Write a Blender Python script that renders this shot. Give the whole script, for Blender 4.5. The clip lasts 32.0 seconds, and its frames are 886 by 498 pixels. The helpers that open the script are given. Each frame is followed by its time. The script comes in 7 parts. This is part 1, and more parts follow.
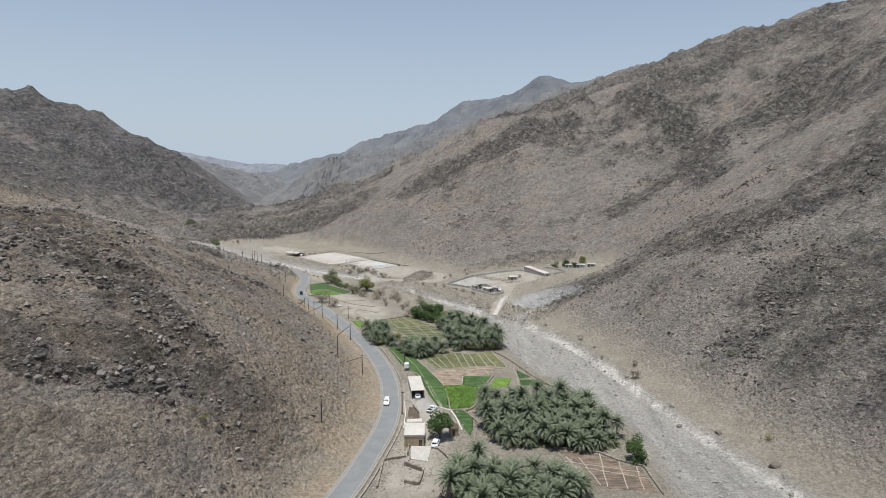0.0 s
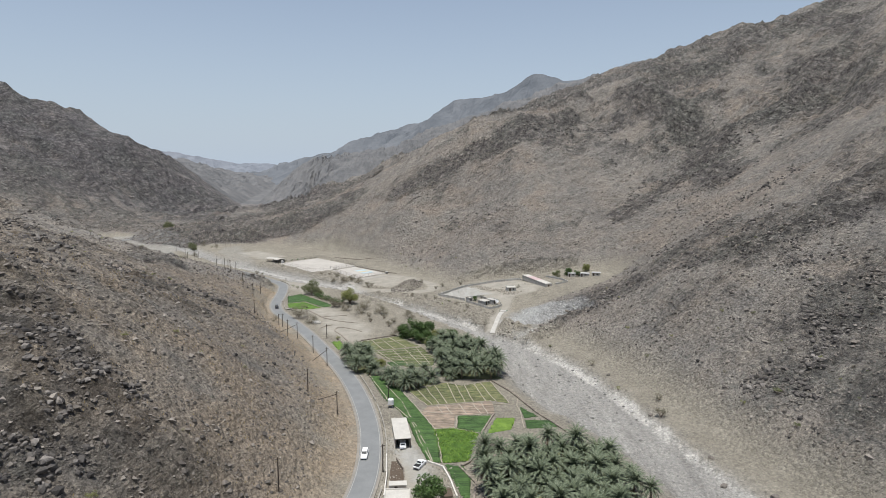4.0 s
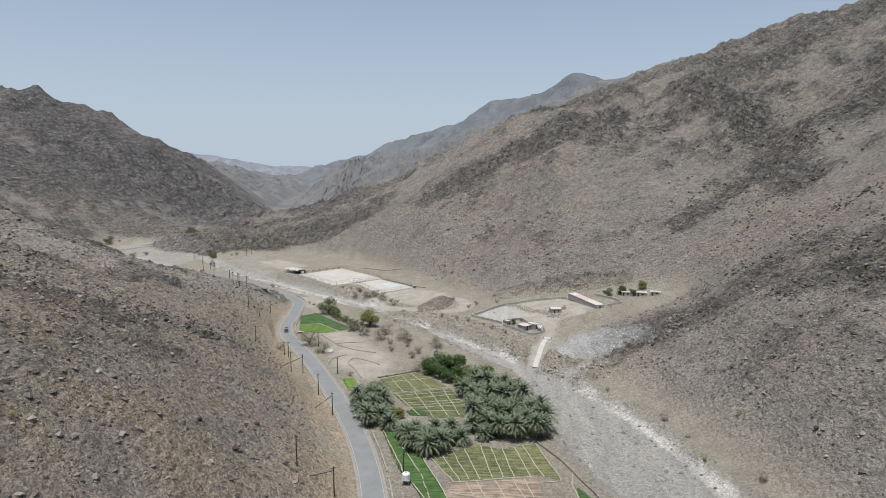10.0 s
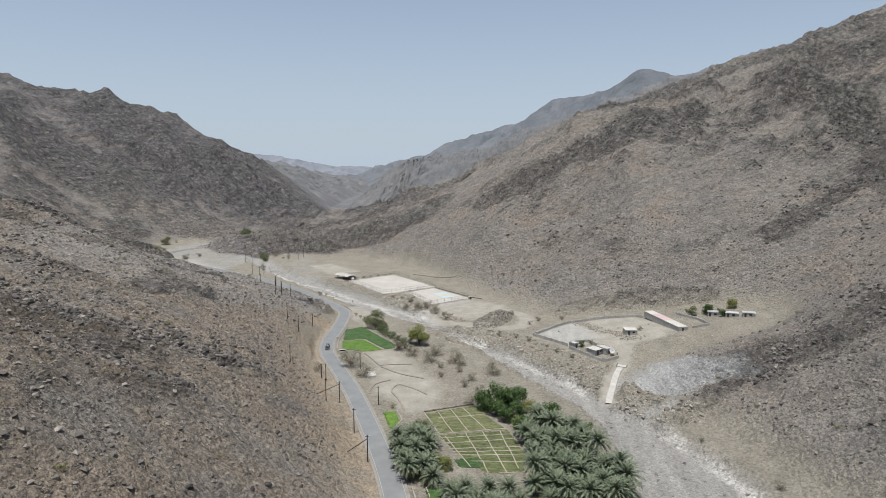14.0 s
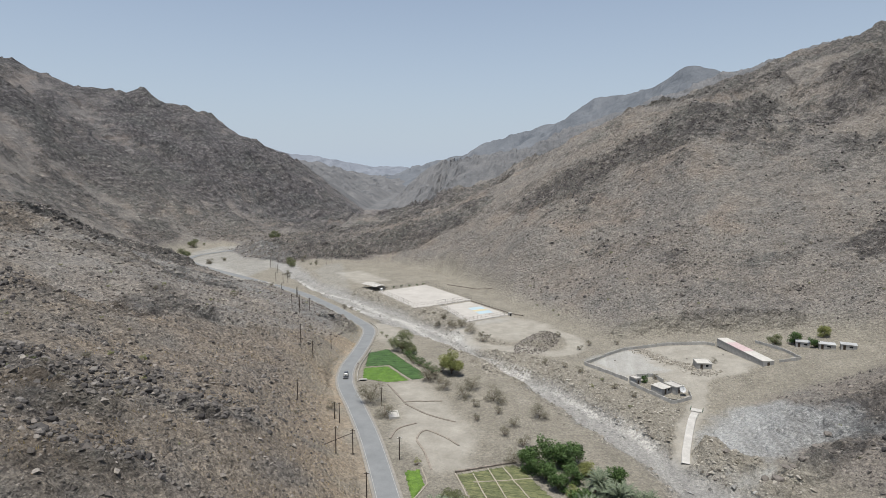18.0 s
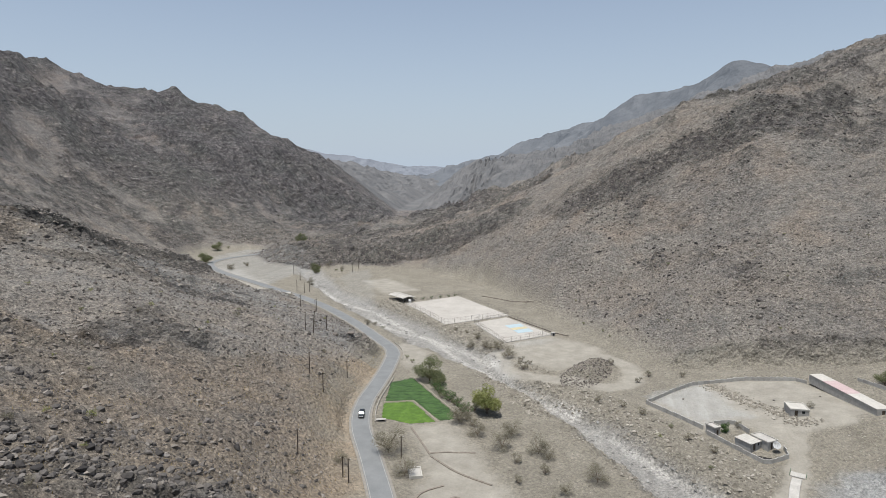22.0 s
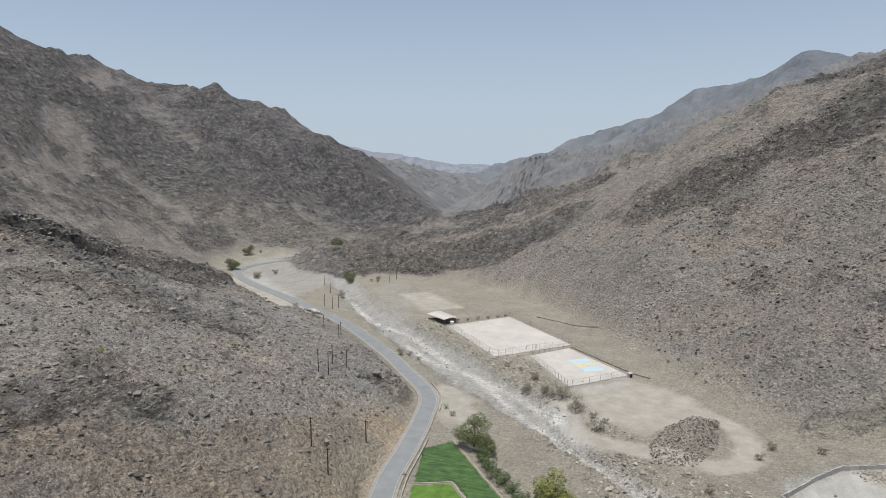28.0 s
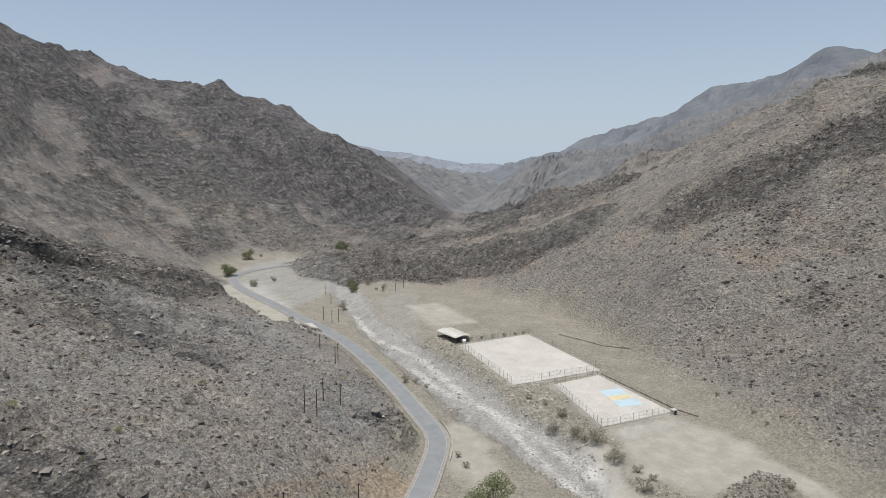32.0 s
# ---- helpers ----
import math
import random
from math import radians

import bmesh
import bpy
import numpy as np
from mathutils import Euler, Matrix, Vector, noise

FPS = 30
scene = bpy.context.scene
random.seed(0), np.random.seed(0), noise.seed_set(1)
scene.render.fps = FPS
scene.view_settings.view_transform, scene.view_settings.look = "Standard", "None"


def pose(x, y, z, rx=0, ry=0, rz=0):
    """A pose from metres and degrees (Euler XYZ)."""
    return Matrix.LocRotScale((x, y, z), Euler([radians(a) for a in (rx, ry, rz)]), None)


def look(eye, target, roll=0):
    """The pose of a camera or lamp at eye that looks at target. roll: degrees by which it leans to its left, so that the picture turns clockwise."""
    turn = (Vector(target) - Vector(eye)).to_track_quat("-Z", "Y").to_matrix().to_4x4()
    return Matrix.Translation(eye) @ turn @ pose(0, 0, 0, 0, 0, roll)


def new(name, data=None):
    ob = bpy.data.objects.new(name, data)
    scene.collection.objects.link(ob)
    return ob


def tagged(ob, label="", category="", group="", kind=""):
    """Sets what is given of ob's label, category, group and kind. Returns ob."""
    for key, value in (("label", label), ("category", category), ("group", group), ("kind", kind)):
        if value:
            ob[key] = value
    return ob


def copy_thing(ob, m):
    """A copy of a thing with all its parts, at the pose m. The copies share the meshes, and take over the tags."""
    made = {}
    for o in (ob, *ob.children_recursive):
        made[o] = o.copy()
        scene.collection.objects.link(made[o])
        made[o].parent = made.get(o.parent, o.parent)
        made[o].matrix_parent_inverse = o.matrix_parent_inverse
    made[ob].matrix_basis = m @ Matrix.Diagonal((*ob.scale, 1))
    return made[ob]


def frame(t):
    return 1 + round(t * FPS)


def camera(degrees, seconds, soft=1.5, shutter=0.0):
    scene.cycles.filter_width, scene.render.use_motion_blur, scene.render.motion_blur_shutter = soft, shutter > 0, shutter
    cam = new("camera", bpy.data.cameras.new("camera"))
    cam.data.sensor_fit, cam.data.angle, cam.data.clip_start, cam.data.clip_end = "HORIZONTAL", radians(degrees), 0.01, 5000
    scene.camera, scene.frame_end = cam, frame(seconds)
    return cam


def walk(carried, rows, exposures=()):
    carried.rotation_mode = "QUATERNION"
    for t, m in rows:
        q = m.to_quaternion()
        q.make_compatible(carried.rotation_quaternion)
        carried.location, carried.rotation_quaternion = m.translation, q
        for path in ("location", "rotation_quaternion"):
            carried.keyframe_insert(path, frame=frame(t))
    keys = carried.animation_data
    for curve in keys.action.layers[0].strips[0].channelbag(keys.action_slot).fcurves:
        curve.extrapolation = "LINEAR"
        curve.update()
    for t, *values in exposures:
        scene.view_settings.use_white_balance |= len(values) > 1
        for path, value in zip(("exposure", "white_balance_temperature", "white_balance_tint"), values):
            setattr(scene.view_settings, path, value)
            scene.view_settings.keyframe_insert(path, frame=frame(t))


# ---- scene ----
# ---- camera: a level drone flight up the wadi (seconds, x, y, z, yaw, pitch, roll) ----
cam = camera(72.17, 32.0, 0.75)
PATH = [
    (0, 0.25, -48.16, 80.70, 0.74, -8.10, 0.19),
    (1, 0.38, -39.05, 80.69, 0.32, -8.12, 0.18),
    (2, 0.47, -29.98, 80.67, -0.04, -8.16, 0.18),
    (3, 0.49, -21.03, 80.65, -0.01, -8.18, 0.16),
    (3.5, 0.47, -16.62, 80.64, 0.00, -8.16, 0.18),
    (5.5, 0.00, -0.00, 80.52, -0.01, -8.09, 0.18),
    (6, 0.04, 3.93, 80.51, 0.00, -8.07, 0.17),
    (7, 0.20, 11.71, 80.48, 0.02, -8.05, 0.09),
    (8, 0.50, 19.35, 80.45, 0.04, -8.01, 0.05),
    (8.5, 0.68, 23.13, 80.44, 0.19, -7.99, 0.05),
    (9, 0.84, 26.88, 80.43, 1.04, -7.99, 0.03),
    (9.5, 0.98, 30.64, 80.43, 2.35, -7.96, 0.03),
    (10, 1.06, 34.40, 80.44, 3.36, -7.94, -0.02),
    (10.5, 1.06, 38.22, 80.46, 4.38, -7.93, -0.03),
    (11, 0.98, 42.10, 80.47, 5.39, -7.90, -0.05),
    (11.5, 0.83, 46.05, 80.48, 6.35, -7.90, -0.06),
    (12, 0.64, 50.05, 80.49, 7.12, -7.92, -0.08),
    (12.5, 0.36, 54.14, 80.50, 7.25, -7.95, -0.06),
    (13, 0.01, 58.34, 80.51, 7.67, -7.96, -0.01),
    (14, -0.83, 67.11, 80.54, 8.95, -7.93, -0.06),
    (14.5, -1.30, 71.61, 80.55, 9.62, -7.89, -0.13),
    (16.5, -4.29, 90.96, 80.70, 11.38, -7.91, -0.06),
    (17, -5.20, 95.63, 80.70, 11.94, -7.92, 0.02),
    (18, -7.09, 104.89, 80.72, 12.44, -7.90, 0.04),
    (19, -9.04, 114.08, 80.73, 13.11, -7.90, 0.05),
    (20, -11.05, 123.22, 80.77, 14.08, -7.93, 0.05),
    (21, -13.13, 132.35, 80.80, 14.87, -7.93, -0.03),
    (22, -15.31, 141.44, 80.82, 15.69, -7.94, -0.06),
    (23, -17.58, 150.48, 80.82, 16.43, -7.96, -0.06),
    (24, -19.98, 159.45, 80.80, 17.19, -8.01, -0.08),
    (25, -22.54, 168.30, 80.78, 18.10, -8.06, -0.13),
    (25.5, -23.89, 172.69, 80.77, 18.40, -8.09, -0.09),
    (27.5, -30.12, 190.33, 80.71, 19.67, -8.09, -0.10),
    (28, -31.63, 194.68, 80.71, 20.10, -8.11, -0.11),
    (28.5, -33.13, 199.01, 80.71, 20.53, -8.14, -0.08),
    (29, -34.64, 203.29, 80.71, 20.98, -8.14, -0.08),
    (29.5, -36.15, 207.50, 80.71, 21.05, -8.16, -0.12),
    (30, -37.67, 211.61, 80.72, 21.06, -8.18, -0.16),
    (31, -40.73, 219.38, 80.72, 21.09, -8.12, -0.15),
    (31.5, -42.29, 222.99, 80.72, 21.08, -8.18, -0.12),
    (32, -43.85, 226.50, 80.71, 21.06, -8.18, -0.06),
]
walk(cam, [(t, Matrix.Translation((x, y, z)) @ pose(0, 0, 0, 0, 0, yaw) @ pose(0, 0, 0, 90 + pitch) @ pose(0, 0, 0, 0, 0, roll)) for t, x, y, z, yaw, pitch, roll in PATH])
# ---- end of camera ----
# ---- light: hazy desert noon ----
SUN_ELEVATION, SUN_FROM = 80.0, (-0.30, -0.95)
world = bpy.data.worlds.new("world")
scene.world = world
world.use_nodes = True
wn = world.node_tree.nodes
sky = wn.new("ShaderNodeTexSky")
sky.sky_type, sky.sun_disc = "NISHITA", False
sky.sun_elevation, sky.sun_rotation = radians(SUN_ELEVATION), math.atan2(SUN_FROM[0], SUN_FROM[1])
sky.altitude, sky.air_density, sky.dust_density, sky.ozone_density = 300, 1.0, 0.5, 1.5
wn["Background"].inputs["Strength"].default_value = 0.093
haze = wn.new("ShaderNodeHueSaturation")
haze.inputs["Saturation"].default_value = 0.8
world.node_tree.links.new(sky.outputs["Color"], haze.inputs["Color"])
cool = wn.new("ShaderNodeMix")
cool.data_type, cool.blend_type = "RGBA", "MULTIPLY"
cool.inputs[0].default_value, cool.inputs[7].default_value = 1.0, (0.93, 0.985, 1.06, 1)
world.node_tree.links.new(haze.outputs["Color"], cool.inputs[6])
# dust haze pales the sky all round the horizon
upward = wn.new("ShaderNodeSeparateXYZ")
world.node_tree.links.new(wn.new("ShaderNodeTexCoord").outputs["Generated"], upward.inputs[0])
low = wn.new("ShaderNodeMapRange")
low.inputs["From Min"].default_value, low.inputs["From Max"].default_value = 1.0, 0.0
world.node_tree.links.new(upward.outputs["Z"], low.inputs["Value"])
veil = wn.new("ShaderNodeMath")
veil.operation = "POWER"
veil.inputs[1].default_value = 3.0
world.node_tree.links.new(low.outputs["Result"], veil.inputs[0])
dust = wn.new("ShaderNodeMix")
dust.data_type = "RGBA"
dust.inputs[7].default_value = (4.75, 5.55, 6.5, 1)
world.node_tree.links.new(veil.outputs[0], dust.inputs[0])
world.node_tree.links.new(cool.outputs[2], dust.inputs[6])
world.node_tree.links.new(dust.outputs[2], wn["Background"].inputs["Color"])
sun = new("sun", bpy.data.lights.new("sun", "SUN"))
sun.data.energy, sun.data.angle, sun.data.color = 4.4, radians(0.6), (1.0, 0.97, 0.915)
flat = math.cos(radians(SUN_ELEVATION)) / math.hypot(*SUN_FROM)
sun.matrix_world = look((SUN_FROM[0] * flat * 400, SUN_FROM[1] * flat * 400, math.sin(radians(SUN_ELEVATION)) * 400), (0, 0, 0))
scene.view_settings.exposure = 0.12


# ---- small helpers ----
def obj(name, bm, material, parent=None, label=""):
    me = bpy.data.meshes.new(name)
    bm.to_mesh(me)
    bm.free()
    if material:
        me.materials.append(material)
    ob = new(name, me)
    if parent:
        ob.parent = parent
    if label:
        ob["label"] = label
    return ob


def part(name, bm, material, parent, label=""):
    return obj(name, bm, material, parent, label)


def raw_mesh(name, verts, faces, material, smooth=False):
    """A mesh from arrays of places and of triangles or quads."""
    verts, faces = np.asarray(verts, np.float32), np.asarray(faces, np.int32)
    me = bpy.data.meshes.new(name)
    n, k = faces.shape
    me.vertices.add(len(verts))
    me.vertices.foreach_set("co", verts.ravel())
    me.loops.add(n * k)
    me.loops.foreach_set("vertex_index", faces.ravel())
    me.polygons.add(n)
    me.polygons.foreach_set("loop_start", np.arange(n, dtype=np.int32) * k)
    me.polygons.foreach_set("use_smooth", np.full(n, smooth))
    me.update(calc_edges=True)
    if material:
        me.materials.append(material)
    return me


def thing(name, x, y, z, turn=0.0, label="", category="", group=""):
    ob = new(name)
    ob.empty_display_size = 0.3
    ob.matrix_basis = pose(x, y, z, 0, 0, turn)
    return tagged(ob, label, category, group)


def box(bm, x, y, z, sx, sy, sz, turn=0.0, bevel=0.0):
    """Adds a box whose base is centred on x, y at height z."""
    m = pose(x, y, z + sz / 2, 0, 0, turn) @ Matrix.Diagonal((sx, sy, sz, 1))
    made = bmesh.ops.create_cube(bm, size=1, matrix=m)
    if bevel:
        edges = list({e for v in made["verts"] for e in v.link_edges})
        bmesh.ops.bevel(bm, geom=edges, offset=bevel, segments=1, affect="EDGES")
    return bm


def rod(bm, a, b, r0, r1=None, sides=7):
    a, b = Vector(a), Vector(b)
    turn = (b - a).to_track_quat("Z", "Y").to_matrix().to_4x4()
    bmesh.ops.create_cone(bm, cap_ends=True, segments=sides, radius1=r0, radius2=r0 if r1 is None else r1,
                          depth=(b - a).length, matrix=Matrix.Translation((a + b) / 2) @ turn)
    return bm


# ---- noise on arrays ----
def lattice(ix, iy, seed):
    h = (ix * 374761393 + iy * 668265263 + seed * 97471111) & 0xFFFFFFFF
    h = ((h ^ (h >> 13)) * 1274126177) & 0xFFFFFFFF
    return ((h ^ (h >> 16)) & 0xFFFF) / 32767.5 - 1.0


def vnoise(x, y, seed):
    fx, fy = np.floor(x), np.floor(y)
    ix, iy = fx.astype(np.int64), fy.astype(np.int64)
    u, v = x - fx, y - fy
    u, v = u * u * u * (u * (u * 6 - 15) + 10), v * v * v * (v * (v * 6 - 15) + 10)
    a, b = lattice(ix, iy, seed), lattice(ix + 1, iy, seed)
    c, d = lattice(ix, iy + 1, seed), lattice(ix + 1, iy + 1, seed)
    return (a + (b - a) * u) * (1 - v) + (c + (d - c) * u) * v


def fbm(x, y, size, octaves, seed, gain=0.5):
    total, amp, norm = 0.0, 1.0, 0.0
    for k in range(octaves):
        c, s = math.cos(0.6 + k * 1.1), math.sin(0.6 + k * 1.1)
        total = total + amp * vnoise((x * c - y * s) / size, (x * s + y * c) / size, seed + k)
        norm, amp, size = norm + amp, amp * gain, size / 2.03
    return total / norm


def ridged(x, y, size, octaves, seed, gain=0.5):
    total, amp, norm = 0.0, 1.0, 0.0
    for k in range(octaves):
        c, s = math.cos(0.3 + k * 1.3), math.sin(0.3 + k * 1.3)
        total = total + amp * (1 - 2 * np.abs(vnoise((x * c - y * s) / size, (x * s + y * c) / size, seed + k)))
        norm, amp, size = norm + amp, amp * gain, size / 2.1
    return total / norm


def smooth(a, b, v):
    u = np.clip((v - a) / (b - a), 0, 1)
    return u * u * (3 - 2 * u)


# ---- the plan of the valley ----
FLOOR_Y, FLOOR_Z = (67, 112, 202, 314, 426, 538, 694, 1500), (4.5, 3.4, 2.2, 0.6, -1.1, -3.4, -4.5, -14.0)
ROAD = [(-62, -60), (-44, 10), (-33, 50), (-24.8, 83), (-21.4, 102), (-18.6, 125), (-19.6, 147), (-24.0, 170), (-32.2, 196), (-43.7, 223),
        (-62.3, 261), (-76, 285.5), (-88, 306), (-94.2, 324), (-97.3, 344), (-100.8, 364), (-106.5, 384), (-120.3, 401), (-147.3, 430),
        (-189, 468), (-249, 508.5), (-325, 560), (-352, 600), (-340, 650)]
RIVER_LEFT = [(75, -80), (58, 40), (54, 94), (55, 114), (50, 139), (42, 160), (31, 179), (26, 197), (23, 216), (17, 260), (-1, 288), (-20, 319), (-41, 346), (-63, 369), (-80, 383),
              (-103, 402), (-121, 418), (-153, 451), (-189, 488), (-224, 530), (-251, 563), (-300, 640)]
RIVER_RIGHT = [(120, -80), (100, 40), (86, 89), (78, 113), (72, 140), (67, 168), (61, 196), (50, 232), (39, 255), (25, 276), (9, 302), (-14, 332), (-35, 351),
               (-51, 369), (-60, 391), (-74, 406), (-94, 424), (-111, 444), (-130, 461), (-178, 505), (-215, 550), (-243, 586), (-280, 660)]
# the foot of the slopes, from the right bank round the valley's head to the road
FOOT = [(140, -100), (108, 40), (95, 90), (87, 115), (80, 141), (74, 169), (67, 198), (56, 235), (46, 257), (35, 275), (35, 286), (38, 300), (46, 318), (62, 328), (98, 340), (104, 362), (84, 378), (56, 384),
        (30, 388), (10, 386), (-6, 402), (-30, 438), (-52, 470), (-75, 508), (-92, 535), (-112, 562), (-145, 580), (-180, 596), (-215, 606), (-236, 610), (-252, 592), (-276, 594),
        (-300, 606), (-326, 636), (-366, 672), (-394, 664), (-396, 632), (-376, 598), (-330, 568), (-260, 522), (-215, 500), (-192, 478), (-152, 440), (-124, 410), (-109, 388),
        (-105, 366), (-101, 344), (-98, 324), (-91, 303), (-79, 283), (-66, 258), (-48, 222), (-37, 196), (-29, 170), (-25, 147),
        (-24, 125), (-26, 102), (-29, 83), (-37, 50), (-48, 10), (-68, -60), (-80, -100)]
# crests, spurs and benches of the hills: x, y, height
LEFT_NEAR = [[(-44, 88, 11), (-52, 97, 26), (-70, 100, 43), (-98, 112, 62), (-125, 95, 66)],
             [(-61, 96, 36), (-62, 74, 30), (-85, 55, 48), (-120, 30, 66)],
             [(-38, 163, 13), (-60, 129, 33), (-85, 103, 53)],
             [(-41, 162, 13), (-80, 159, 41), (-105, 158, 58)],
             [(-59, 231, 9), (-86, 235, 23), (-92, 204, 35), (-128, 190, 51), (-160, 236, 52), (-200, 322, 45), (-207, 380, 25), (-198, 440, 6)],
             [(-100, 313, 12), (-108, 313, 17), (-131, 285, 30), (-158, 268, 43)],
             [(-110, 330, 12), (-118, 362, 9), (-134, 356, 19), (-157, 346, 25), (-174, 330, 33)],
             [(-128, 400, 4), (-150, 390, 14), (-180, 400, 14)],
             [(-98, 112, 62), (-150, 150, 68), (-180, 200, 62), (-215, 290, 56)],
             [(-250, 320, 62), (-290, 385, 56), (-315, 440, 41), (-325, 480, 29), (-312, 505, 16)]]
LEFT_FAR = [[(-870, 779, 263), (-875, 841, 240), (-853, 884, 238), (-786, 973, 201), (-763, 1002, 210), (-692, 1056, 202), (-651, 1074, 170),
             (-590, 1103, 132), (-615, 1200, 112), (-546, 1242, 95), (-520, 1290, 60)],
            [(-615, 1200, 112), (-690, 1330, 108), (-720, 1450, 100), (-730, 1600, 82), (-800, 2000, 68), (-987, 2457, 60), (-1300, 3000, 60)],
            [(-900, 1019, 205), (-845, 1045, 190), (-770, 1120, 165), (-740, 1250, 130)],
            [(-870, 779, 263), (-800, 640, 250), (-700, 480, 215), (-620, 300, 190), (-560, 100, 180), (-500, -200, 160)],
            [(-617, 621, 158), (-584, 609, 116), (-507, 602, 57), (-430, 590, 22)],
            [(-700, 850, 140), (-505, 802, 68), (-446, 877, 17), (-400, 900, -6)],
            [(-560, 690, 85), (-476, 696, 48), (-410, 700, 6)],
            [(-590, 1103, 132), (-500, 1075, 75), (-400, 1060, 10)],
            [(-500, 420, 110), (-420, 440, 66), (-360, 500, 22)],
            [(-450, 200, 110), (-380, 280, 78), (-300, 300, 60)],
            [(-546, 1500, 20), (-500, 1390, 5)]]
RIGHT_NEAR = [[(97, 120, 16), (119, 165, 33), (135, 213, 52), (182, 247, 78), (260, 300, 130)],
              [(95, 158, 18), (89, 202, 23), (94, 241, 32), (126, 261, 48)],
              [(62, 262, 10), (79, 267, 19), (96, 290, 22), (112, 318, 30), (150, 330, 52)],
              [(130, 60, 28), (170, 90, 52), (230, 130, 90), (330, 180, 160)],
              [(12, 430, 22), (51, 465, 43), (69, 500, 60), (72, 524, 82), (81, 590, 122)],
              [(34, 403, 15), (70, 402, 21), (110, 410, 38), (150, 470, 62), (178, 500, 72)],
              [(-8, 455, 13), (12, 492, 27), (16, 540, 60), (37, 590, 93), (17, 640, 112)],
              [(-30, 480, 12), (-45, 520, 34), (-14, 552, 54), (0, 600, 84)],
              [(-245, 910, 21), (-207, 856, 24), (-165, 765, 31), (-125, 700, 42), (-75, 672, 65), (-42, 664, 80), (-8, 662, 105), (23, 662, 124),
               (74, 675, 138), (130, 690, 153), (182, 701, 164), (260, 700, 185)],
              [(174, 600, 106), (168, 640, 140), (200, 480, 78), (240, 520, 112)],
              [(-100, 560, 10), (-120, 620, 26), (-140, 700, 38)],
              [(-200, 650, 6), (-230, 740, 16), (-260, 830, 14)], [(-300, 640, 3), (-295, 760, 11), (-275, 870, 15)], [(-370, 700, 3), (-360, 800, 9), (-330, 900, 10)]]
RIGHT_FAR = [[(443, 1593, 300), (534, 1481, 322), (579, 1336, 352), (605, 1214, 346), (602, 1104, 335), (597, 993, 333), (604, 931, 320), (616, 863, 311),
              (600, 650, 300), (560, 400, 280), (520, 100, 240), (480, -200, 200)],
             [(320, 800, 215), (420, 850, 255), (520, 900, 300)],
             [(300, 420, 140), (400, 500, 200), (480, 560, 250)],
             [(-461, 1400, -5), (-420, 1450, 28), (-385, 1485, 60), (-345, 1505, 88), (-300, 1512, 95), (-247, 1525, 99), (-160, 1545, 112), (-87, 1560, 137), (60, 1590, 195), (230, 1540, 246), (313, 1500, 273)],
             [(401, 1356, 296), (470, 1371, 310), (520, 1385, 322)],
             [(-230, 1010, 4), (-100, 960, 40), (60, 900, 100), (180, 860, 150)],
             [(-350, 1330, -4), (-250, 1250, 20), (-120, 1200, 60), (40, 1150, 120)]]
# the wadi's further course between the mountains
LOW_LINE = [(-345, 1010), (-350, 1067), (-385, 1200), (-430, 1343), (-490, 1600), (-560, 2000), (-700, 2600), (-900, 3600), (-1100, 4400)]


def along(line, step):
    """Points spread evenly along a line of places."""
    p = np.array(line, float)
    s = np.r_[0, np.cumsum(np.hypot(*np.diff(p[:, :2], axis=0).T))]
    t = np.linspace(0, s[-1], max(2, int(s[-1] / step) + 1))
    return np.stack([np.interp(t, s, p[:, k]) for k in range(p.shape[1])], 1)


def curve(line, step=2.0):
    """A smooth line through the given places."""
    p = np.array(line, float)
    p = np.vstack([2 * p[0] - p[1], p, 2 * p[-1] - p[-2]])
    out = []
    for a, b, c, d in zip(p, p[1:], p[2:], p[3:]):
        n = max(2, int(np.linalg.norm(c - b) / step))
        t = (np.arange(n) / n)[:, None]
        out.append(0.5 * (2 * b + (c - a) * t + (2 * a - 5 * b + 4 * c - d) * t**2 + (3 * b - a - 3 * c + d) * t**3))
    return np.vstack([*out, p[-2:-1]])


def off_line(x, y, line, reach=1e9):
    """Distance to a line and the share of the way along it, for arrays of places."""
    p = np.asarray(line, float)[:, :2]
    best, where = np.full(x.shape, reach), np.zeros(x.shape)
    for k, (a, b) in enumerate(zip(p, p[1:])):
        near = (x > min(a[0], b[0]) - reach) & (x < max(a[0], b[0]) + reach) & (y > min(a[1], b[1]) - reach) & (y < max(a[1], b[1]) + reach)
        if not near.any():
            continue
        d, px, py = b - a, x[near] - a[0], y[near] - a[1]
        t = np.clip((px * d[0] + py * d[1]) / (d @ d), 0, 1)
        r = np.hypot(px - t * d[0], py - t * d[1])
        was = best[near]
        where[near] = np.where(r < was, k + t, where[near])
        best[near] = np.minimum(was, r)
    return best, where


def inside(x, y, ring):
    """Whether places lie within a closed ring."""
    p, hit = np.asarray(ring, float)[:, :2], np.zeros(x.shape, bool)
    for a, b in zip(p, np.roll(p, -1, 0)):
        cross = (a[1] > y) != (b[1] > y)
        with np.errstate(divide="ignore", invalid="ignore"):
            hit ^= cross & (x < (b[0] - a[0]) * (y - a[1]) / (b[1] - a[1]) + a[0])
    return hit


def floor_z(y):
    return np.interp(y, FLOOR_Y, FLOOR_Z)


def base_z(x, y):
    """The valley floor, which climbs towards the slope where the walled yard lies."""
    return floor_z(y) + 0.13 * np.clip(x, 0, 100) * smooth(306, 340, y) * (1 - smooth(376, 412, y))


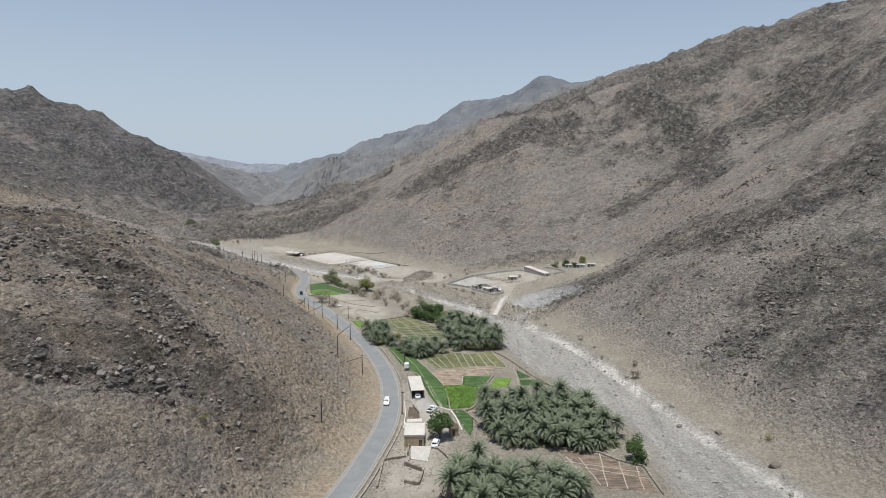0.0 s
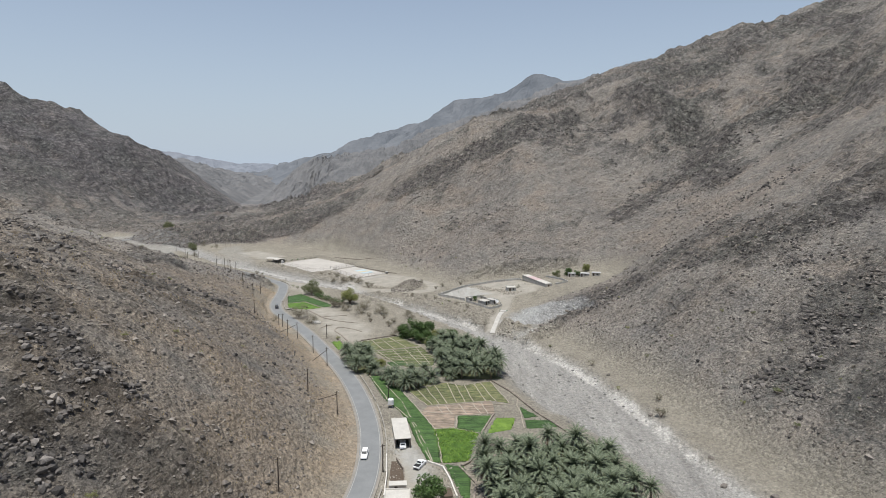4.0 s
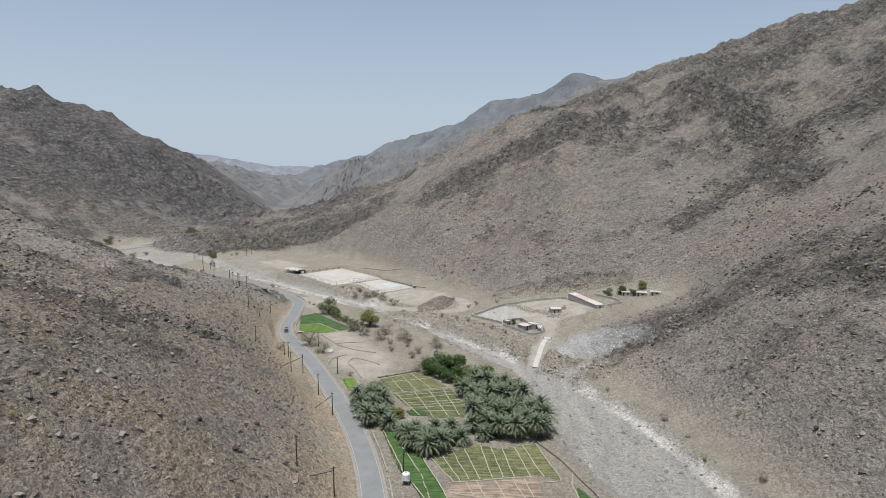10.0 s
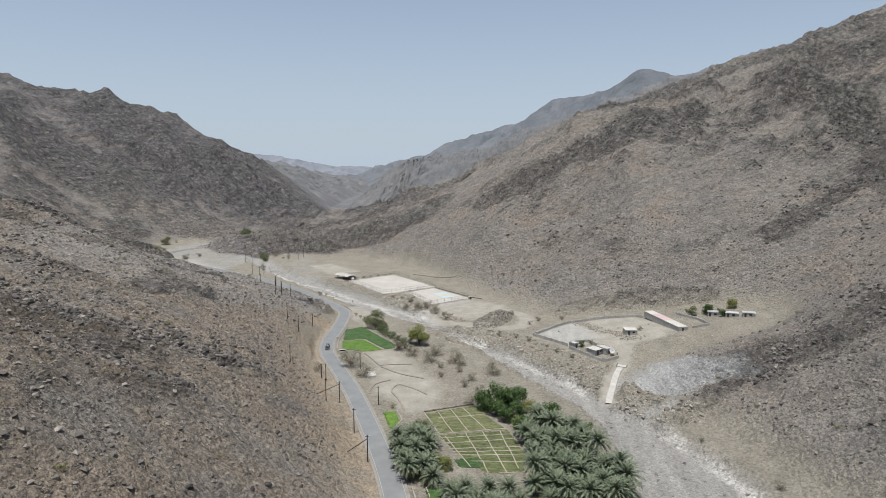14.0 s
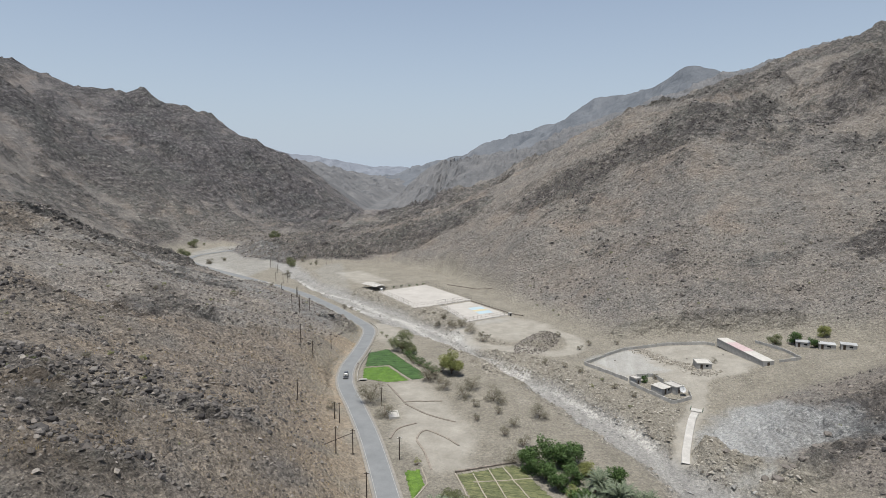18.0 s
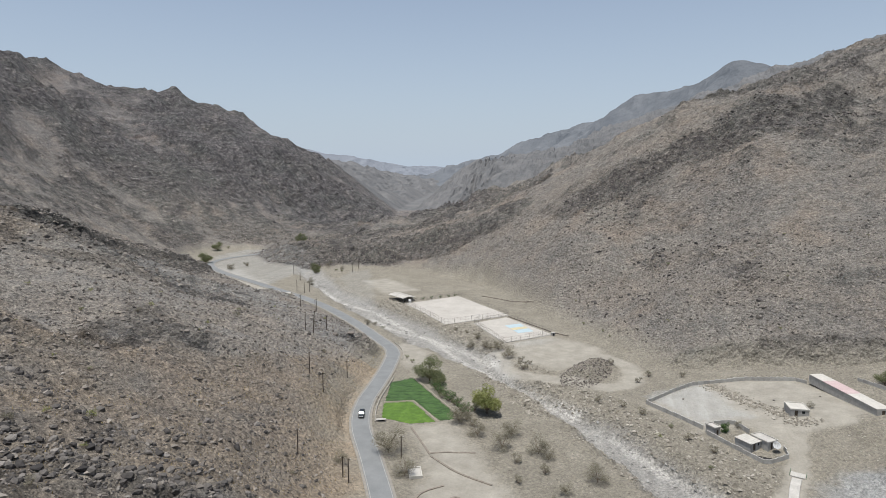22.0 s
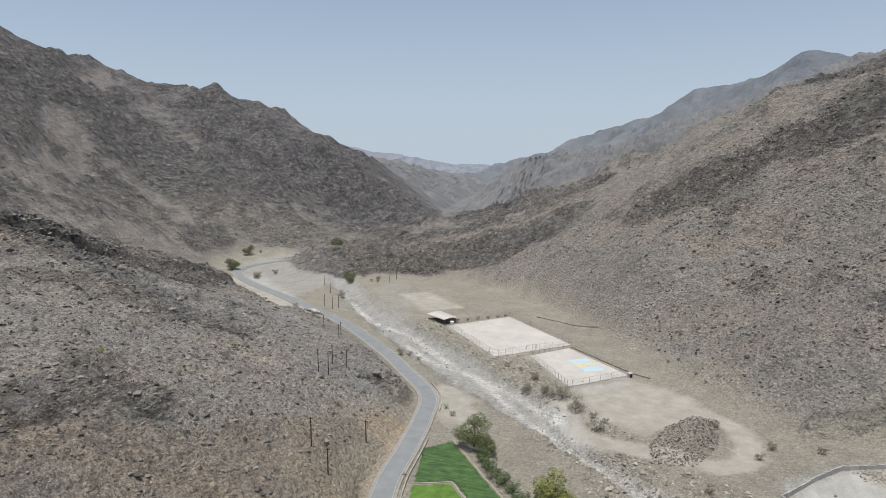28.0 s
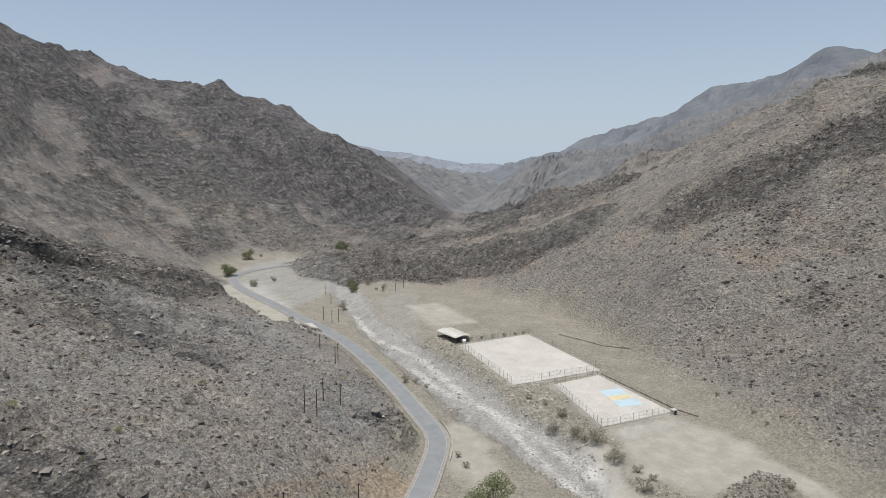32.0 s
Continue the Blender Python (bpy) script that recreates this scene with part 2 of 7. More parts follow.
def river_drop(y):
    return np.interp(y, (100, 180, 260, 340, 450, 600), (1.6, 2.2, 3.8, 4.4, 3.8, 2.5))


def road_z(y):
    return floor_z(y) + 0.35


def stones(x, y, size, seed, share):
    """Round humps, one to a cell of that size, in a share of the cells."""
    cx, cy, best = np.floor(x / size).astype(np.int64), np.floor(y / size).astype(np.int64), np.zeros(x.shape)
    for i in (-1, 0, 1):
        for j in (-1, 0, 1):
            a, b = cx + i, cy + j
            px, py = (a + 0.5 + 0.35 * lattice(a, b, seed)) * size, (b + 0.5 + 0.35 * lattice(a, b, seed + 1)) * size
            r = size * (0.28 + 0.2 * lattice(a, b, seed + 2))
            d = np.maximum(np.abs(x - px) * 0.9, np.hypot(x - px, y - py) * 0.8) / np.maximum(r, 0.01)
            hump = np.clip(1 - d * d, 0, 1) ** 0.6 * r * (lattice(a, b, seed + 3) * 0.5 + 0.5 < share)
            best = np.maximum(best, hump)
    return best


# belts and fields of crag that stand out of the slopes: line, half width, height
BELTS = [([(-103, 112), (-88, 108), (-72, 99), (-57, 93), (-44, 94)], 13, 3.6), ([(-86, 67), (-80, 75), (-72, 82)], 9, 3.0), ([(183, 220), (151, 228), (118, 246)], 13, 3.6),
         ([(129, 137), (116, 137), (98, 126)], 9, 2.4), ([(209, 641), (222, 527), (193, 407)], 24, 4.5), ([(230, 497), (173, 454), (128, 424)], 12, 3.5),
         ([(-27, 586), (26, 597), (69, 577), (128, 639)], 24, 4.5), ([(-145, 265), (-147, 284), (-138, 290)], 8, 2.2), ([(-290, 372), (-272, 430), (-300, 520)], 20, 4.0)]


def to_foot(x, y):
    """Whether a place lies on the valley floor, and how far it is from the foot of the slopes."""
    away, _ = off_line(x, y, np.vstack([FOOT_RING, FOOT_RING[:1]]), 400)
    return inside(x, y, FOOT_RING), away


def slope_ground(x, y):
    """Where crag breaks through the slopes, and what ribs, gullies, crag and rubble add to their height."""
    within, away = to_foot(x, y)
    rough = np.where(within, 0, smooth(2, 30, away))
    big = np.where(within, 0, smooth(40, 260, away))
    west = 1 - smooth(-330, -230, x)
    # contour and fall line of the slope
    u = np.where(west > 0.5, 0.65 * x + 0.75 * y, -0.42 * x + 0.91 * y)
    v = np.where(west > 0.5, 0.75 * x - 0.65 * y, 0.91 * x + 0.42 * y)
    bend = 14 * fbm(x, y, 60, 3, 17)
    rib = ridged(u + bend, v * 0.42, 62, 4, 21, 0.55)
    gully = ridged(u - 0.5 * v * (1 - west) + bend, v * 0.5, 120, 5, 23, 0.55)
    patch = 0.75 * fbm(u, v * 0.6, 60, 6, 11, 0.64) + 0.3 * rib + 0.2 * fbm(x, y, 9, 3, 12)
    patch = patch + 0.02 * big + 0.17 * smooth(130, 290, away) * (1 - west) + west * (0.24 + 0.14 * big) - 0.5 * (1 - smooth(14, 62, away)) * (1 - 0.9 * west) * (1 - 0.75 * smooth(40, 70, x) * (1 - smooth(250, 320, y))) + 0.02 * smooth(-40, -120, x) * (1 - west) * (1 - smooth(200, 260, y)) + 0.16 * smooth(40, 90, x) * (1 - smooth(230, 330, y))
    for line, half, _ in BELTS:
        d, _ = off_line(x, y, line, 3 * half)
        patch = np.maximum(patch, 0.5 * (1 - smooth(0.3 * half, 1.1 * half, d + 0.6 * half * fbm(x, y, 1.3 * half, 4, 101, 0.6))))
    crag = smooth(-0.12, 0.5, patch)
    small = ridged(u + 0.5 * bend, v * 0.5, 27, 4, 24, 0.6)
    add = rough * (rib * 3.4 + (small - 0.4) * 1.8 + big * ((gully - 0.42) * 19 + (rib - 0.45) * 8 + (small - 0.4) * 3.0))
    block = ridged(u + 0.7 * v, 0.55 * v - 0.2 * u, 24, 5, 25, 0.62) - 0.1
    add = add + rough * crag * (block * (1.6 + 4.2 * big) + 1.5 * np.abs(fbm(x, y, 8.5, 3, 31, 0.6)) + 0.7 * ridged(x, y, 4.2, 2, 33, 0.6) + stones(x, y, 6.5, 61, 0.6) * 0.6)
    add = add + rough * (0.4 * fbm(x, y, 6, 3, 41, 0.6) + stones(x, y, 3.4, 71, 0.4) * (0.3 + 0.4 * crag))
    return crag, add


ROAD_LINE = curve(ROAD, 2.0)
RIVER_RING = np.vstack([curve(RIVER_LEFT, 5), curve(RIVER_RIGHT, 5)[::-1]])
FOOT_RING = curve(FOOT, 6)
crests = np.vstack([along(line, 26 if near else 70) for near, lines in ((1, LEFT_NEAR), (0, LEFT_FAR), (1, RIGHT_NEAR), (0, RIGHT_FAR)) for line in lines])
foot = along(FOOT, 26)
floor_points = np.array([(x, y) for y in range(0, 600, 60) for x in [np.interp(y, [p[1] for p in ROAD[:21]], [p[0] for p in ROAD[:21]]) + 25]] +
                        LOW_LINE)
knots = np.vstack([crests, np.c_[foot, base_z(foot[:, 0], foot[:, 1])], np.c_[floor_points, floor_z(floor_points[:, 1])],
                   [(2500, y, 420) for y in (-500, 500, 1500)], [(-2500, y, 300) for y in (-500, 500, 1500)]])
_, knot_off = slope_ground(crests[:, 0], crests[:, 1])
knots[:len(crests), 2] -= knot_off + 2.0
spread = np.sqrt(((knots[:, None, :2] - knots[None, :, :2]) ** 2).sum(-1) + 64.0)
basis = np.c_[np.ones(len(knots)), knots[:, :2] / 1000]
system = np.block([[spread - np.eye(len(knots)) * 2.0, basis], [basis.T, np.zeros((3, 3))]])
weights = np.linalg.solve(system, np.r_[knots[:, 2], 0, 0, 0])


def hill_z(x, y):
    out = np.empty(x.shape)
    for k in range(0, len(x), 20000):
        a, b = x[k:k + 20000, None], y[k:k + 20000, None]
        r = np.sqrt((a - knots[:, 0]) ** 2 + (b - knots[:, 1]) ** 2 + 64.0)
        out[k:k + 20000] = r @ weights[:-3] + weights[-3] + (weights[-2] * a + weights[-1] * b)[:, 0] / 1000
    return out


# flat ground: ring, height, width of its bank
PITCH = [(-133, 479), (-97.5, 439), (-69, 467), (-108, 507)]
COURT = [(-83, 443), (-62, 412), (-42, 432), (-69, 459)]


MOUND = [(-31, 358), (-21, 361), (-14, 377), (-13, 397), (-20, 398), (-28, 385), (-33, 369)]
SCAR = [(29, 279), (33, 292), (39.5, 306), (48, 316), (58, 311), (64, 300), (73, 291), (72, 277), (63, 278), (55, 277), (46, 271), (38, 262), (31, 271)]
DARK_ROCK = [[(42, 256), (47, 262), (54, 267), (63, 270)], [(31.5, 280), (33, 274), (37, 270), (41, 272)], [(-126, 378), (-120, 388), (-114, 372)], [(14, 393), (36, 396), (60, 394), (86, 388)], [(-182, 366), (-168, 362)]]
TRACK = [(24.5, 276), (26, 288), (30, 301), (33.5, 310), (36, 322), (38, 330), (43, 334), (52, 336)]
LOT_TRACK = [(-62, 395), (-52, 372), (-34, 366), (-14, 364), (-6, 374), (-8, 392), (-22, 405), (-40, 414)]
SAND = [[(-73, 310), (-62.6, 316.6), (-50, 299), (-43, 288), (-33.7, 273), (-34, 259), (-32.5, 253.6), (-41, 249.6), (-49, 259), (-58, 267), (-58, 273), (-61.6, 293)],
        [(-60, 411), (-43, 428), (-22, 417), (-12, 396), (-35, 379), (-50, 383)],
        [(-190, 546), (-176, 560), (-140, 523), (-156, 504)],
        [(-300, 548), (-268, 528), (-236, 500), (-214, 483), (-222, 472), (-262, 505), (-305, 535)],
        [(-13.5, 142), (-7, 146.5), (-2.8, 137), (-0.5, 124), (-5, 117), (-8.5, 127)],
        [(-15, 158), (-9.5, 158), (-3, 136), (0.6, 120), (-2, 106), (-1.6, 84), (-16.5, 84), (-13.6, 110), (-14, 140)],
        [(-108, 392), (-98, 372), (-88, 360), (-80, 366), (-92, 386), (-104, 402)]]
SPUR, SPUR_TOP = [(-318, 655), (-292, 632), (-268, 622), (-240, 634), (-205, 640), (-160, 640), (-110, 640)], (5, 9, 11, 13, 14, 12, 9)
FLAT = [(-318, 575), (-268, 530), (-236, 502), (-210, 480), (-222, 464), (-262, 490), (-310, 520), (-335, 550)]
SILT = [([(-212, 523), (-198, 505), (-187, 494), (-176, 483), (-162, 475), (-146, 464), (-128, 445), (-113, 429.5), (-100, 418.5), (-87, 409), (-78, 402), (-71, 395.5), (-61, 381)], 1.3),
        ([(-143, 451), (-127, 434), (-111, 424.5), (-100, 418.5), (-86, 402.5), (-76, 389.5), (-63, 374.5), (-50, 360), (-36, 350), (-24.6, 339)], 0.5),
        ([(-13.6, 326.6), (-2, 311), (11, 295), (16.4, 284)], 0.6), ([(83, 85), (75, 113), (69, 140), (64, 168), (58, 196), (48, 230), (38, 252)], 0.9)]
GREY = [([(-330, 556), (-372, 625), (-370, 672), (-334, 668), (-258, 605), (-250, 535), (-244, 500), (-288, 530)], 0.45), ([(-211, 549), (-215, 583), (-204, 593), (-180, 540), (-152, 476), (-167, 484), (-192, 522)], 0.25), ([(-2, 358), (14.5, 373), (17.3, 372), (25, 346), (27.9, 338), (15.1, 335.8), (12.8, 332.6)], 0.55),
        ([(-15, 151), (-10, 149), (-4, 135), (-2.2, 129), (-6, 128), (-9, 137)], 0.6),
        ([(-150, 255), (-122, 300), (-113, 350), (-126, 393), (-180, 438), (-228, 466), (-262, 420), (-240, 330), (-190, 262)], 0.34), ([(-59, 412), (-47.5, 422.5), (-38, 424), (-43, 416), (-55, 406)], 0.3)]
YARD = [(-2, 350), (7, 361), (14.3, 368.5), (31, 373), (47, 370.5), (52, 364), (62, 340), (44, 333), (33, 322), (22, 333), (13, 329)]


def ground(x, y):
    """Height of the bare ground and the share of each cover, for arrays of places."""
    x, y = np.asarray(x, float), np.asarray(y, float)
    within, away = to_foot(x, y)
    hill = np.where(within, 0, smooth(0, 26, away))
    rough = np.where(within, 0, smooth(2, 30, away))
    big = np.where(within, 0, smooth(30, 260, away))
    z = base_z(x, y)
    h = hill_z(x, y)
    h = np.where(within, z, z + (np.maximum(h, z - 2) - z) * np.where(away < 14, smooth(-9, 14, away), 1.0))
    crag, add = slope_ground(x, y)
    h = h + add
    # the further valley stays open down to its floor
    d, _ = off_line(x, y, LOW_LINE, 700)
    far = smooth(930, 1010, y)
    trough = floor_z(y) + 3 * fbm(x, y, 70, 4, 57) + np.maximum(d - 18, 0) * np.where(x < np.interp(y, [p[1] for p in LOW_LINE], [p[0] for p in LOW_LINE]), 0.68, np.interp(y, (1200, 1450), (0.62, 0.95))) * (1 + 0.25 * fbm(x, y, 120, 4, 58))
    h = h * (1 - far) + far * np.minimum(h, trough)
    # outcrops by the water and over the road, the quarried face, the spoil heap
    outcrop = np.zeros(x.shape)
    for line in DARK_ROCK:
        d, _ = off_line(x, y, line, 30)
        outcrop = np.maximum(outcrop, 1 - smooth(1.5, 5.5, d + 2.2 * fbm(x, y, 6, 2, 81)))
    h = h + outcrop * (0.9 + 1.4 * np.abs(fbm(x, y, 5, 3, 82, 0.6)) + stones(x, y, 4.5, 83, 0.9))
    crag = np.maximum(crag * rough, outcrop)
    # the spur that turns the wadi
    d, share = off_line(x, y, SPUR, 90)
    spur = 1 - smooth(2, 40, d + 9 * fbm(x, y, 22, 4, 103, 0.6))
    h = h + spur * np.interp(share, range(len(SPUR)), SPUR_TOP) * (0.75 + 0.5 * ridged(x, y, 26, 5, 104, 0.6))
    hill, rough = np.maximum(hill, smooth(0.02, 0.2, spur)), np.maximum(rough, smooth(0.02, 0.3, spur))
    crag = np.maximum(crag, smooth(0.05, 0.4, spur) * 0.85)
    d, _ = off_line(x, y, SCAR + SCAR[:1], 40)
    scar = smooth(-3, 3, np.where(inside(x, y, SCAR), d, -d) + 4 * fbm(x, y, 9, 3, 85)) * (1 - outcrop)
    h = h + scar * (1.2 * ridged(x + y * 0.4, y * 0.35, 6, 3, 86) - 0.8)
    d, _ = off_line(x, y, MOUND + MOUND[:1], 40)
    heap = smooth(-1.5, 6, np.where(inside(x, y, MOUND), d, -d) + 1.5 * fbm(x, y, 7, 2, 87))
    h = h + heap * (3.4 + 0.8 * fbm(x, y, 4, 3, 88) + stones(x, y, 2.6, 89, 0.6))
    crag = np.maximum(crag, heap * 0.55)
    # the river bed
    wet = inside(x, y, RIVER_RING)
    bank, _ = off_line(x, y, np.vstack([RIVER_RING, RIVER_RING[:1]]), 60)
    river = np.where(wet, smooth(-5, 6, bank), smooth(-5, 6, -bank))
    river = smooth(0.1, 0.9, river + 0.25 * fbm(x, y, 9, 2, 51))
    brink = np.where(wet, 0.0, 1 - smooth(3, 15, bank)) * (x > np.interp(y, (0, 260, 470), (60, 20, -150))) * (1 - hill)
    h = h - river * river_drop(y) + (1 - hill) * (0.12 * fbm(x, y, 6, 3, 52) + river * (0.35 * fbm(x, y, 14, 3, 53) + 0.25 * np.abs(fbm(x, y, 2.5, 2, 54))))
    h = h + brink * (1 - smooth(520, 560, y)) * smooth(255, 290, y) * (stones(x, y, 2.8, 91, 0.7) * 0.8 + 0.35 * fbm(x, y, 5, 3, 92))
    # beaten ground and tracks
    sand = np.zeros(x.shape)
    for ring in SAND + [YARD, PITCH, COURT]:
        d, _ = off_line(x, y, ring + ring[:1], 20)
        sand = np.maximum(sand, smooth(-2.5, 2.0, np.where(inside(x, y, ring), d, -d) + 1.5 * fbm(x, y, 5, 2, 95)))
    for line, half in ((TRACK, 2.2), (LOT_TRACK, 3.2)):
        d, _ = off_line(x, y, curve(line, 3), 20)
        sand = np.maximum(sand, 1 - smooth(half * 0.7, half * 1.5, d + 0.8 * fbm(x, y, 4, 2, 96)))
        flat_track = 1 - smooth(half, half * 2.2, d)
        h = h * (1 - 0.7 * flat_track) + 0.7 * flat_track * (base_z(x, y) - np.where(line is TRACK, 4.0 * (1 - smooth(282, 305, y)), 0.2))
    # the sandy flat between the road and the left slope
    d, _ = off_line(x, y, FLAT + FLAT[:1], 30)
    level = smooth(-4, 4, np.where(inside(x, y, FLAT), d, -d) + 2 * fbm(x, y, 8, 2, 105))
    h = h * (1 - level) + level * (floor_z(y) + 0.1)
    hill, crag, sand = hill * (1 - level), crag * (1 - level), np.maximum(sand, level)
    # the levelled pitch and court
    for ring in (PITCH, COURT):
        d, _ = off_line(x, y, ring + ring[:1], 20)
        level = smooth(-4, -1, np.where(inside(x, y, ring), d, -d))
        c = np.array(ring, float).mean(0)
        h = h * (1 - level) + level * (float(base_z(c[:1], c[1:])[0]) - 0.1)
    # the shelf that the road runs on
    near, _ = off_line(x, y, ROAD_LINE, 24)
    shelf = 1 - smooth(4.2, 7.5, near)
    h = h * (1 - shelf) + (road_z(y) - 0.3) * shelf
    dry = (1 - smooth(7, 48, near)) * (x < np.interp(y, [p[1] for p in ROAD[2:]], [p[0] for p in ROAD[2:]])) * (y < 360)
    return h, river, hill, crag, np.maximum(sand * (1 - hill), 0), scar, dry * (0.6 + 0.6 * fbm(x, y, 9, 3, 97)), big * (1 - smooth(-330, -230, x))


# ---- materials ----
class Nodes:
    """A short hand for node materials."""

    def __init__(self, name):
        self.m = bpy.data.materials.new(name)
        self.m.use_nodes = True
        self.t = self.m.node_tree
        self.b = self.t.nodes["Principled BSDF"]
        self.place = self.t.nodes.new("ShaderNodeNewGeometry").outputs["Position"]

    def node(self, kind, **sets):
        n = self.t.nodes.new(kind)
        for k, v in sets.items():
            n.inputs[k.replace("_", " ")].default_value = v
        return n

    def link(self, a, b):
        self.t.links.new(a, b)

    def noise(self, scale, detail=4.0, rough=0.6, vector=None):
        n = self.node("ShaderNodeTexNoise", Scale=scale, Detail=detail, Roughness=rough)
        self.link(vector or self.place, n.inputs["Vector"])
        return n.outputs["Fac"]

    def turned(self, turn, scale):
        n = self.t.nodes.new("ShaderNodeMapping")
        n.inputs["Rotation"].default_value, n.inputs["Scale"].default_value = turn, scale
        self.link(self.place, n.inputs["Vector"])
        return n.outputs["Vector"]

    def cells(self, scale, feature="F1", vector=None):
        n = self.node("ShaderNodeTexVoronoi", Scale=scale)
        n.feature = feature
        self.link(vector or self.place, n.inputs["Vector"])
        return n.outputs["Distance"]

    def tone(self, scale):
        n = self.node("ShaderNodeTexVoronoi", Scale=scale)
        self.link(self.place, n.inputs["Vector"])
        return n.outputs["Color"]

    def ramp(self, fac, stops):
        n = self.t.nodes.new("ShaderNodeValToRGB")
        el = n.color_ramp.elements
        while len(el) < len(stops):
            el.new(0.5)
        for e, (p, c) in zip(el, stops):
            e.position, e.color = p, (*c, 1)
        self.link(fac, n.inputs["Fac"])
        return n.outputs["Color"]

    def fade(self, fac, a, b):
        n = self.t.nodes.new("ShaderNodeMapRange")
        n.inputs["From Min"].default_value, n.inputs["From Max"].default_value = a, b
        self.link(fac, n.inputs["Value"])
        return n.outputs["Result"]

    def mix(self, fac, a, b, how="MIX"):
        n = self.t.nodes.new("ShaderNodeMix")
        n.data_type, n.blend_type = "RGBA", how
        for slot, v in ((n.inputs[0], fac), (n.inputs[6], a), (n.inputs[7], b)):
            if isinstance(v, (int, float)):
                slot.default_value = v
            elif isinstance(v, tuple):
                slot.default_value = (*v, 1)
            else:
                self.link(v, slot)
        return n.outputs[2]

    def math(self, op, a, b=0.0):
        n = self.t.nodes.new("ShaderNodeMath")
        n.operation = op
        for slot, v in zip(n.inputs, (a, b)):
            if isinstance(v, (int, float)):
                slot.default_value = v
            else:
                self.link(v, slot)
        return n.outputs[0]

    def attr(self, name):
        n = self.t.nodes.new("ShaderNodeAttribute")
        n.attribute_name = name
        return n.outputs["Fac"]

    def chance(self):
        return self.t.nodes.new("ShaderNodeObjectInfo").outputs["Random"]

    def done(self, color, rough=0.9, height=None, depth=0.1, strength=1.0, metal=0.0, specular=0.3):
        b = self.b
        if isinstance(color, tuple):
            b.inputs["Base Color"].default_value = (*color, 1)
        else:
            self.link(color, b.inputs["Base Color"])
        if isinstance(rough, (int, float)):
            b.inputs["Roughness"].default_value = rough
        else:
            self.link(rough, b.inputs["Roughness"])
        b.inputs["Metallic"].default_value, b.inputs["Specular IOR Level"].default_value = metal, specular
        if height is not None:
            n = self.node("ShaderNodeBump", Strength=strength, Distance=depth)
            self.link(height, n.inputs["Height"])
            self.link(n.outputs["Normal"], b.inputs["Normal"])
        return self.m


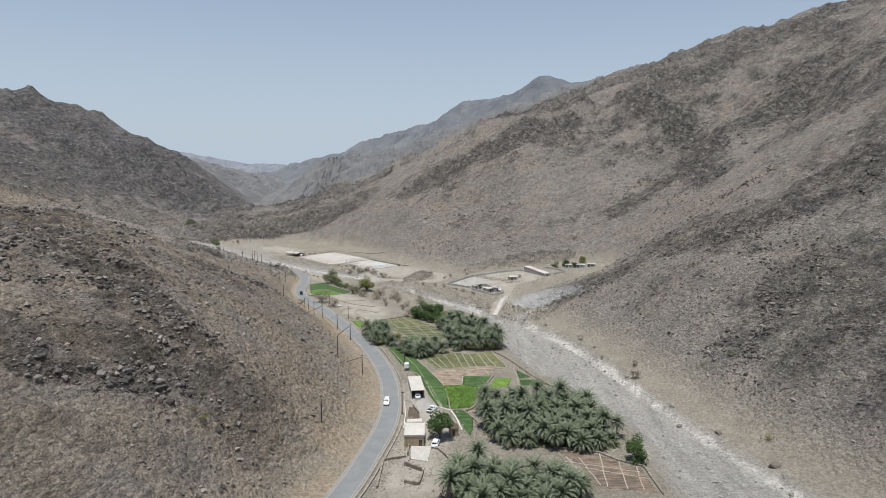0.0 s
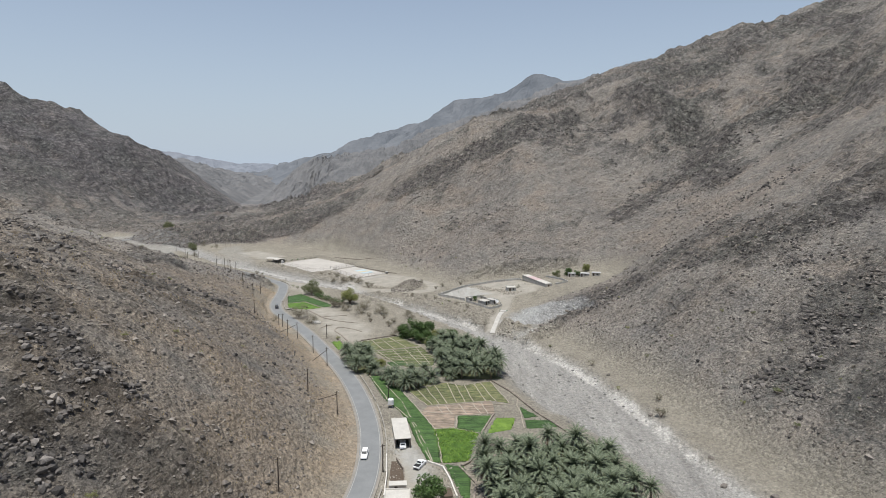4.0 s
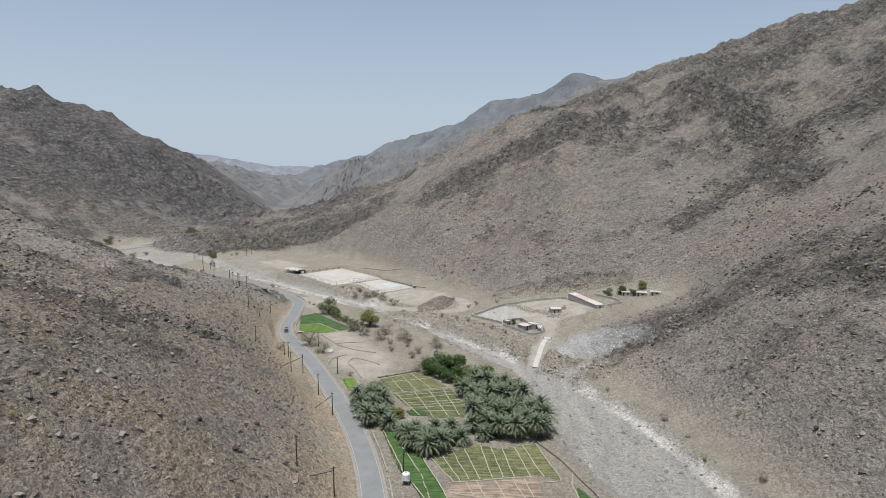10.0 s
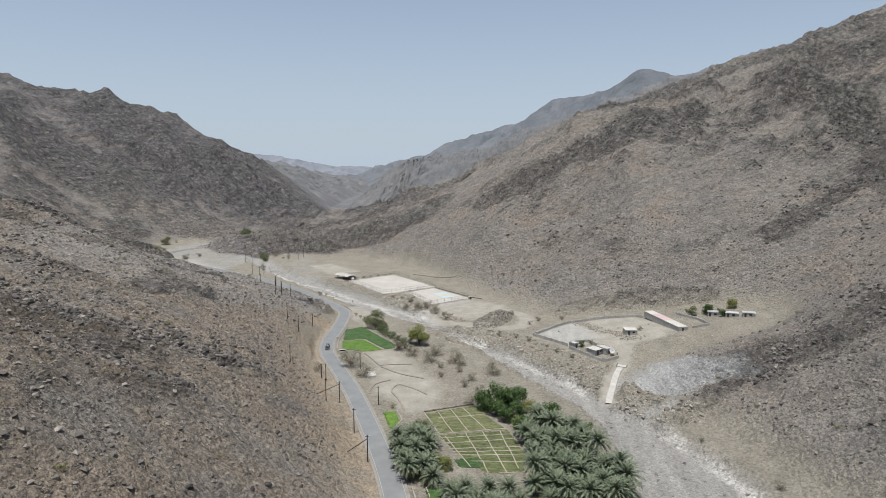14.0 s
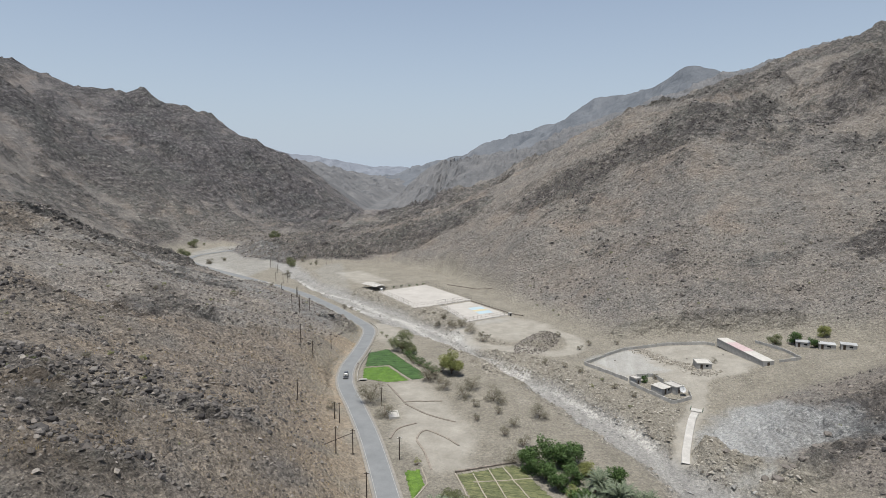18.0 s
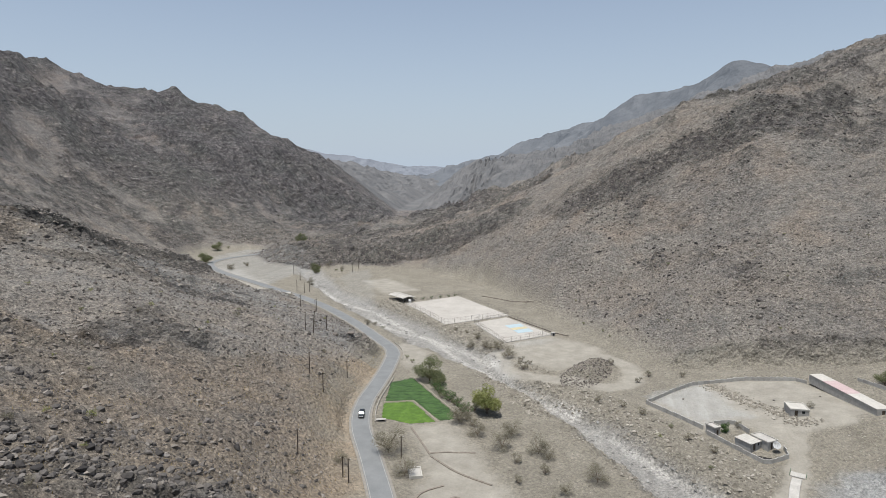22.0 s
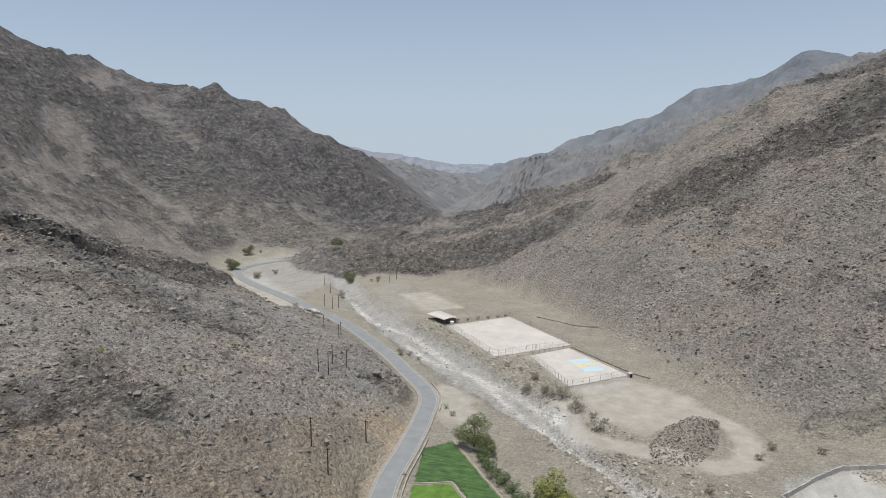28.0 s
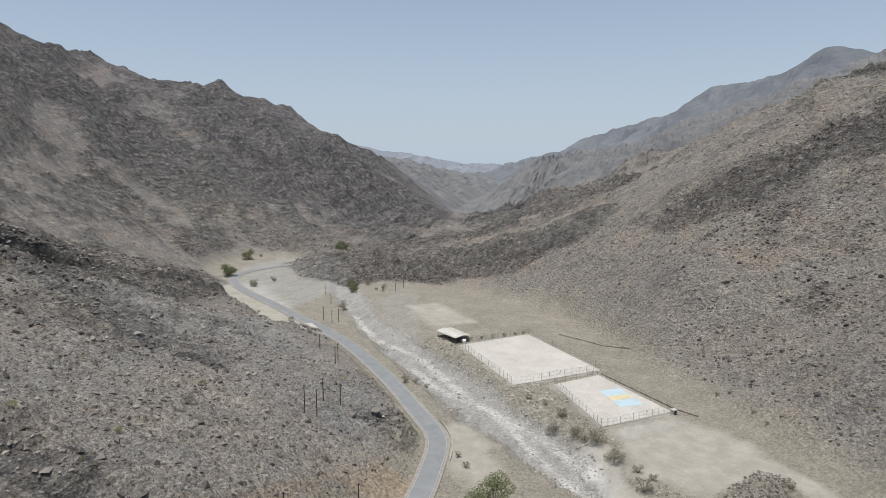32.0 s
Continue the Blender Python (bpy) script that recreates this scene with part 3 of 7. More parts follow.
def ground_material():
    s = Nodes("stony_ground")
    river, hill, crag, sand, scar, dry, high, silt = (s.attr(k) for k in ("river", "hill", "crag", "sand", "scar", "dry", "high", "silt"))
    broad, mid, fine = s.noise(0.009, 5, 0.62), s.noise(0.1, 8, 0.75), s.noise(1.1, 8, 0.78)
    patchy = s.noise(0.03, 7, 0.7)
    strata = s.noise(0.07, 9, 0.74, s.turned((0.9, 0.55, 0.7), (1.1, 0.4, 1.5)))
    pebbles, stones, blocks = s.cells(2.3), s.cells(0.75), s.cells(0.3)
    # scree and stony soil, brown to grey by the rock that it comes from
    slope = s.ramp(broad, [(0.30, (0.262, 0.241, 0.213)), (0.42, (0.274, 0.246, 0.212)), (0.52, (0.260, 0.244, 0.218)), (0.60, (0.284, 0.248, 0.209)), (0.72, (0.256, 0.245, 0.216))])
    slope = s.mix(s.fade(patchy, 0.48, 0.66), slope, (0.232, 0.219, 0.199))
    slope = s.mix(s.math("MULTIPLY", s.fade(s.noise(0.022, 6, 0.65), 0.56, 0.72), 0.45), slope, (0.316, 0.258, 0.200))
    slope = s.mix(0.55, slope, s.ramp(mid, [(0.30, (0.62, 0.62, 0.63)), (0.5, (1, 1, 1)), (0.70, (1.32, 1.30, 1.26))]), "MULTIPLY")
    # dark varnished crag with paler broken faces
    rock = s.ramp(s.math("ADD", s.math("MULTIPLY", s.noise(0.4, 10, 0.8), 0.68), s.math("MULTIPLY", strata, 0.32)),
                  [(0.36, (0.066, 0.063, 0.063)), (0.45, (0.130, 0.124, 0.120)), (0.53, (0.204, 0.193, 0.182)), (0.60, (0.285, 0.268, 0.249)), (0.69, (0.405, 0.381, 0.351))])
    rock = s.mix(s.fade(s.noise(0.02, 4, 0.6), 0.45, 0.62), rock, s.mix(1.0, rock, (0.96, 1.01, 0.97), "MULTIPLY"))
    clump = s.math("ADD", s.math("MULTIPLY", s.math("SUBTRACT", s.noise(0.07, 7, 0.72), 0.5), 0.55), s.math("MULTIPLY", s.math("SUBTRACT", patchy, 0.5), 0.25))
    dense = s.math("ADD", s.math("MULTIPLY", crag, 0.23), clump)
    bare = s.fade(s.math("ADD", s.noise(0.42, 9, 0.78), dense), 0.54, 0.68)
    slope = s.mix(s.math("MULTIPLY", bare, 0.8), slope, rock)
    # far left mountain tinted grey-violet: own rock colour plus painted haze
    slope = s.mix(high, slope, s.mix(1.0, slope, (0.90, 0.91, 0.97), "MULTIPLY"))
    earth = s.ramp(mid, [(0.3, (0.228, 0.209, 0.171)), (0.55, (0.288, 0.265, 0.217)), (0.75, (0.364, 0.336, 0.278))])
    beaten = s.ramp(s.noise(0.16, 6, 0.65), [(0.3, (0.258, 0.240, 0.204)), (0.5, (0.311, 0.290, 0.248)), (0.75, (0.384, 0.359, 0.308))])
    flow = s.noise(0.2, 9, 0.72, s.turned((0.0, 0.0, -0.62), (1.5, 0.22, 1.0)))
    gravel = s.ramp(flow, [(0.32, (0.262, 0.254, 0.235)), (0.46, (0.314, 0.305, 0.283)), (0.58, (0.358, 0.348, 0.322)), (0.72, (0.45, 0.438, 0.408))])
    pale = s.ramp(fine, [(0.35, (0.42, 0.405, 0.37)), (0.6, (0.62, 0.60, 0.56))])
    cut = s.ramp(s.noise(0.22, 7, 0.7, s.turned((0.0, 0.0, -0.9), (1.6, 0.22, 0.5))), [(0.3, (0.27, 0.27, 0.258)), (0.5, (0.37, 0.374, 0.362)), (0.7, (0.48, 0.486, 0.472))])
    straw = s.ramp(s.noise(0.6, 6, 0.7), [(0.35, (0.275, 0.220, 0.160)), (0.6, (0.390, 0.318, 0.235))])
    color = s.mix(s.math("MULTIPLY", sand, 0.95), earth, beaten)
    color = s.mix(river, color, gravel)
    color = s.mix(s.fade(hill, 0.05, 0.6), color, slope)
    color = s.mix(s.math("MULTIPLY", s.fade(dry, 0.1, 0.8), 0.8), color, straw)
    color = s.mix(s.math("MULTIPLY", scar, 0.9), color, cut)
    color = s.mix(s.math("MULTIPLY", silt, 0.9), color, pale)
    calm = s.math("MULTIPLY", s.math("SUBTRACT", 1.0, s.math("MULTIPLY", sand, 0.8)), s.math("ADD", 0.62, s.math("MULTIPLY", hill, 0.38)))
    # single stones: each its own tone, shade in the gaps painted darker
    color = s.mix(s.math("MULTIPLY", calm, 0.9), color, s.ramp(fine, [(0.30, (0.45, 0.45, 0.46)), (0.46, (0.97, 0.97, 0.97)), (0.68, (1.5, 1.48, 1.46))]), "MULTIPLY")
    color = s.mix(s.math("MULTIPLY", calm, 0.6), color, s.ramp(s.tone(1.7), [(0.15, (0.58, 0.57, 0.57)), (0.5, (1, 1, 1)), (0.85, (1.38, 1.36, 1.33))]), "MULTIPLY")
    color = s.mix(s.math("MULTIPLY", s.math("MULTIPLY", calm, hill), 0.3), color, s.ramp(s.tone(0.5), [(0.15, (0.60, 0.59, 0.59)), (0.5, (1, 1, 1)), (0.85, (1.28, 1.27, 1.25))]), "MULTIPLY")
    color = s.mix(s.math("MULTIPLY", calm, 0.6), color, s.ramp(pebbles, [(0.08, (1.3, 1.29, 1.27)), (0.55, (0.70, 0.70, 0.71))]), "MULTIPLY")
    relief = s.math("ADD", s.math("MULTIPLY", fine, 1.1), s.math("MULTIPLY", s.math("SUBTRACT", 0.6, pebbles), 0.45))
    relief = s.math("ADD", relief, s.math("ADD", s.math("MULTIPLY", s.math("SUBTRACT", 0.7, stones), 1.0), s.math("MULTIPLY", s.math("SUBTRACT", 0.7, blocks), s.math("ADD", 0.2, s.math("MULTIPLY", hill, 0.9)))))
    facets = s.cells(0.2)
    color = s.mix(s.math("MULTIPLY", s.math("MULTIPLY", crag, hill), 0.55), color, s.ramp(s.tone(0.2), [(0.15, (0.56, 0.56, 0.57)), (0.5, (1, 1, 1)), (0.85, (1.45, 1.43, 1.40))]), "MULTIPLY")
    # block middles lightened, creases between them darkened in the colour as shade
    color = s.mix(s.math("MULTIPLY", s.math("MULTIPLY", crag, hill), 0.6), color, s.ramp(facets, [(0.1, (1.35, 1.34, 1.32)), (0.62, (0.60, 0.60, 0.61))]), "MULTIPLY")
    relief = s.math("ADD", relief, s.math("MULTIPLY", s.math("SUBTRACT", 0.7, facets), s.math("MULTIPLY", crag, 2.2)))
    relief = s.math("MULTIPLY", relief, s.math("ADD", 0.1, s.math("MULTIPLY", calm, 0.9)))
    ribs = s.math("MULTIPLY", s.math("ADD", s.math("MULTIPLY", mid, 4.0), s.math("MULTIPLY", strata, 8.0)), s.math("MULTIPLY", hill, s.math("ADD", 0.12, crag)))
    return s.done(color, 0.95, s.math("ADD", relief, ribs), 0.9, 1.0, specular=0.12)


def asphalt():
    s = Nodes("asphalt")
    c = s.ramp(s.noise(0.25, 5, 0.6), [(0.3, (0.178, 0.184, 0.184)), (0.7, (0.222, 0.228, 0.226))])
    c = s.mix(0.5, c, s.ramp(s.noise(6, 4), [(0.3, (0.8, 0.8, 0.8)), (0.7, (1.15, 1.15, 1.15))]), "MULTIPLY")
    return s.done(c, 0.85, s.noise(20, 3), 0.01, 0.4)


def plain(name, dark, light, scale=0.8, rough=0.9, depth=0.02, grain=8.0, metal=0.0, own=0.0):
    """A two-tone weathered surface with grain; own: how far alike pieces differ."""
    s = Nodes(name)
    c = s.ramp(s.noise(scale, 5, 0.65), [(0.3, dark), (0.7, light)])
    c = s.mix(0.45, c, s.ramp(s.noise(grain, 4, 0.7), [(0.3, (0.75, 0.75, 0.75)), (0.7, (1.2, 1.2, 1.2))]), "MULTIPLY")
    if own:
        c = s.mix(1.0, c, s.ramp(s.chance(), [(0, (1 - own,) * 3), (1, (1 + own,) * 3)]), "MULTIPLY")
    return s.done(c, rough, s.noise(grain * 1.5, 4), depth, 0.6, metal)


M_GROUND = ground_material()
M_ROAD = asphalt()


def growing(a, b, step, low, high, rate=1.012, rear=1.012):
    mid = np.arange(a, b, step)
    left, right, s, t = [a], [mid[-1]], step, step
    while left[-1] > low:
        s *= rear
        left.append(left[-1] - s)
    while right[-1] < high:
        t *= rate
        right.append(right[-1] + t)
    return np.r_[left[:0:-1], mid, right[1:]]


XS, YS = growing(-190, 165, 1.3, -3800, 3600), growing(60, 520, 1.3, -700, 4300, rear=1.07)
gx, gy = np.meshgrid(XS, YS)
gx, gy = gx.ravel(), gy.ravel()
gz, g_river, g_hill, g_crag, g_sand, g_scar, g_dry, g_far_tint = ground(gx, gy)


def ground_at(x, y):
    """Height of the ground sheet at one place."""
    i, j = np.searchsorted(XS, x) - 1, np.searchsorted(YS, y) - 1
    u, v = (x - XS[i]) / (XS[i + 1] - XS[i]), (y - YS[j]) / (YS[j + 1] - YS[j])
    n = len(XS)
    a, b, c, d = gz[j * n + i], gz[j * n + i + 1], gz[(j + 1) * n + i], gz[(j + 1) * n + i + 1]
    return float((a * (1 - u) + b * u) * (1 - v) + (c * (1 - u) + d * u) * v)


def ground_many(x, y, values=None):
    """Height, or another value of the ground sheet, at arrays of places."""
    v0 = gz if values is None else values
    i, j, n = np.searchsorted(XS, x) - 1, np.searchsorted(YS, y) - 1, len(XS)
    u, v = (x - XS[i]) / (XS[i + 1] - XS[i]), (y - YS[j]) / (YS[j + 1] - YS[j])
    return (v0[j * n + i] * (1 - u) + v0[j * n + i + 1] * u) * (1 - v) + (v0[(j + 1) * n + i] * (1 - u) + v0[(j + 1) * n + i + 1] * u) * v


# pale silt lines left by the last flood, grey gravel spread over half of the walled yard
g_silt = np.zeros(len(gx))
for line, half in SILT:
    d, _ = off_line(gx, gy, curve(line, 3), 12)
    g_silt = np.maximum(g_silt, (1 - smooth(0.2, 1.1 + half, d + 0.9 * fbm(gx, gy, 7, 3, 98))) * (0.4 + 0.6 * smooth(-0.3, 0.2, fbm(gx, gy, 5, 3, 94))))
for ring, share in GREY:
    d, _ = off_line(gx, gy, ring + ring[:1], 20)
    g_scar = np.maximum(g_scar, share * smooth(-1.2, 1.2, np.where(inside(gx, gy, ring), d, -d) + 1.2 * fbm(gx, gy, 5, 2, 99)))
nx, ny = len(XS), len(YS)
corner = (np.arange(ny - 1)[:, None] * nx + np.arange(nx - 1)).ravel()
far_row = int(np.searchsorted(YS, 1280)) * nx
quads = np.c_[corner, corner + 1, corner + nx + 1, corner + nx]
land = raw_mesh("ground", np.c_[gx, gy, gz][:far_row + nx], quads[corner < far_row], M_GROUND)
for key, values in (("river", g_river), ("hill", g_hill), ("crag", g_crag), ("sand", g_sand), ("scar", g_scar), ("dry", g_dry), ("high", g_far_tint), ("silt", g_silt)):
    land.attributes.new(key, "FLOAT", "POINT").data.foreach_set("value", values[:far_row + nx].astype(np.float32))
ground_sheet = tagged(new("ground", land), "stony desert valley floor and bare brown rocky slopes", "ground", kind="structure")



def hazed_rock(name, dark, light):
    """Rock of the hills beyond the valley, paled in its colour for haze."""
    s = Nodes(name)
    c = s.ramp(s.noise(0.02, 8, 0.7), [(0.35, dark), (0.65, light)])
    c = s.mix(0.5, c, s.ramp(s.noise(0.09, 8, 0.75), [(0.3, (0.72, 0.72, 0.73)), (0.7, (1.25, 1.24, 1.22))]), "MULTIPLY")
    return s.done(c, 1.0, s.noise(0.05, 9, 0.7), 6.0, 0.9, specular=0.0)


tagged(new("backdrop_hills", raw_mesh("backdrop_hills", np.c_[gx, gy, gz][far_row:], quads[corner >= far_row] - far_row, hazed_rock("hazed_hill_rock", (0.140, 0.143, 0.147), (0.200, 0.198, 0.197)))),
       "haze-tinted brown-grey hills closing the view down the valley", "hills", kind="structure")

# ---- road ----
def ribbon(name, line, half, height, material, lift=0.0, crown=0.0):
    p = np.asarray(line, float)
    d = np.gradient(p, axis=0)
    d /= np.linalg.norm(d, axis=1)[:, None]
    side = np.c_[-d[:, 1], d[:, 0]]
    cols = [(-half, -0.35), (-half, 0), (-half * 0.5, crown * 0.7), (0, crown), (half * 0.5, crown * 0.7), (half, 0), (half, -0.35)]
    rows = [np.c_[p + side * o, height(p[:, 1]) + lift + c] for o, c in cols]
    n, k = len(p), len(cols)
    verts = np.stack(rows, 1).reshape(-1, 3)
    f = [(i * k + j, i * k + j + 1, (i + 1) * k + j + 1, (i + 1) * k + j) for i in range(n - 1) for j in range(k - 1)]
    f = np.array(f)[:, ::-1]
    return new(name, raw_mesh(name, verts, f, material))


tagged(ribbon("road", ROAD_LINE, 2.9, road_z, M_ROAD, 0.0, 0.06), "grey asphalt two-lane road winding along the wadi", "road", kind="structure")


# ---- materials of the things ----
def leafy(name, dark, light, rough=0.6, patchy=0.3, rows=0.0):
    s = Nodes(name)
    isl = s.t.nodes.new("ShaderNodeNewGeometry").outputs["Random Per Island"]
    c = s.mix(s.chance(), s.ramp(isl, [(0, dark), (1, light)]), s.ramp(isl, [(0, tuple(v * 0.75 for v in dark)), (1, tuple(v * 1.1 for v in light))]))
    c = s.mix(patchy, c, s.ramp(s.noise(0.45, 7, 0.72), [(0.3, (0.5, 0.55, 0.5)), (0.5, (1, 1, 1)), (0.7, (1.6, 1.5, 1.5))]), "MULTIPLY")
    if rows:
        c = s.mix(0.75, c, s.ramp(s.noise(1.0, 3, 0.6, s.turned((0, 0, rows), (0.12, 1.5, 0.1))), [(0.38, (0.55, 0.55, 0.55)), (0.5, (1, 1, 1)), (0.62, (1.4, 1.35, 1.3))]), "MULTIPLY")
    m = s.done(c, rough, s.noise(2.5, 5, 0.7) if patchy > 0.5 else None, 0.25, 1.0, specular=0.35)
    s.b.inputs["Transmission Weight"].default_value = 0.0
    return m


def stony(name, stops):
    s = Nodes(name)
    isl = s.t.nodes.new("ShaderNodeNewGeometry").outputs["Random Per Island"]
    c = s.mix(0.6, s.ramp(isl, stops), s.ramp(s.noise(2.2, 5, 0.7), [(0.3, (0.6, 0.6, 0.6)), (0.7, (1.35, 1.33, 1.3))]), "MULTIPLY")
    return s.done(c, 0.93, s.noise(5, 5, 0.7), 0.12, 0.7, specular=0.15)


M_FROND = leafy("palm_frond", (0.066, 0.090, 0.050), (0.185, 0.216, 0.138), 0.55)
M_DEAD = leafy("dry_frond", (0.16, 0.125, 0.08), (0.26, 0.21, 0.14), 0.8)
M_LEAF = leafy("tree_leaf", (0.030, 0.065, 0.016), (0.098, 0.16, 0.044))
M_OLIVE = leafy("olive_leaf", (0.085, 0.105, 0.042), (0.19, 0.205, 0.095))
M_GREY_LEAF = leafy("grey_leaf", (0.135, 0.125, 0.088), (0.245, 0.225, 0.165), 0.9)
M_LIME_LEAF = leafy("lime_leaf", (0.14, 0.165, 0.045), (0.27, 0.275, 0.095))
M_TWIG = plain("dry_twig", (0.15, 0.12, 0.095), (0.25, 0.21, 0.17), 2.0)
M_BARK = plain("bark", (0.10, 0.075, 0.055), (0.19, 0.15, 0.11), 3.0, 0.95, 0.05)
M_CROP_DARK = leafy("alfalfa", (0.024, 0.060, 0.017), (0.060, 0.116, 0.032), 0.7, 0.8, 1.1)
M_CROP_LIGHT = leafy("young_crop", (0.070, 0.150, 0.018), (0.172, 0.262, 0.045), 0.7, 0.9)
M_CROP_THIN = leafy("thin_crop", (0.055, 0.09, 0.028), (0.125, 0.155, 0.055), 0.7, 0.8)
M_SOIL = leafy("ploughed_soil", (0.20, 0.158, 0.122), (0.26, 0.21, 0.165), 0.95, 0.7, 1.2)
M_SOIL_GREEN = leafy("weedy_soil", (0.105, 0.125, 0.052), (0.175, 0.178, 0.092), 0.95, 0.9, 0.35)
M_BUND = plain("dry_earth", (0.31, 0.272, 0.218), (0.42, 0.378, 0.312), 0.7, 0.95, 0.04, 4.0)
M_SHOULDER = plain("dusty_shoulder", (0.215, 0.197, 0.170), (0.30, 0.277, 0.242), 0.7, 0.95, 0.04, 3.0)
M_STONE_WALL = plain("field_stone", (0.17, 0.145, 0.12), (0.31, 0.27, 0.225), 1.2, 0.95, 0.12, 2.5, own=0.2)
M_PLASTER = plain("lime_plaster", (0.52, 0.49, 0.44), (0.68, 0.65, 0.60), 0.5, 0.9, 0.02, 6, own=0.06)
M_KHAKI = plain("khaki_render", (0.30, 0.245, 0.165), (0.40, 0.335, 0.235), 0.6, 0.9, 0.02, 6)
M_BLOCK = plain("concrete_block", (0.35, 0.338, 0.312), (0.50, 0.484, 0.452), 0.8, 0.92, 0.03, 5, own=0.1)
M_WHITE_ROOF = plain("white_roof", (0.44, 0.418, 0.375), (0.56, 0.536, 0.488), 0.35, 0.7, 0.02, 4, own=0.05)
M_PINK_ROOF = plain("pink_roof", (0.44, 0.33, 0.32), (0.55, 0.43, 0.42), 0.4, 0.7, 0.02, 4)
M_SHEET = plain("corrugated_sheet", (0.46, 0.46, 0.45), (0.64, 0.64, 0.62), 0.4, 0.5, 0.01, 3, 0.35, own=0.08)
M_CONCRETE = plain("pale_concrete", (0.37, 0.352, 0.322), (0.50, 0.478, 0.44), 0.5, 0.9, 0.02, 5, own=0.05)
M_DARK = plain("dark_inside", (0.02, 0.019, 0.018), (0.04, 0.037, 0.034), 1.0, 0.95)
M_WOOD = plain("weathered_wood", (0.075, 0.055, 0.04), (0.13, 0.10, 0.075), 2.0, 0.9, 0.02, 8)
M_POLE = plain("creosoted_pole", (0.045, 0.035, 0.028), (0.09, 0.07, 0.055), 1.5, 0.9, 0.01, 8)
M_STEEL = plain("galvanised_steel", (0.30, 0.31, 0.31), (0.44, 0.44, 0.43), 2.0, 0.5, 0.005, 12, 0.6)
M_FENCE = plain("dark_fence_steel", (0.10, 0.10, 0.095), (0.17, 0.165, 0.155), 2.0, 0.6, 0.005, 12, 0.4)
M_GREEN_PAINT = plain("green_paint", (0.05, 0.13, 0.075), (0.09, 0.19, 0.11), 2.0, 0.5, 0.005, 12)
M_PITCH = plain("pale_sand", (0.38, 0.355, 0.318), (0.47, 0.443, 0.402), 0.12, 0.95, 0.02, 1.2)
M_BLUE_PAINT = plain("blue_court_paint", (0.34, 0.43, 0.47), (0.41, 0.51, 0.545), 0.4, 0.8, 0.004, 3)
M_YELLOW_PAINT = plain("yellow_court_paint", (0.47, 0.41, 0.26), (0.55, 0.49, 0.33), 0.4, 0.8, 0.004, 3)
M_LINE = plain("worn_road_paint", (0.25, 0.245, 0.225), (0.40, 0.39, 0.36), 0.9, 0.8, 0.003, 5)
M_KERB = plain("kerb_stone", (0.23, 0.215, 0.19), (0.37, 0.35, 0.31), 0.8, 0.92, 0.03, 5, own=0.12)
M_WHITE_CAR = plain("white_car_paint", (0.72, 0.73, 0.73), (0.80, 0.81, 0.81), 2.0, 0.25, 0.0, 20)
M_DARK_CAR = plain("dark_car_paint", (0.018, 0.02, 0.024), (0.03, 0.033, 0.038), 2.0, 0.25, 0.0, 20)
M_TYRE = plain("tyre_rubber", (0.02, 0.02, 0.02), (0.035, 0.035, 0.035), 4.0, 0.9, 0.005, 20)
M_RIM = plain("wheel_rim", (0.35, 0.35, 0.36), (0.5, 0.5, 0.5), 4.0, 0.35, 0.0, 20, 0.9)
M_GLASS = plain("tinted_glass", (0.015, 0.018, 0.02), (0.025, 0.03, 0.033), 2.0, 0.08, 0.0, 20)
M_LAMP = plain("lamp_lens", (0.75, 0.75, 0.72), (0.85, 0.85, 0.82), 5.0, 0.15, 0.0, 20)
M_RED_LAMP = plain("tail_lamp_lens", (0.35, 0.02, 0.02), (0.45, 0.03, 0.03), 5.0, 0.15, 0.0, 20)
M_TANK = plain("white_plastic", (0.72, 0.73, 0.73), (0.82, 0.82, 0.81), 1.0, 0.45, 0.0, 10)
M_ROCKS = stony("hill_rock", [(0, (0.070, 0.065, 0.060)), (0.3, (0.132, 0.119, 0.107)), (0.7, (0.215, 0.193, 0.171)), (1, (0.33, 0.30, 0.265))])
M_DARK_ROCKS = stony("varnished_rock", [(0, (0.050, 0.047, 0.046)), (0.4, (0.098, 0.091, 0.086)), (0.8, (0.165, 0.152, 0.140)), (1, (0.26, 0.24, 0.22))])
M_GREY_ROCKS = stony("mountain_rock", [(0, (0.066, 0.061, 0.058)), (0.4, (0.122, 0.112, 0.104)), (0.75, (0.185, 0.168, 0.152)), (1, (0.26, 0.236, 0.212))])
M_PALE_ROCKS = stony("river_stone", [(0, (0.16, 0.156, 0.147)), (0.5, (0.27, 0.264, 0.25)), (1, (0.44, 0.43, 0.41))])
M_DUN_ROCKS = stony("rubble_stone", [(0, (0.19, 0.173, 0.144)), (0.5, (0.30, 0.275, 0.232)), (1, (0.45, 0.42, 0.365))])
M_GRASS = leafy("dry_grass", (0.24, 0.18, 0.085), (0.40, 0.32, 0.17), 0.9)


# ---- palms, trees and shrubs ----
def tri_mesh(name, tris, material):
    """A mesh of loose triangles, each three places."""
    v = np.asarray(tris, float).reshape(-1, 3)
    return raw_mesh(name, v, np.arange(len(v)).reshape(-1, 3), material)


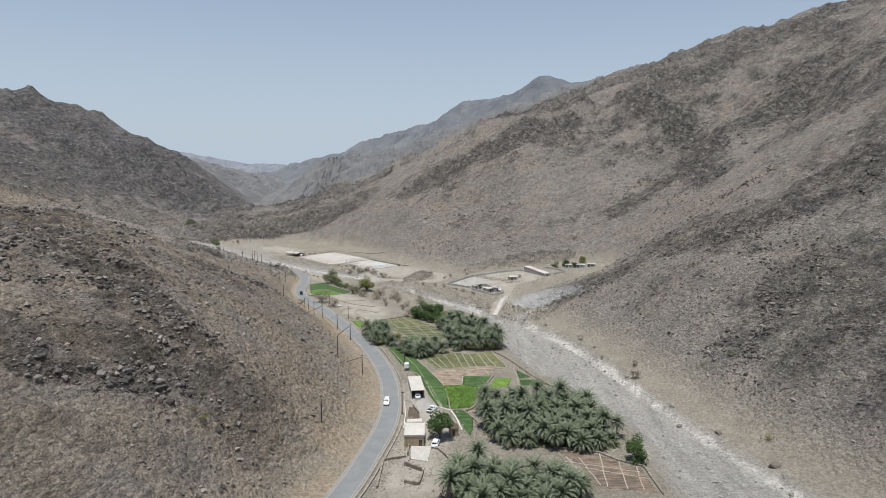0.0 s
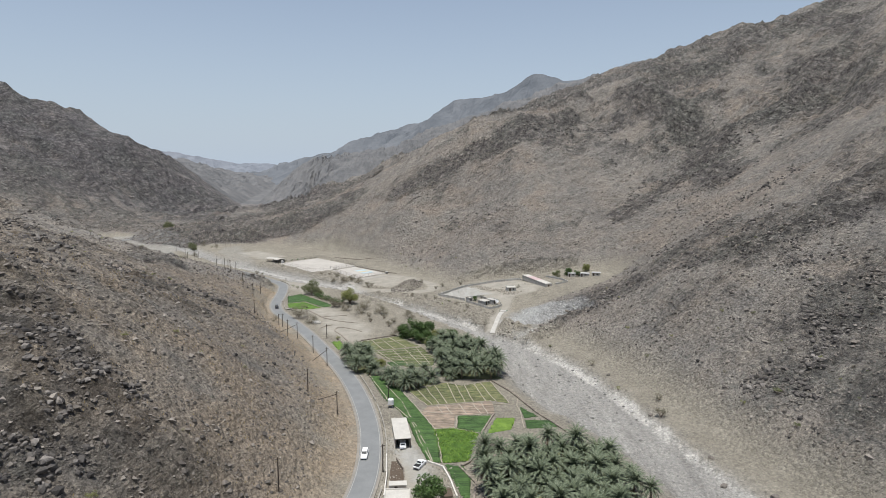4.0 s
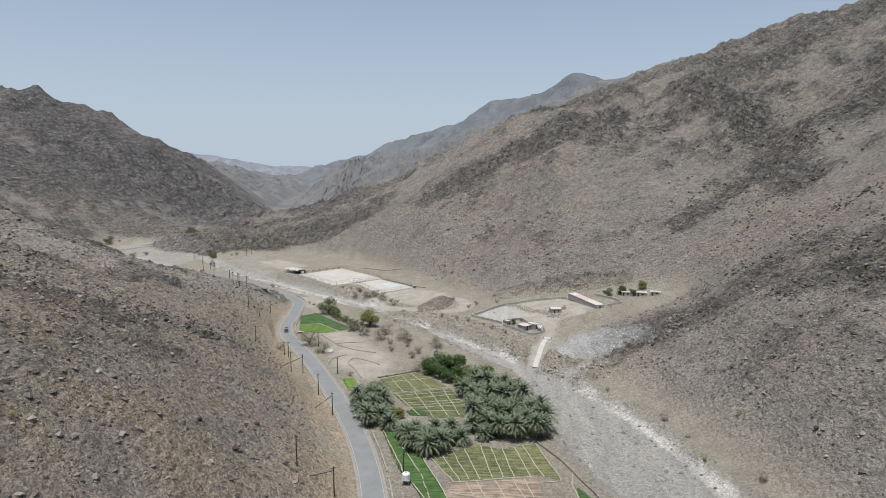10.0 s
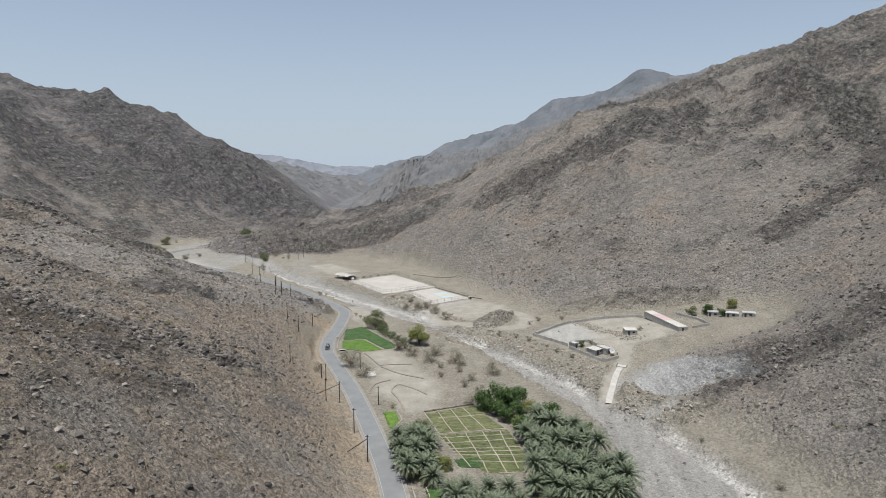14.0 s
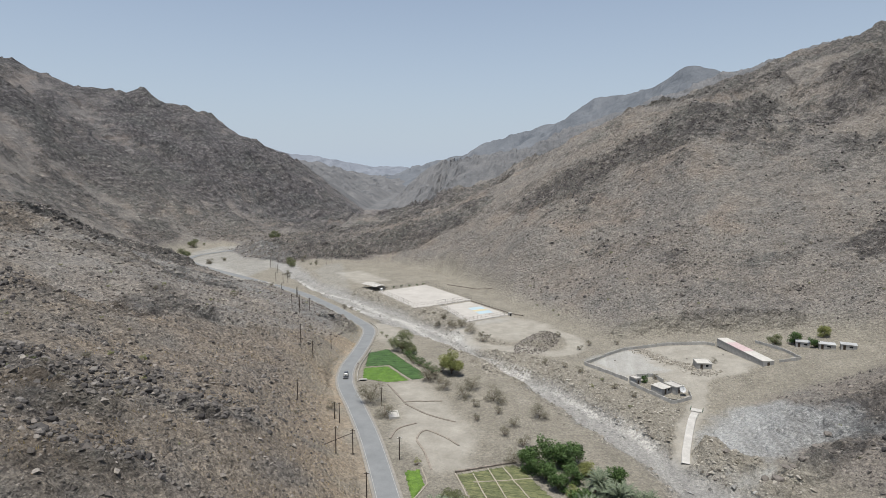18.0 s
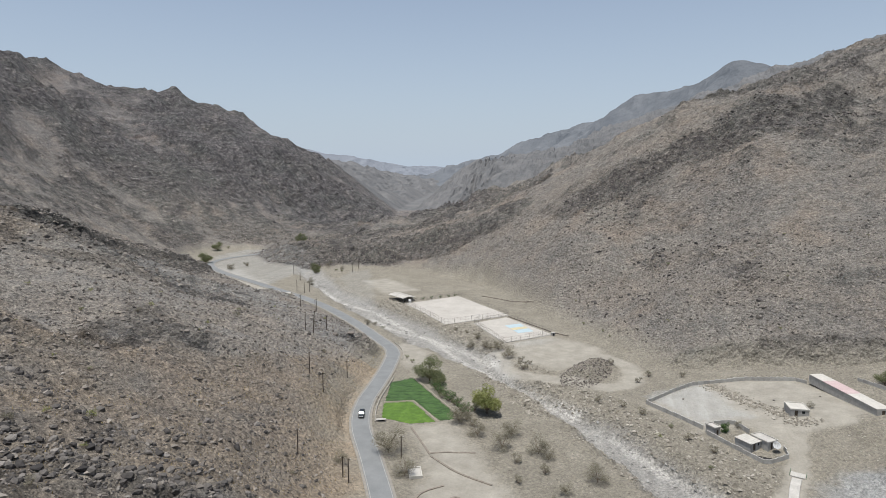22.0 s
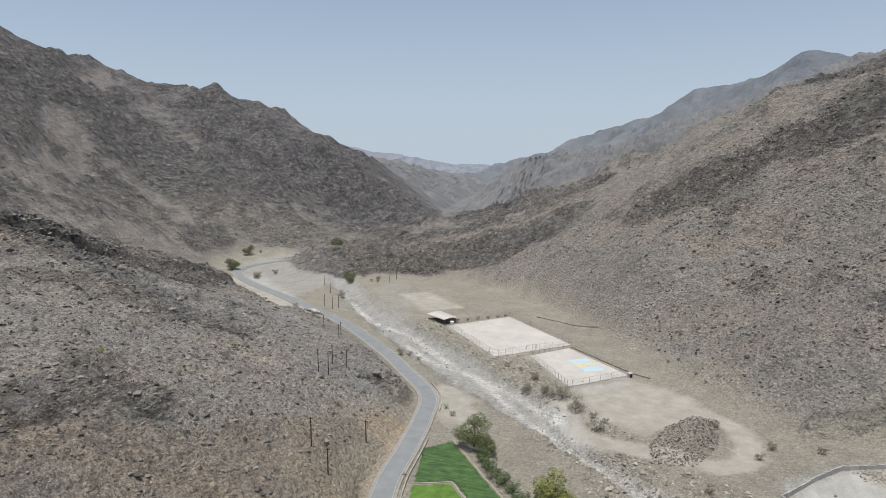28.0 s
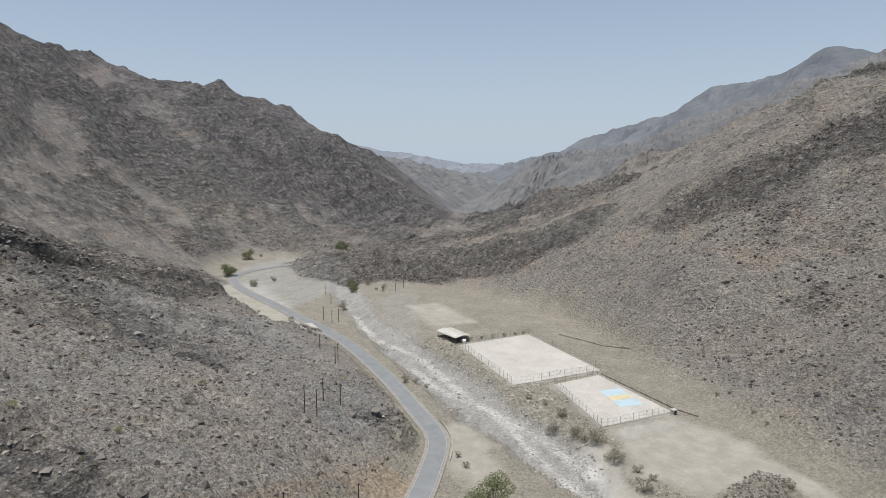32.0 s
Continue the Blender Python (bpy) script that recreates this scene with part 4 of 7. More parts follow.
def frond(rng, length, lift, turn, droop, leaflets=15, wide=0.62):
    """One feather leaf: a stem that arches over and leaflets on both sides of it."""
    out, n = [], leaflets
    t = np.linspace(0, 1, n + 1)
    a = lift - droop * t**1.4
    step = length / n
    r, z = np.r_[0, np.cumsum(np.cos(a[:-1]) * step)], np.r_[0, np.cumsum(np.sin(a[:-1]) * step)]
    c, s = math.cos(turn), math.sin(turn)
    stem = np.c_[r * c, r * s, z]
    side = np.array([-s, c, 0.0])
    for k in range(n):
        w = wide * length * 0.32 * math.sin(math.pi * min(0.97, 0.12 + 0.86 * t[k])) ** 0.7
        for sign in (-1, 1):
            p, q = stem[k], stem[k + 1]
            tip = p + (q - p) * 2.6 + side * sign * w + (0, 0, -0.28 * w + rng.uniform(-0.12, 0.1) * w)
            out.append((p, q, tip) if sign > 0 else (q, p, tip))
    out += [(stem[k] + side * 0.05, stem[k] - side * 0.05, stem[k + 1]) for k in range(n)]
    return out


def palm(k, height, size):
    rng = random.Random(400 + k)
    ob = thing("date_palm", 0, 0, 0, 0, "", "palm tree", "palms of the groves")
    bm = bmesh.new()
    rings = 9
    lean = (rng.uniform(-0.5, 0.5), rng.uniform(-0.5, 0.5))
    for i in range(rings):
        u, v = i / rings, (i + 1) / rings
        a = (lean[0] * u * u, lean[1] * u * u, height * u - 0.4 * (i == 0))
        b = (lean[0] * v * v, lean[1] * v * v, height * v)
        rod(bm, a, b, 0.20 - 0.03 * u, 0.25 - 0.03 * v, 8)
    part("trunk", bm, M_BARK, ob)
    green, dead = [], []
    for i in range(50):
        u = (i + 0.5) / 50
        green += frond(rng, size * rng.uniform(0.85, 1.1), math.radians(84 - 92 * u + rng.uniform(-8, 8)), i * 2.39996 + rng.uniform(-0.2, 0.2), math.radians(58 + 34 * u + rng.uniform(-10, 10)), 14, 0.46)
    for i in range(9):
        dead += frond(rng, size * 0.7, math.radians(-20 + rng.uniform(-15, 10)), i * 0.7 + rng.uniform(-0.3, 0.3), math.radians(60), 9)
    top = np.array([lean[0], lean[1], height])
    for name, tris, mat, lab in (("crown", green, M_FROND, ""), ("dead_fronds", dead, M_DEAD, "hanging dry brown fronds")):
        o = new(name, tri_mesh(name, np.array(tris) + top, mat))
        o.parent = ob
        if lab:
            o["label"] = lab
    return ob


def clumps(rng, blobs, count, leaf):
    """Leaves strewn through round clumps: x, y, z, radius, flatness."""
    out = []
    vol = [b[3] ** 2 for b in blobs]
    for _ in range(count):
        bx, by, bz, br, fl = rng.choices(blobs, vol)[0]
        d = Vector((rng.gauss(0, 1), rng.gauss(0, 1), rng.gauss(0, 1))).normalized()
        r = br * rng.uniform(0.55, 1.06) ** 0.6
        c = Vector((bx + d.x * r, by + d.y * r, bz + d.z * r * fl))
        u = Vector((rng.gauss(0, 1), rng.gauss(0, 1), rng.gauss(0, 1) * 0.6)).normalized() * leaf * rng.uniform(0.6, 1.3)
        w = (d + Vector((rng.gauss(0, 0.6), rng.gauss(0, 0.6), rng.gauss(0, 0.6)))).cross(u).normalized() * leaf * rng.uniform(0.3, 0.6)
        out += [(c - u, c + w, c + u), (c + u, c - w, c - u)]
    return out


def tree(name, k, height, wide, leaf_material, leaves, leaf, trunk=0.25, bare=0.3, flat_top=0.75, label="", category="tree", group="", limbs=12, low=0.2):
    rng = random.Random(900 + k)
    ob = thing(name, 0, 0, 0, 0, label, category, group)
    bm = bmesh.new()
    fork = height * bare
    rod(bm, (0, 0, -0.4), (0.1, 0.05, fork), trunk, trunk * 0.75, 8)
    blobs = []
    for i in range(limbs):
        a, r = i * 2.4 + rng.uniform(-0.4, 0.4), wide * 0.5 * rng.uniform(0.35, 0.72)
        z = height * rng.uniform(low, 0.86)
        mid = Vector((math.cos(a) * r * 0.5, math.sin(a) * r * 0.5, fork + (z - fork) * 0.6))
        end = Vector((math.cos(a) * r, math.sin(a) * r, z))
        rod(bm, (0.1, 0.05, fork * 0.95), mid, trunk * 0.5, trunk * 0.33, 6)
        rod(bm, mid, end, trunk * 0.33, trunk * 0.1, 5)
        for _ in range(2):
            e = end + Vector((rng.uniform(-1, 1), rng.uniform(-1, 1), rng.uniform(-0.5, 0.6))) * wide * 0.12
            rod(bm, mid, e, trunk * 0.2, trunk * 0.06, 4)
            blobs.append((e.x, e.y, e.z, wide * rng.uniform(0.12, 0.19), flat_top))
        blobs.append((end.x, end.y, end.z, wide * rng.uniform(0.15, 0.22), flat_top))
    blobs.append((0, 0, height * 0.82, wide * 0.2, flat_top))
    part("trunk", bm, M_BARK, ob)
    o = new("crown", tri_mesh("crown", [[tuple(p) for p in t] for t in clumps(rng, blobs, leaves, leaf)], leaf_material))
    o.parent = ob
    return ob


def shrub(k, size, leaf_material, leaves, label, category="shrub", group=""):
    rng = random.Random(1500 + k)
    ob = thing("desert_shrub", 0, 0, 0, 0, label, category, group)
    bm, blobs = bmesh.new(), []
    for i in range(9):
        a, r = i * 2.4 + rng.uniform(-0.3, 0.3), size * rng.uniform(0.2, 0.5)
        e = Vector((math.cos(a) * r, math.sin(a) * r, size * rng.uniform(0.35, 0.7)))
        rod(bm, (0, 0, -0.15), e, 0.03 * size, 0.008 * size, 4)
        blobs.append((e.x, e.y, e.z, size * rng.uniform(0.14, 0.24), 0.8))
    part("branchwork", bm, M_TWIG, ob)
    o = new("foliage", tri_mesh("foliage", [[tuple(p) for p in t] for t in clumps(rng, blobs, leaves, size * 0.05)], leaf_material))
    o.parent = ob
    return ob


def fill(ring, gap, seed, near=0.0):
    """Places inside a ring, no two closer than the gap."""
    rng = np.random.default_rng(seed)
    r = np.array(ring)
    lo, hi = r.min(0), r.max(0)
    out = []
    for x, y in rng.uniform(lo, hi, (2500, 2)):
        if inside(np.array([x]), np.array([y]), ring)[0] and all((x - a) ** 2 + (y - b) ** 2 > gap * gap for a, b in out):
            out.append((x, y))
    return out


def put(template, x, y, turn=0.0, size=1.0, label="", sink=0.0):
    ob = copy_thing(template, pose(x, y, ground_at(x, y) - sink, 0, 0, turn))
    ob.scale = (size,) * 3
    if label:
        ob["label"] = label
    return ob


GROVES = [[(10.8, 137), (21, 141.6), (34, 146), (41.8, 140), (45.7, 124), (48.5, 116), (47, 109), (38, 107.5), (27, 108.5), (15.8, 110), (10.3, 115.5), (9.5, 125.7)],
          [(1.3, 94.7), (4.9, 99.5), (10.6, 94), (26.5, 90), (31, 88), (30.6, 81.5), (28.6, 74), (18, 68), (5, 70), (0, 82)],
          [(-4, 233), (0.3, 250), (7, 247), (15.4, 226), (20.7, 213), (22.6, 200), (15.6, 200), (8, 200), (0.5, 199), (-1, 211), (-1, 222)],
          [(-39, 221), (-37, 229), (-30, 227), (-25.4, 212), (-24.5, 205), (-33, 206)],
          [(-22, 197), (-19.7, 202), (-12, 201.6), (-4, 199), (-2.3, 195), (-9, 190.5), (-15, 189.5), (-18.8, 195)]]
palms = [palm(k, h, s) for k, (h, s) in enumerate([(3.4, 4.0), (4.4, 4.1), (2.6, 4.0), (5.2, 3.8), (3.7, 4.3), (2.0, 3.6)])]
pick = random.Random(7)
first = {}
for n, (ring, gap) in enumerate(zip(GROVES, (3.7, 3.9, 3.6, 3.3, 3.6))):
    for x, y in fill(ring, gap, 60 + n):
        k = pick.randrange(6)
        size = pick.uniform(0.78, 1.1)
        ob = put(palms[k], x, y, pick.uniform(0, 360), size,
                 "short date palm with a grey-green crown low to the ground" if k in (2, 5) else "date palm with an arching grey-green feather crown in a grove")
for p in palms:
    for o in [*p.children, p]:
        bpy.data.objects.remove(o)

# broad-leaved trees of the farms
T = {"mango": tree("shade_tree", 1, 7.5, 8.5, M_LEAF, 2600, 0.34, 0.3, 0.14, 0.85, "dense dark green shade tree beside the farmhouse"),
     "fig": tree("fig_tree", 2, 6.0, 7.0, M_LEAF, 2000, 0.30, 0.25, 0.12, 0.85, "bushy bright green fruit tree at the edge of the palm grove"),
     "acacia": tree("acacia_tree", 3, 6.0, 8.0, M_OLIVE, 7000, 0.15, 0.24, 0.1, 0.85, "olive-green acacia tree with a rounded crown"),
     "dry": tree("dry_acacia", 4, 3.9, 5.6, M_GREY_LEAF, 2600, 0.10, 0.1, 0.12, 0.75, "half-bare grey acacia on stony ground"),
     "lime": tree("lime_tree", 5, 4.6, 6.2, M_LIME_LEAF, 6000, 0.15, 0.2, 0.12, 0.8, "yellow-green tree by the wadi bank")}
for kind, x, y, size in [("mango", -2.6, 114.5, 0.95), ("fig", 49, 102, 1.0), ("fig", -16.5, 256, 1.1), ("fig", -11, 259.5, 1.25), ("fig", -9.6, 247.5, 0.85),
                         ("fig", -4.2, 239, 0.95), ("fig", -13, 252, 0.9), ("fig", -18, 258.5, 0.75), ("fig", -6.5, 261, 1.1), ("fig", -6, 252, 0.85), ("lime", -2.6, 256, 0.8), ("fig", -9, 263, 0.7), ("fig", 13, 238.5, 0.8), ("fig", 4.5, 253, 0.85), ("lime", -5.5, 244, 0.7), ("lime", -23.5, 214, 0.7), ("acacia", -32, 231, 0.8), ("acacia", -34, 233, 0.7), ("lime", -25.5, 217, 0.55), ("dry", -22, 259, 0.9),
                         ("acacia", -80, 352.5, 1.4), ("acacia", -75.5, 349, 0.8), ("lime", -52.5, 327, 1.8), ("dry", -73.4, 292, 1.8), ("dry", -65, 281, 1.2), ("dry", -83, 281, 0.8), ("fig", 79, 364, 0.85),
                         ("fig", 84, 358, 0.6), ("lime", 92, 372, 1.0), ("acacia", 72, 364, 0.7), ("dry", 45.5, 345, 0.5), ("fig", 18.8, 328.6, 0.42), ("dry", 23, 331, 0.5),
                         ("dry", -228.7, 486.2, 0.8), ("acacia", -244, 579, 0.7), ("acacia", -355.7, 589, 0.8), ("dry", -312, 561, 1.0), ("dry", -309, 581, 0.7),
                         ("dry", -225, 586, 0.8), ("dry", -242, 600, 0.8), ("dry", -221, 527, 0.7), ("dry", -42.1, 312, 1.25), ("dry", -43.4, 303, 1.25), ("dry", -52, 309.5, 1.1), ("dry", -33, 302.7, 1.3), ("dry", -59.5, 317.5, 1.4), ("dry", -62, 398.6, 1.15), ("dry", -56.3, 389.3, 1.2), ("dry", -69, 403.7, 0.8), ("dry", -76.8, 407.3, 0.9), ("acacia", -353, 585, 1.5), ("acacia", -249, 587, 1.1), ("dry", -241, 593, 0.9), ("dry", -225, 532, 1.1), ("dry", -16.7, 291, 1.2), ("acacia", -393, 657, 1.4), ("acacia", -318, 690, 1.5), ("dry", -310, 560, 1.3),
                         ("dry", -30, 300, 0.8), ("dry", -24, 283, 0.75), ("dry", -66, 400.5, 0.6)]:
    put(T[kind], x, y, pick.uniform(0, 360), size)
for p in T.values():
    for o in [*p.children, p]:
        bpy.data.objects.remove(o)

# shrubs and tufts
S = [shrub(1, 2.6, M_GREY_LEAF, 420, "low grey-brown desert shrub among stones", group="desert shrubs"),
     shrub(2, 1.7, M_OLIVE, 380, "small olive-green desert shrub on the stony slope", group="desert shrubs"),
     shrub(3, 2.0, M_LIME_LEAF, 380, "yellow-green desert bush on the rocky slope", group="desert shrubs"),
     shrub(4, 2.4, M_LEAF, 420, "dark green bush in dense growth beside the field", group="desert shrubs")]
SHRUBS = [(3, -58.5, 324, 1.6), (3, -61.5, 327, 1.7), (1, -64.5, 331, 1.7), (3, -67.5, 334, 1.8), (1, -70.5, 336, 1.7), (3, -72.5, 340, 1.8), (3, -75, 344, 1.7), (0, -60, 319, 1.5), (1, -57, 328, 1.6),
          (0, -47.9, 376, 1.6), (0, -75.3, 415, 1.3), (0, -135.6, 425, 1.3), (1, -130, 432.7, 1.3), (0, -133, 429, 1.0), (0, -245, 479, 1.5), (0, -236.5, 474, 1.5), (0, -200, 460.5, 1.3), (1, -227, 579, 1.6), (1, -221, 577, 1.5), (0, -311, 582, 1.5), (1, -390, 671, 2.0),
          (0, -57.6, 320, 1.2), (3, -60, 328, 1.3), (3, -63.5, 332, 1.4), (3, -66.5, 335, 1.3), (3, -69.6, 338, 1.4), (3, -73, 342, 1.2), (0, -55, 316, 1.2),
          (2, -46.7, 252.5, 1.1), (0, -36, 285, 1.0), (0, -30, 292, 1.2), (0, -38, 296, 1.1), (0, -26, 276, 1.3), (0, -20, 270, 1.4), (1, -16, 264, 1.3),
          (0, -131.4, 489.5, 0.8), (3, -127, 493.5, 0.8), (3, -123.1, 498, 0.9), (3, -118.2, 502, 0.9), (3, -114, 506, 0.8), (3, -110.6, 509, 0.8),
          (0, -75, 414, 1.0), (0, -82, 421, 0.9), (0, -88.4, 425, 0.9), (1, -93, 371, 1.3), (1, -97, 376, 1.2), (0, -64, 404, 1.0), (0, -50, 385, 1.1), (0, -46, 382, 0.9),
          (2, 89, 113, 1.3), (1, 96, 154, 1.5), (1, 94, 140, 1.1), (0, 68.5, 168, 1.5), (1, 76, 205, 1.1), (2, 88.7, 158, 0.8), (0, 72, 180, 1.0), (2, 62, 192, 0.9),
          (2, 76, 229, 0.8), (0, 58.8, 217, 1.0), (1, 47, 243, 0.9), (1, -54, 149, 0.8), (2, -57.9, 82.1, 0.9), (2, -55.8, 82.3, 1.0), (2, -71.7, 121.4, 0.8),
          (2, -110.9, 230.8, 1.0), (2, -114.2, 224.2, 0.8), (2, -104, 222.2, 0.6), (0, -113.8, 216.6, 0.9), (1, -155.5, 344, 1.2), (2, -153.6, 296, 0.9), (0, -146.8, 330, 1.0),
          (0, -14, 389, 1.0), (1, -27.8, 447.6, 1.0), (1, -18, 433, 0.9), (1, -15, 426, 0.8), (1, 13.8, 484, 1.3), (0, -4, 372, 1.0), (0, 0, 380, 1.1), (0, 12, 378, 1.0),
          (0, -10, 345, 1.0), (0, -4, 340, 1.1), (1, 4, 330, 1.0), (0, 8, 322, 1.0), (0, 14, 316, 0.9), (2, 0, 322, 0.9), (1, 12, 306, 0.9), (0, -18, 348, 1.0)]
for k, x, y, size in SHRUBS:
    put(S[k], x, y, pick.uniform(0, 360), size)
seedling = np.random.default_rng(12)
count = 0
while count < 150:
    x, y = seedling.uniform(-185, 130), seedling.uniform(90, 480)
    hill_here = ground_many(np.array([x]), np.array([y]), g_hill)[0]
    if hill_here > 0.5:
        put(S[int(seedling.integers(0, 3))], x, y, seedling.uniform(0, 360), seedling.uniform(0.3, 0.75))
        count += 1
for p in S:
    for o in [*p.children, p]:
        bpy.data.objects.remove(o)


# ---- far ranges, haze painted into their base colours ----
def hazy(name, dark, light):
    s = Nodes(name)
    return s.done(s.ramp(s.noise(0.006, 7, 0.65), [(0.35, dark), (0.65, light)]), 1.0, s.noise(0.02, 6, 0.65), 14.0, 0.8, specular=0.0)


def mountain_range(name, crest, depth, foot, seed, material, label):
    """A range of hills along its crest, with ribs down both sides."""
    line = curve(crest, 14)
    n = len(line)
    d = np.gradient(line[:, :2], axis=0)
    d /= np.linalg.norm(d, axis=1)[:, None]
    side = np.c_[d[:, 1], -d[:, 0]]
    steps = np.linspace(-1, 1, 49)
    verts = []
    for u in steps:
        p = line[:, :2] + side * u * depth
        z = foot + (line[:, 2] - foot) * (1 - abs(u)) ** 1.15
        z = z + (ridged(p[:, 0], p[:, 1], 230, 6, seed, 0.6) - 0.25) * 60 * (0.25 + min(1, abs(u) * 3)) * (1 - abs(u)) + fbm(p[:, 0], p[:, 1], 60, 4, seed + 9) * 9
        verts.append(np.c_[p, z])
    v = np.stack(verts, 1).reshape(-1, 3)
    k = len(steps)
    c = (np.arange(n - 1)[:, None] * k + np.arange(k - 1)).ravel()
    tagged(new(name, raw_mesh(name, v, np.c_[c, c + 1, c + k + 1, c + k], material)), label, "mountains", kind="structure")


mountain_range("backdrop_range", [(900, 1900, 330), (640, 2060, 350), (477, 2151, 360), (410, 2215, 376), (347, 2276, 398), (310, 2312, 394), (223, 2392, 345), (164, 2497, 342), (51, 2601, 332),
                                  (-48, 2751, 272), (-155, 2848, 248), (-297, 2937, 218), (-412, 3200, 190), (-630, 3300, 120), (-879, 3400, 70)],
               560, -20, 301, hazy("hazy_rock", (0.125, 0.136, 0.150), (0.180, 0.190, 0.203)), "grey rocky mountain range in haze-tinted colour")
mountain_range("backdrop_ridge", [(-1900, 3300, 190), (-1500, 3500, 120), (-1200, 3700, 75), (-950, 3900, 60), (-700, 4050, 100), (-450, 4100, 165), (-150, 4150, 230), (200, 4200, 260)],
               350, -20, 331, hazy("far_hazy_rock", (0.20, 0.217, 0.245), (0.235, 0.252, 0.28)), "distant ridge tinted pale haze blue at the valley's end")


# ---- road edges ----
def side_line(line, off):
    d = np.gradient(line, axis=0)
    d /= np.linalg.norm(d, axis=1)[:, None]
    return line + np.c_[-d[:, 1], d[:, 0]] * off


def strip(name, line, half, height, thick, material, parent=None):
    """A flat band along a line of places, with a thickness."""
    p = np.asarray(line, float)
    d = np.gradient(p, axis=0)
    d /= np.linalg.norm(d, axis=1)[:, None]
    side = np.c_[-d[:, 1], d[:, 0]]
    z = height(p[:, 0], p[:, 1])
    rows = [np.c_[p + side * o, z + c] for o, c in ((-half, -thick), (-half * 0.9, thick), (half * 0.9, thick), (half, -thick))]
    n, k = len(p), 4
    v = np.stack(rows, 1).reshape(-1, 3)
    f = np.array([(i * k + j, (i + 1) * k + j, (i + 1) * k + j + 1, i * k + j + 1) for i in range(n - 1) for j in range(k - 1)])
    ob = new(name, raw_mesh(name, v, f, material))
    if parent:
        ob.parent = parent
    return ob


seen_road = ROAD_LINE[(ROAD_LINE[:, 1] > 40)]
road_top = lambda x, y: road_z(y) + 0.03  # noqa: E731
for off in (2.62, -2.62):
    tagged(strip("road_marking", side_line(seen_road, off), 0.09, road_top, 0.008, M_LINE), "worn pale edge line painted along the asphalt", "road marking", kind="structure")
many = lambda x, y: ground_many(x, y)  # noqa: E731
for off, lab in ((3.2, "dusty gravel shoulder beside the asphalt road"), (-3.2, "pale dusty shoulder on the slope side of the road")):
    tagged(strip("road_shoulder", side_line(seen_road, off), 0.42, lambda x, y: road_z(y) - 0.1, 0.06, M_SHOULDER), lab, "road shoulder", kind="structure")


def stone_wall(line, height, thick, material, label, group="field walls", gap=0.02, block=0.9, cap=False, name="stone_wall"):
    """A wall of separate courses of blocks along a line."""
    p = along(line, 0.5)
    x0, y0 = p[0, :2]
    z0 = ground_at(x0, y0)
    ob = thing(name, x0, y0, z0, 0, label, "wall", group)
    rng = random.Random(len(p))
    s = np.r_[0, np.cumsum(np.hypot(*np.diff(p[:, :2], axis=0).T))]
    n = max(1, int(s[-1] / block))
    for k in range(n):
        a, b = [np.array([np.interp(t, s, p[:, i]) for i in (0, 1)]) for t in (s[-1] * k / n, s[-1] * (k + 1) / n)]
        m, turn = (a + b) / 2, math.degrees(math.atan2(*(b - a)[::-1]))
        bm = bmesh.new()
        h = height * rng.uniform(0.9, 1.08)
        box(bm, m[0] - x0, m[1] - y0, ground_at(m[0], m[1]) - z0 - 0.3, np.linalg.norm(b - a) - gap, thick * rng.uniform(0.9, 1.1), h + 0.3, turn, 0.03)
        part("block", bm, material, ob)
    return ob


# parapets on the river side of the road
for a, b, off in ((78, 128, -4.7), (131, 176, -4.5), (178, 204, -4.6), (308, 352, -4.6), (372, 400, -4.4)):
    line = side_line(ROAD_LINE, off)
    sel = line[(line[:, 1] > a) & (line[:, 1] < b)]
    stone_wall([tuple(q) for q in sel[::3]], 0.5, 0.35, M_KERB, "low pale stone parapet along the road edge", "road parapets", block=1.6, name="parapet")
sel = side_line(ROAD_LINE, -3.4)
sel = sel[(sel[:, 1] > 400) & (sel[:, 1] < 500)]
stone_wall([tuple(q) for q in sel[::3]], 0.35, 0.3, M_KERB, "pale concrete kerb along the bending road", "road parapets", block=3.0, name="kerb")


# ---- fields ----
def plot(ring, material, lift, bumps, seed, label, cell=1.0, group="field plots", category="field", furrows=None):
    """A tilled plot: its surface is cut into cells, and rises and falls."""
    c = np.array(ring).mean(0)
    z0 = ground_at(*c)
    bm = bmesh.new()
    f = bm.faces.new([bm.verts.new((x - c[0], y - c[1], 0)) for x, y in ring])
    if f.normal.z < 0:
        bmesh.ops.reverse_faces(bm, faces=[f])
    r = np.array(ring) - c
    for axis in (0, 1):
        for t in np.arange(r[:, axis].min() + cell, r[:, axis].max(), cell):
            normal = [0, 0, 0]
            normal[axis] = 1
            spot = [0, 0, 0]
            spot[axis] = t
            bmesh.ops.bisect_plane(bm, geom=bm.verts[:] + bm.edges[:] + bm.faces[:], plane_co=spot, plane_no=normal)
    xy = np.array([v.co[:2] for v in bm.verts]) + c
    g = ground_many(xy[:, 0], xy[:, 1]) - z0
    w = bumps * (fbm(xy[:, 0], xy[:, 1], 2.2, 3, seed, 0.7) * 0.5 + 0.5)
    if furrows:
        a, pitch = furrows
        w = w + 0.12 * np.cos(2 * math.pi / pitch * (xy[:, 0] * math.cos(a) + xy[:, 1] * math.sin(a)))
    for v, zz, ww in zip(bm.verts, g, w):
        v.co.z = zz + (lift + ww if not v.is_boundary else -0.1)
    ob = thing("field_plot", c[0], c[1], z0, 0, label, category, group)
    part("crop" if bumps > 0.2 else "soil", bm, material, ob)
    return ob, c, z0


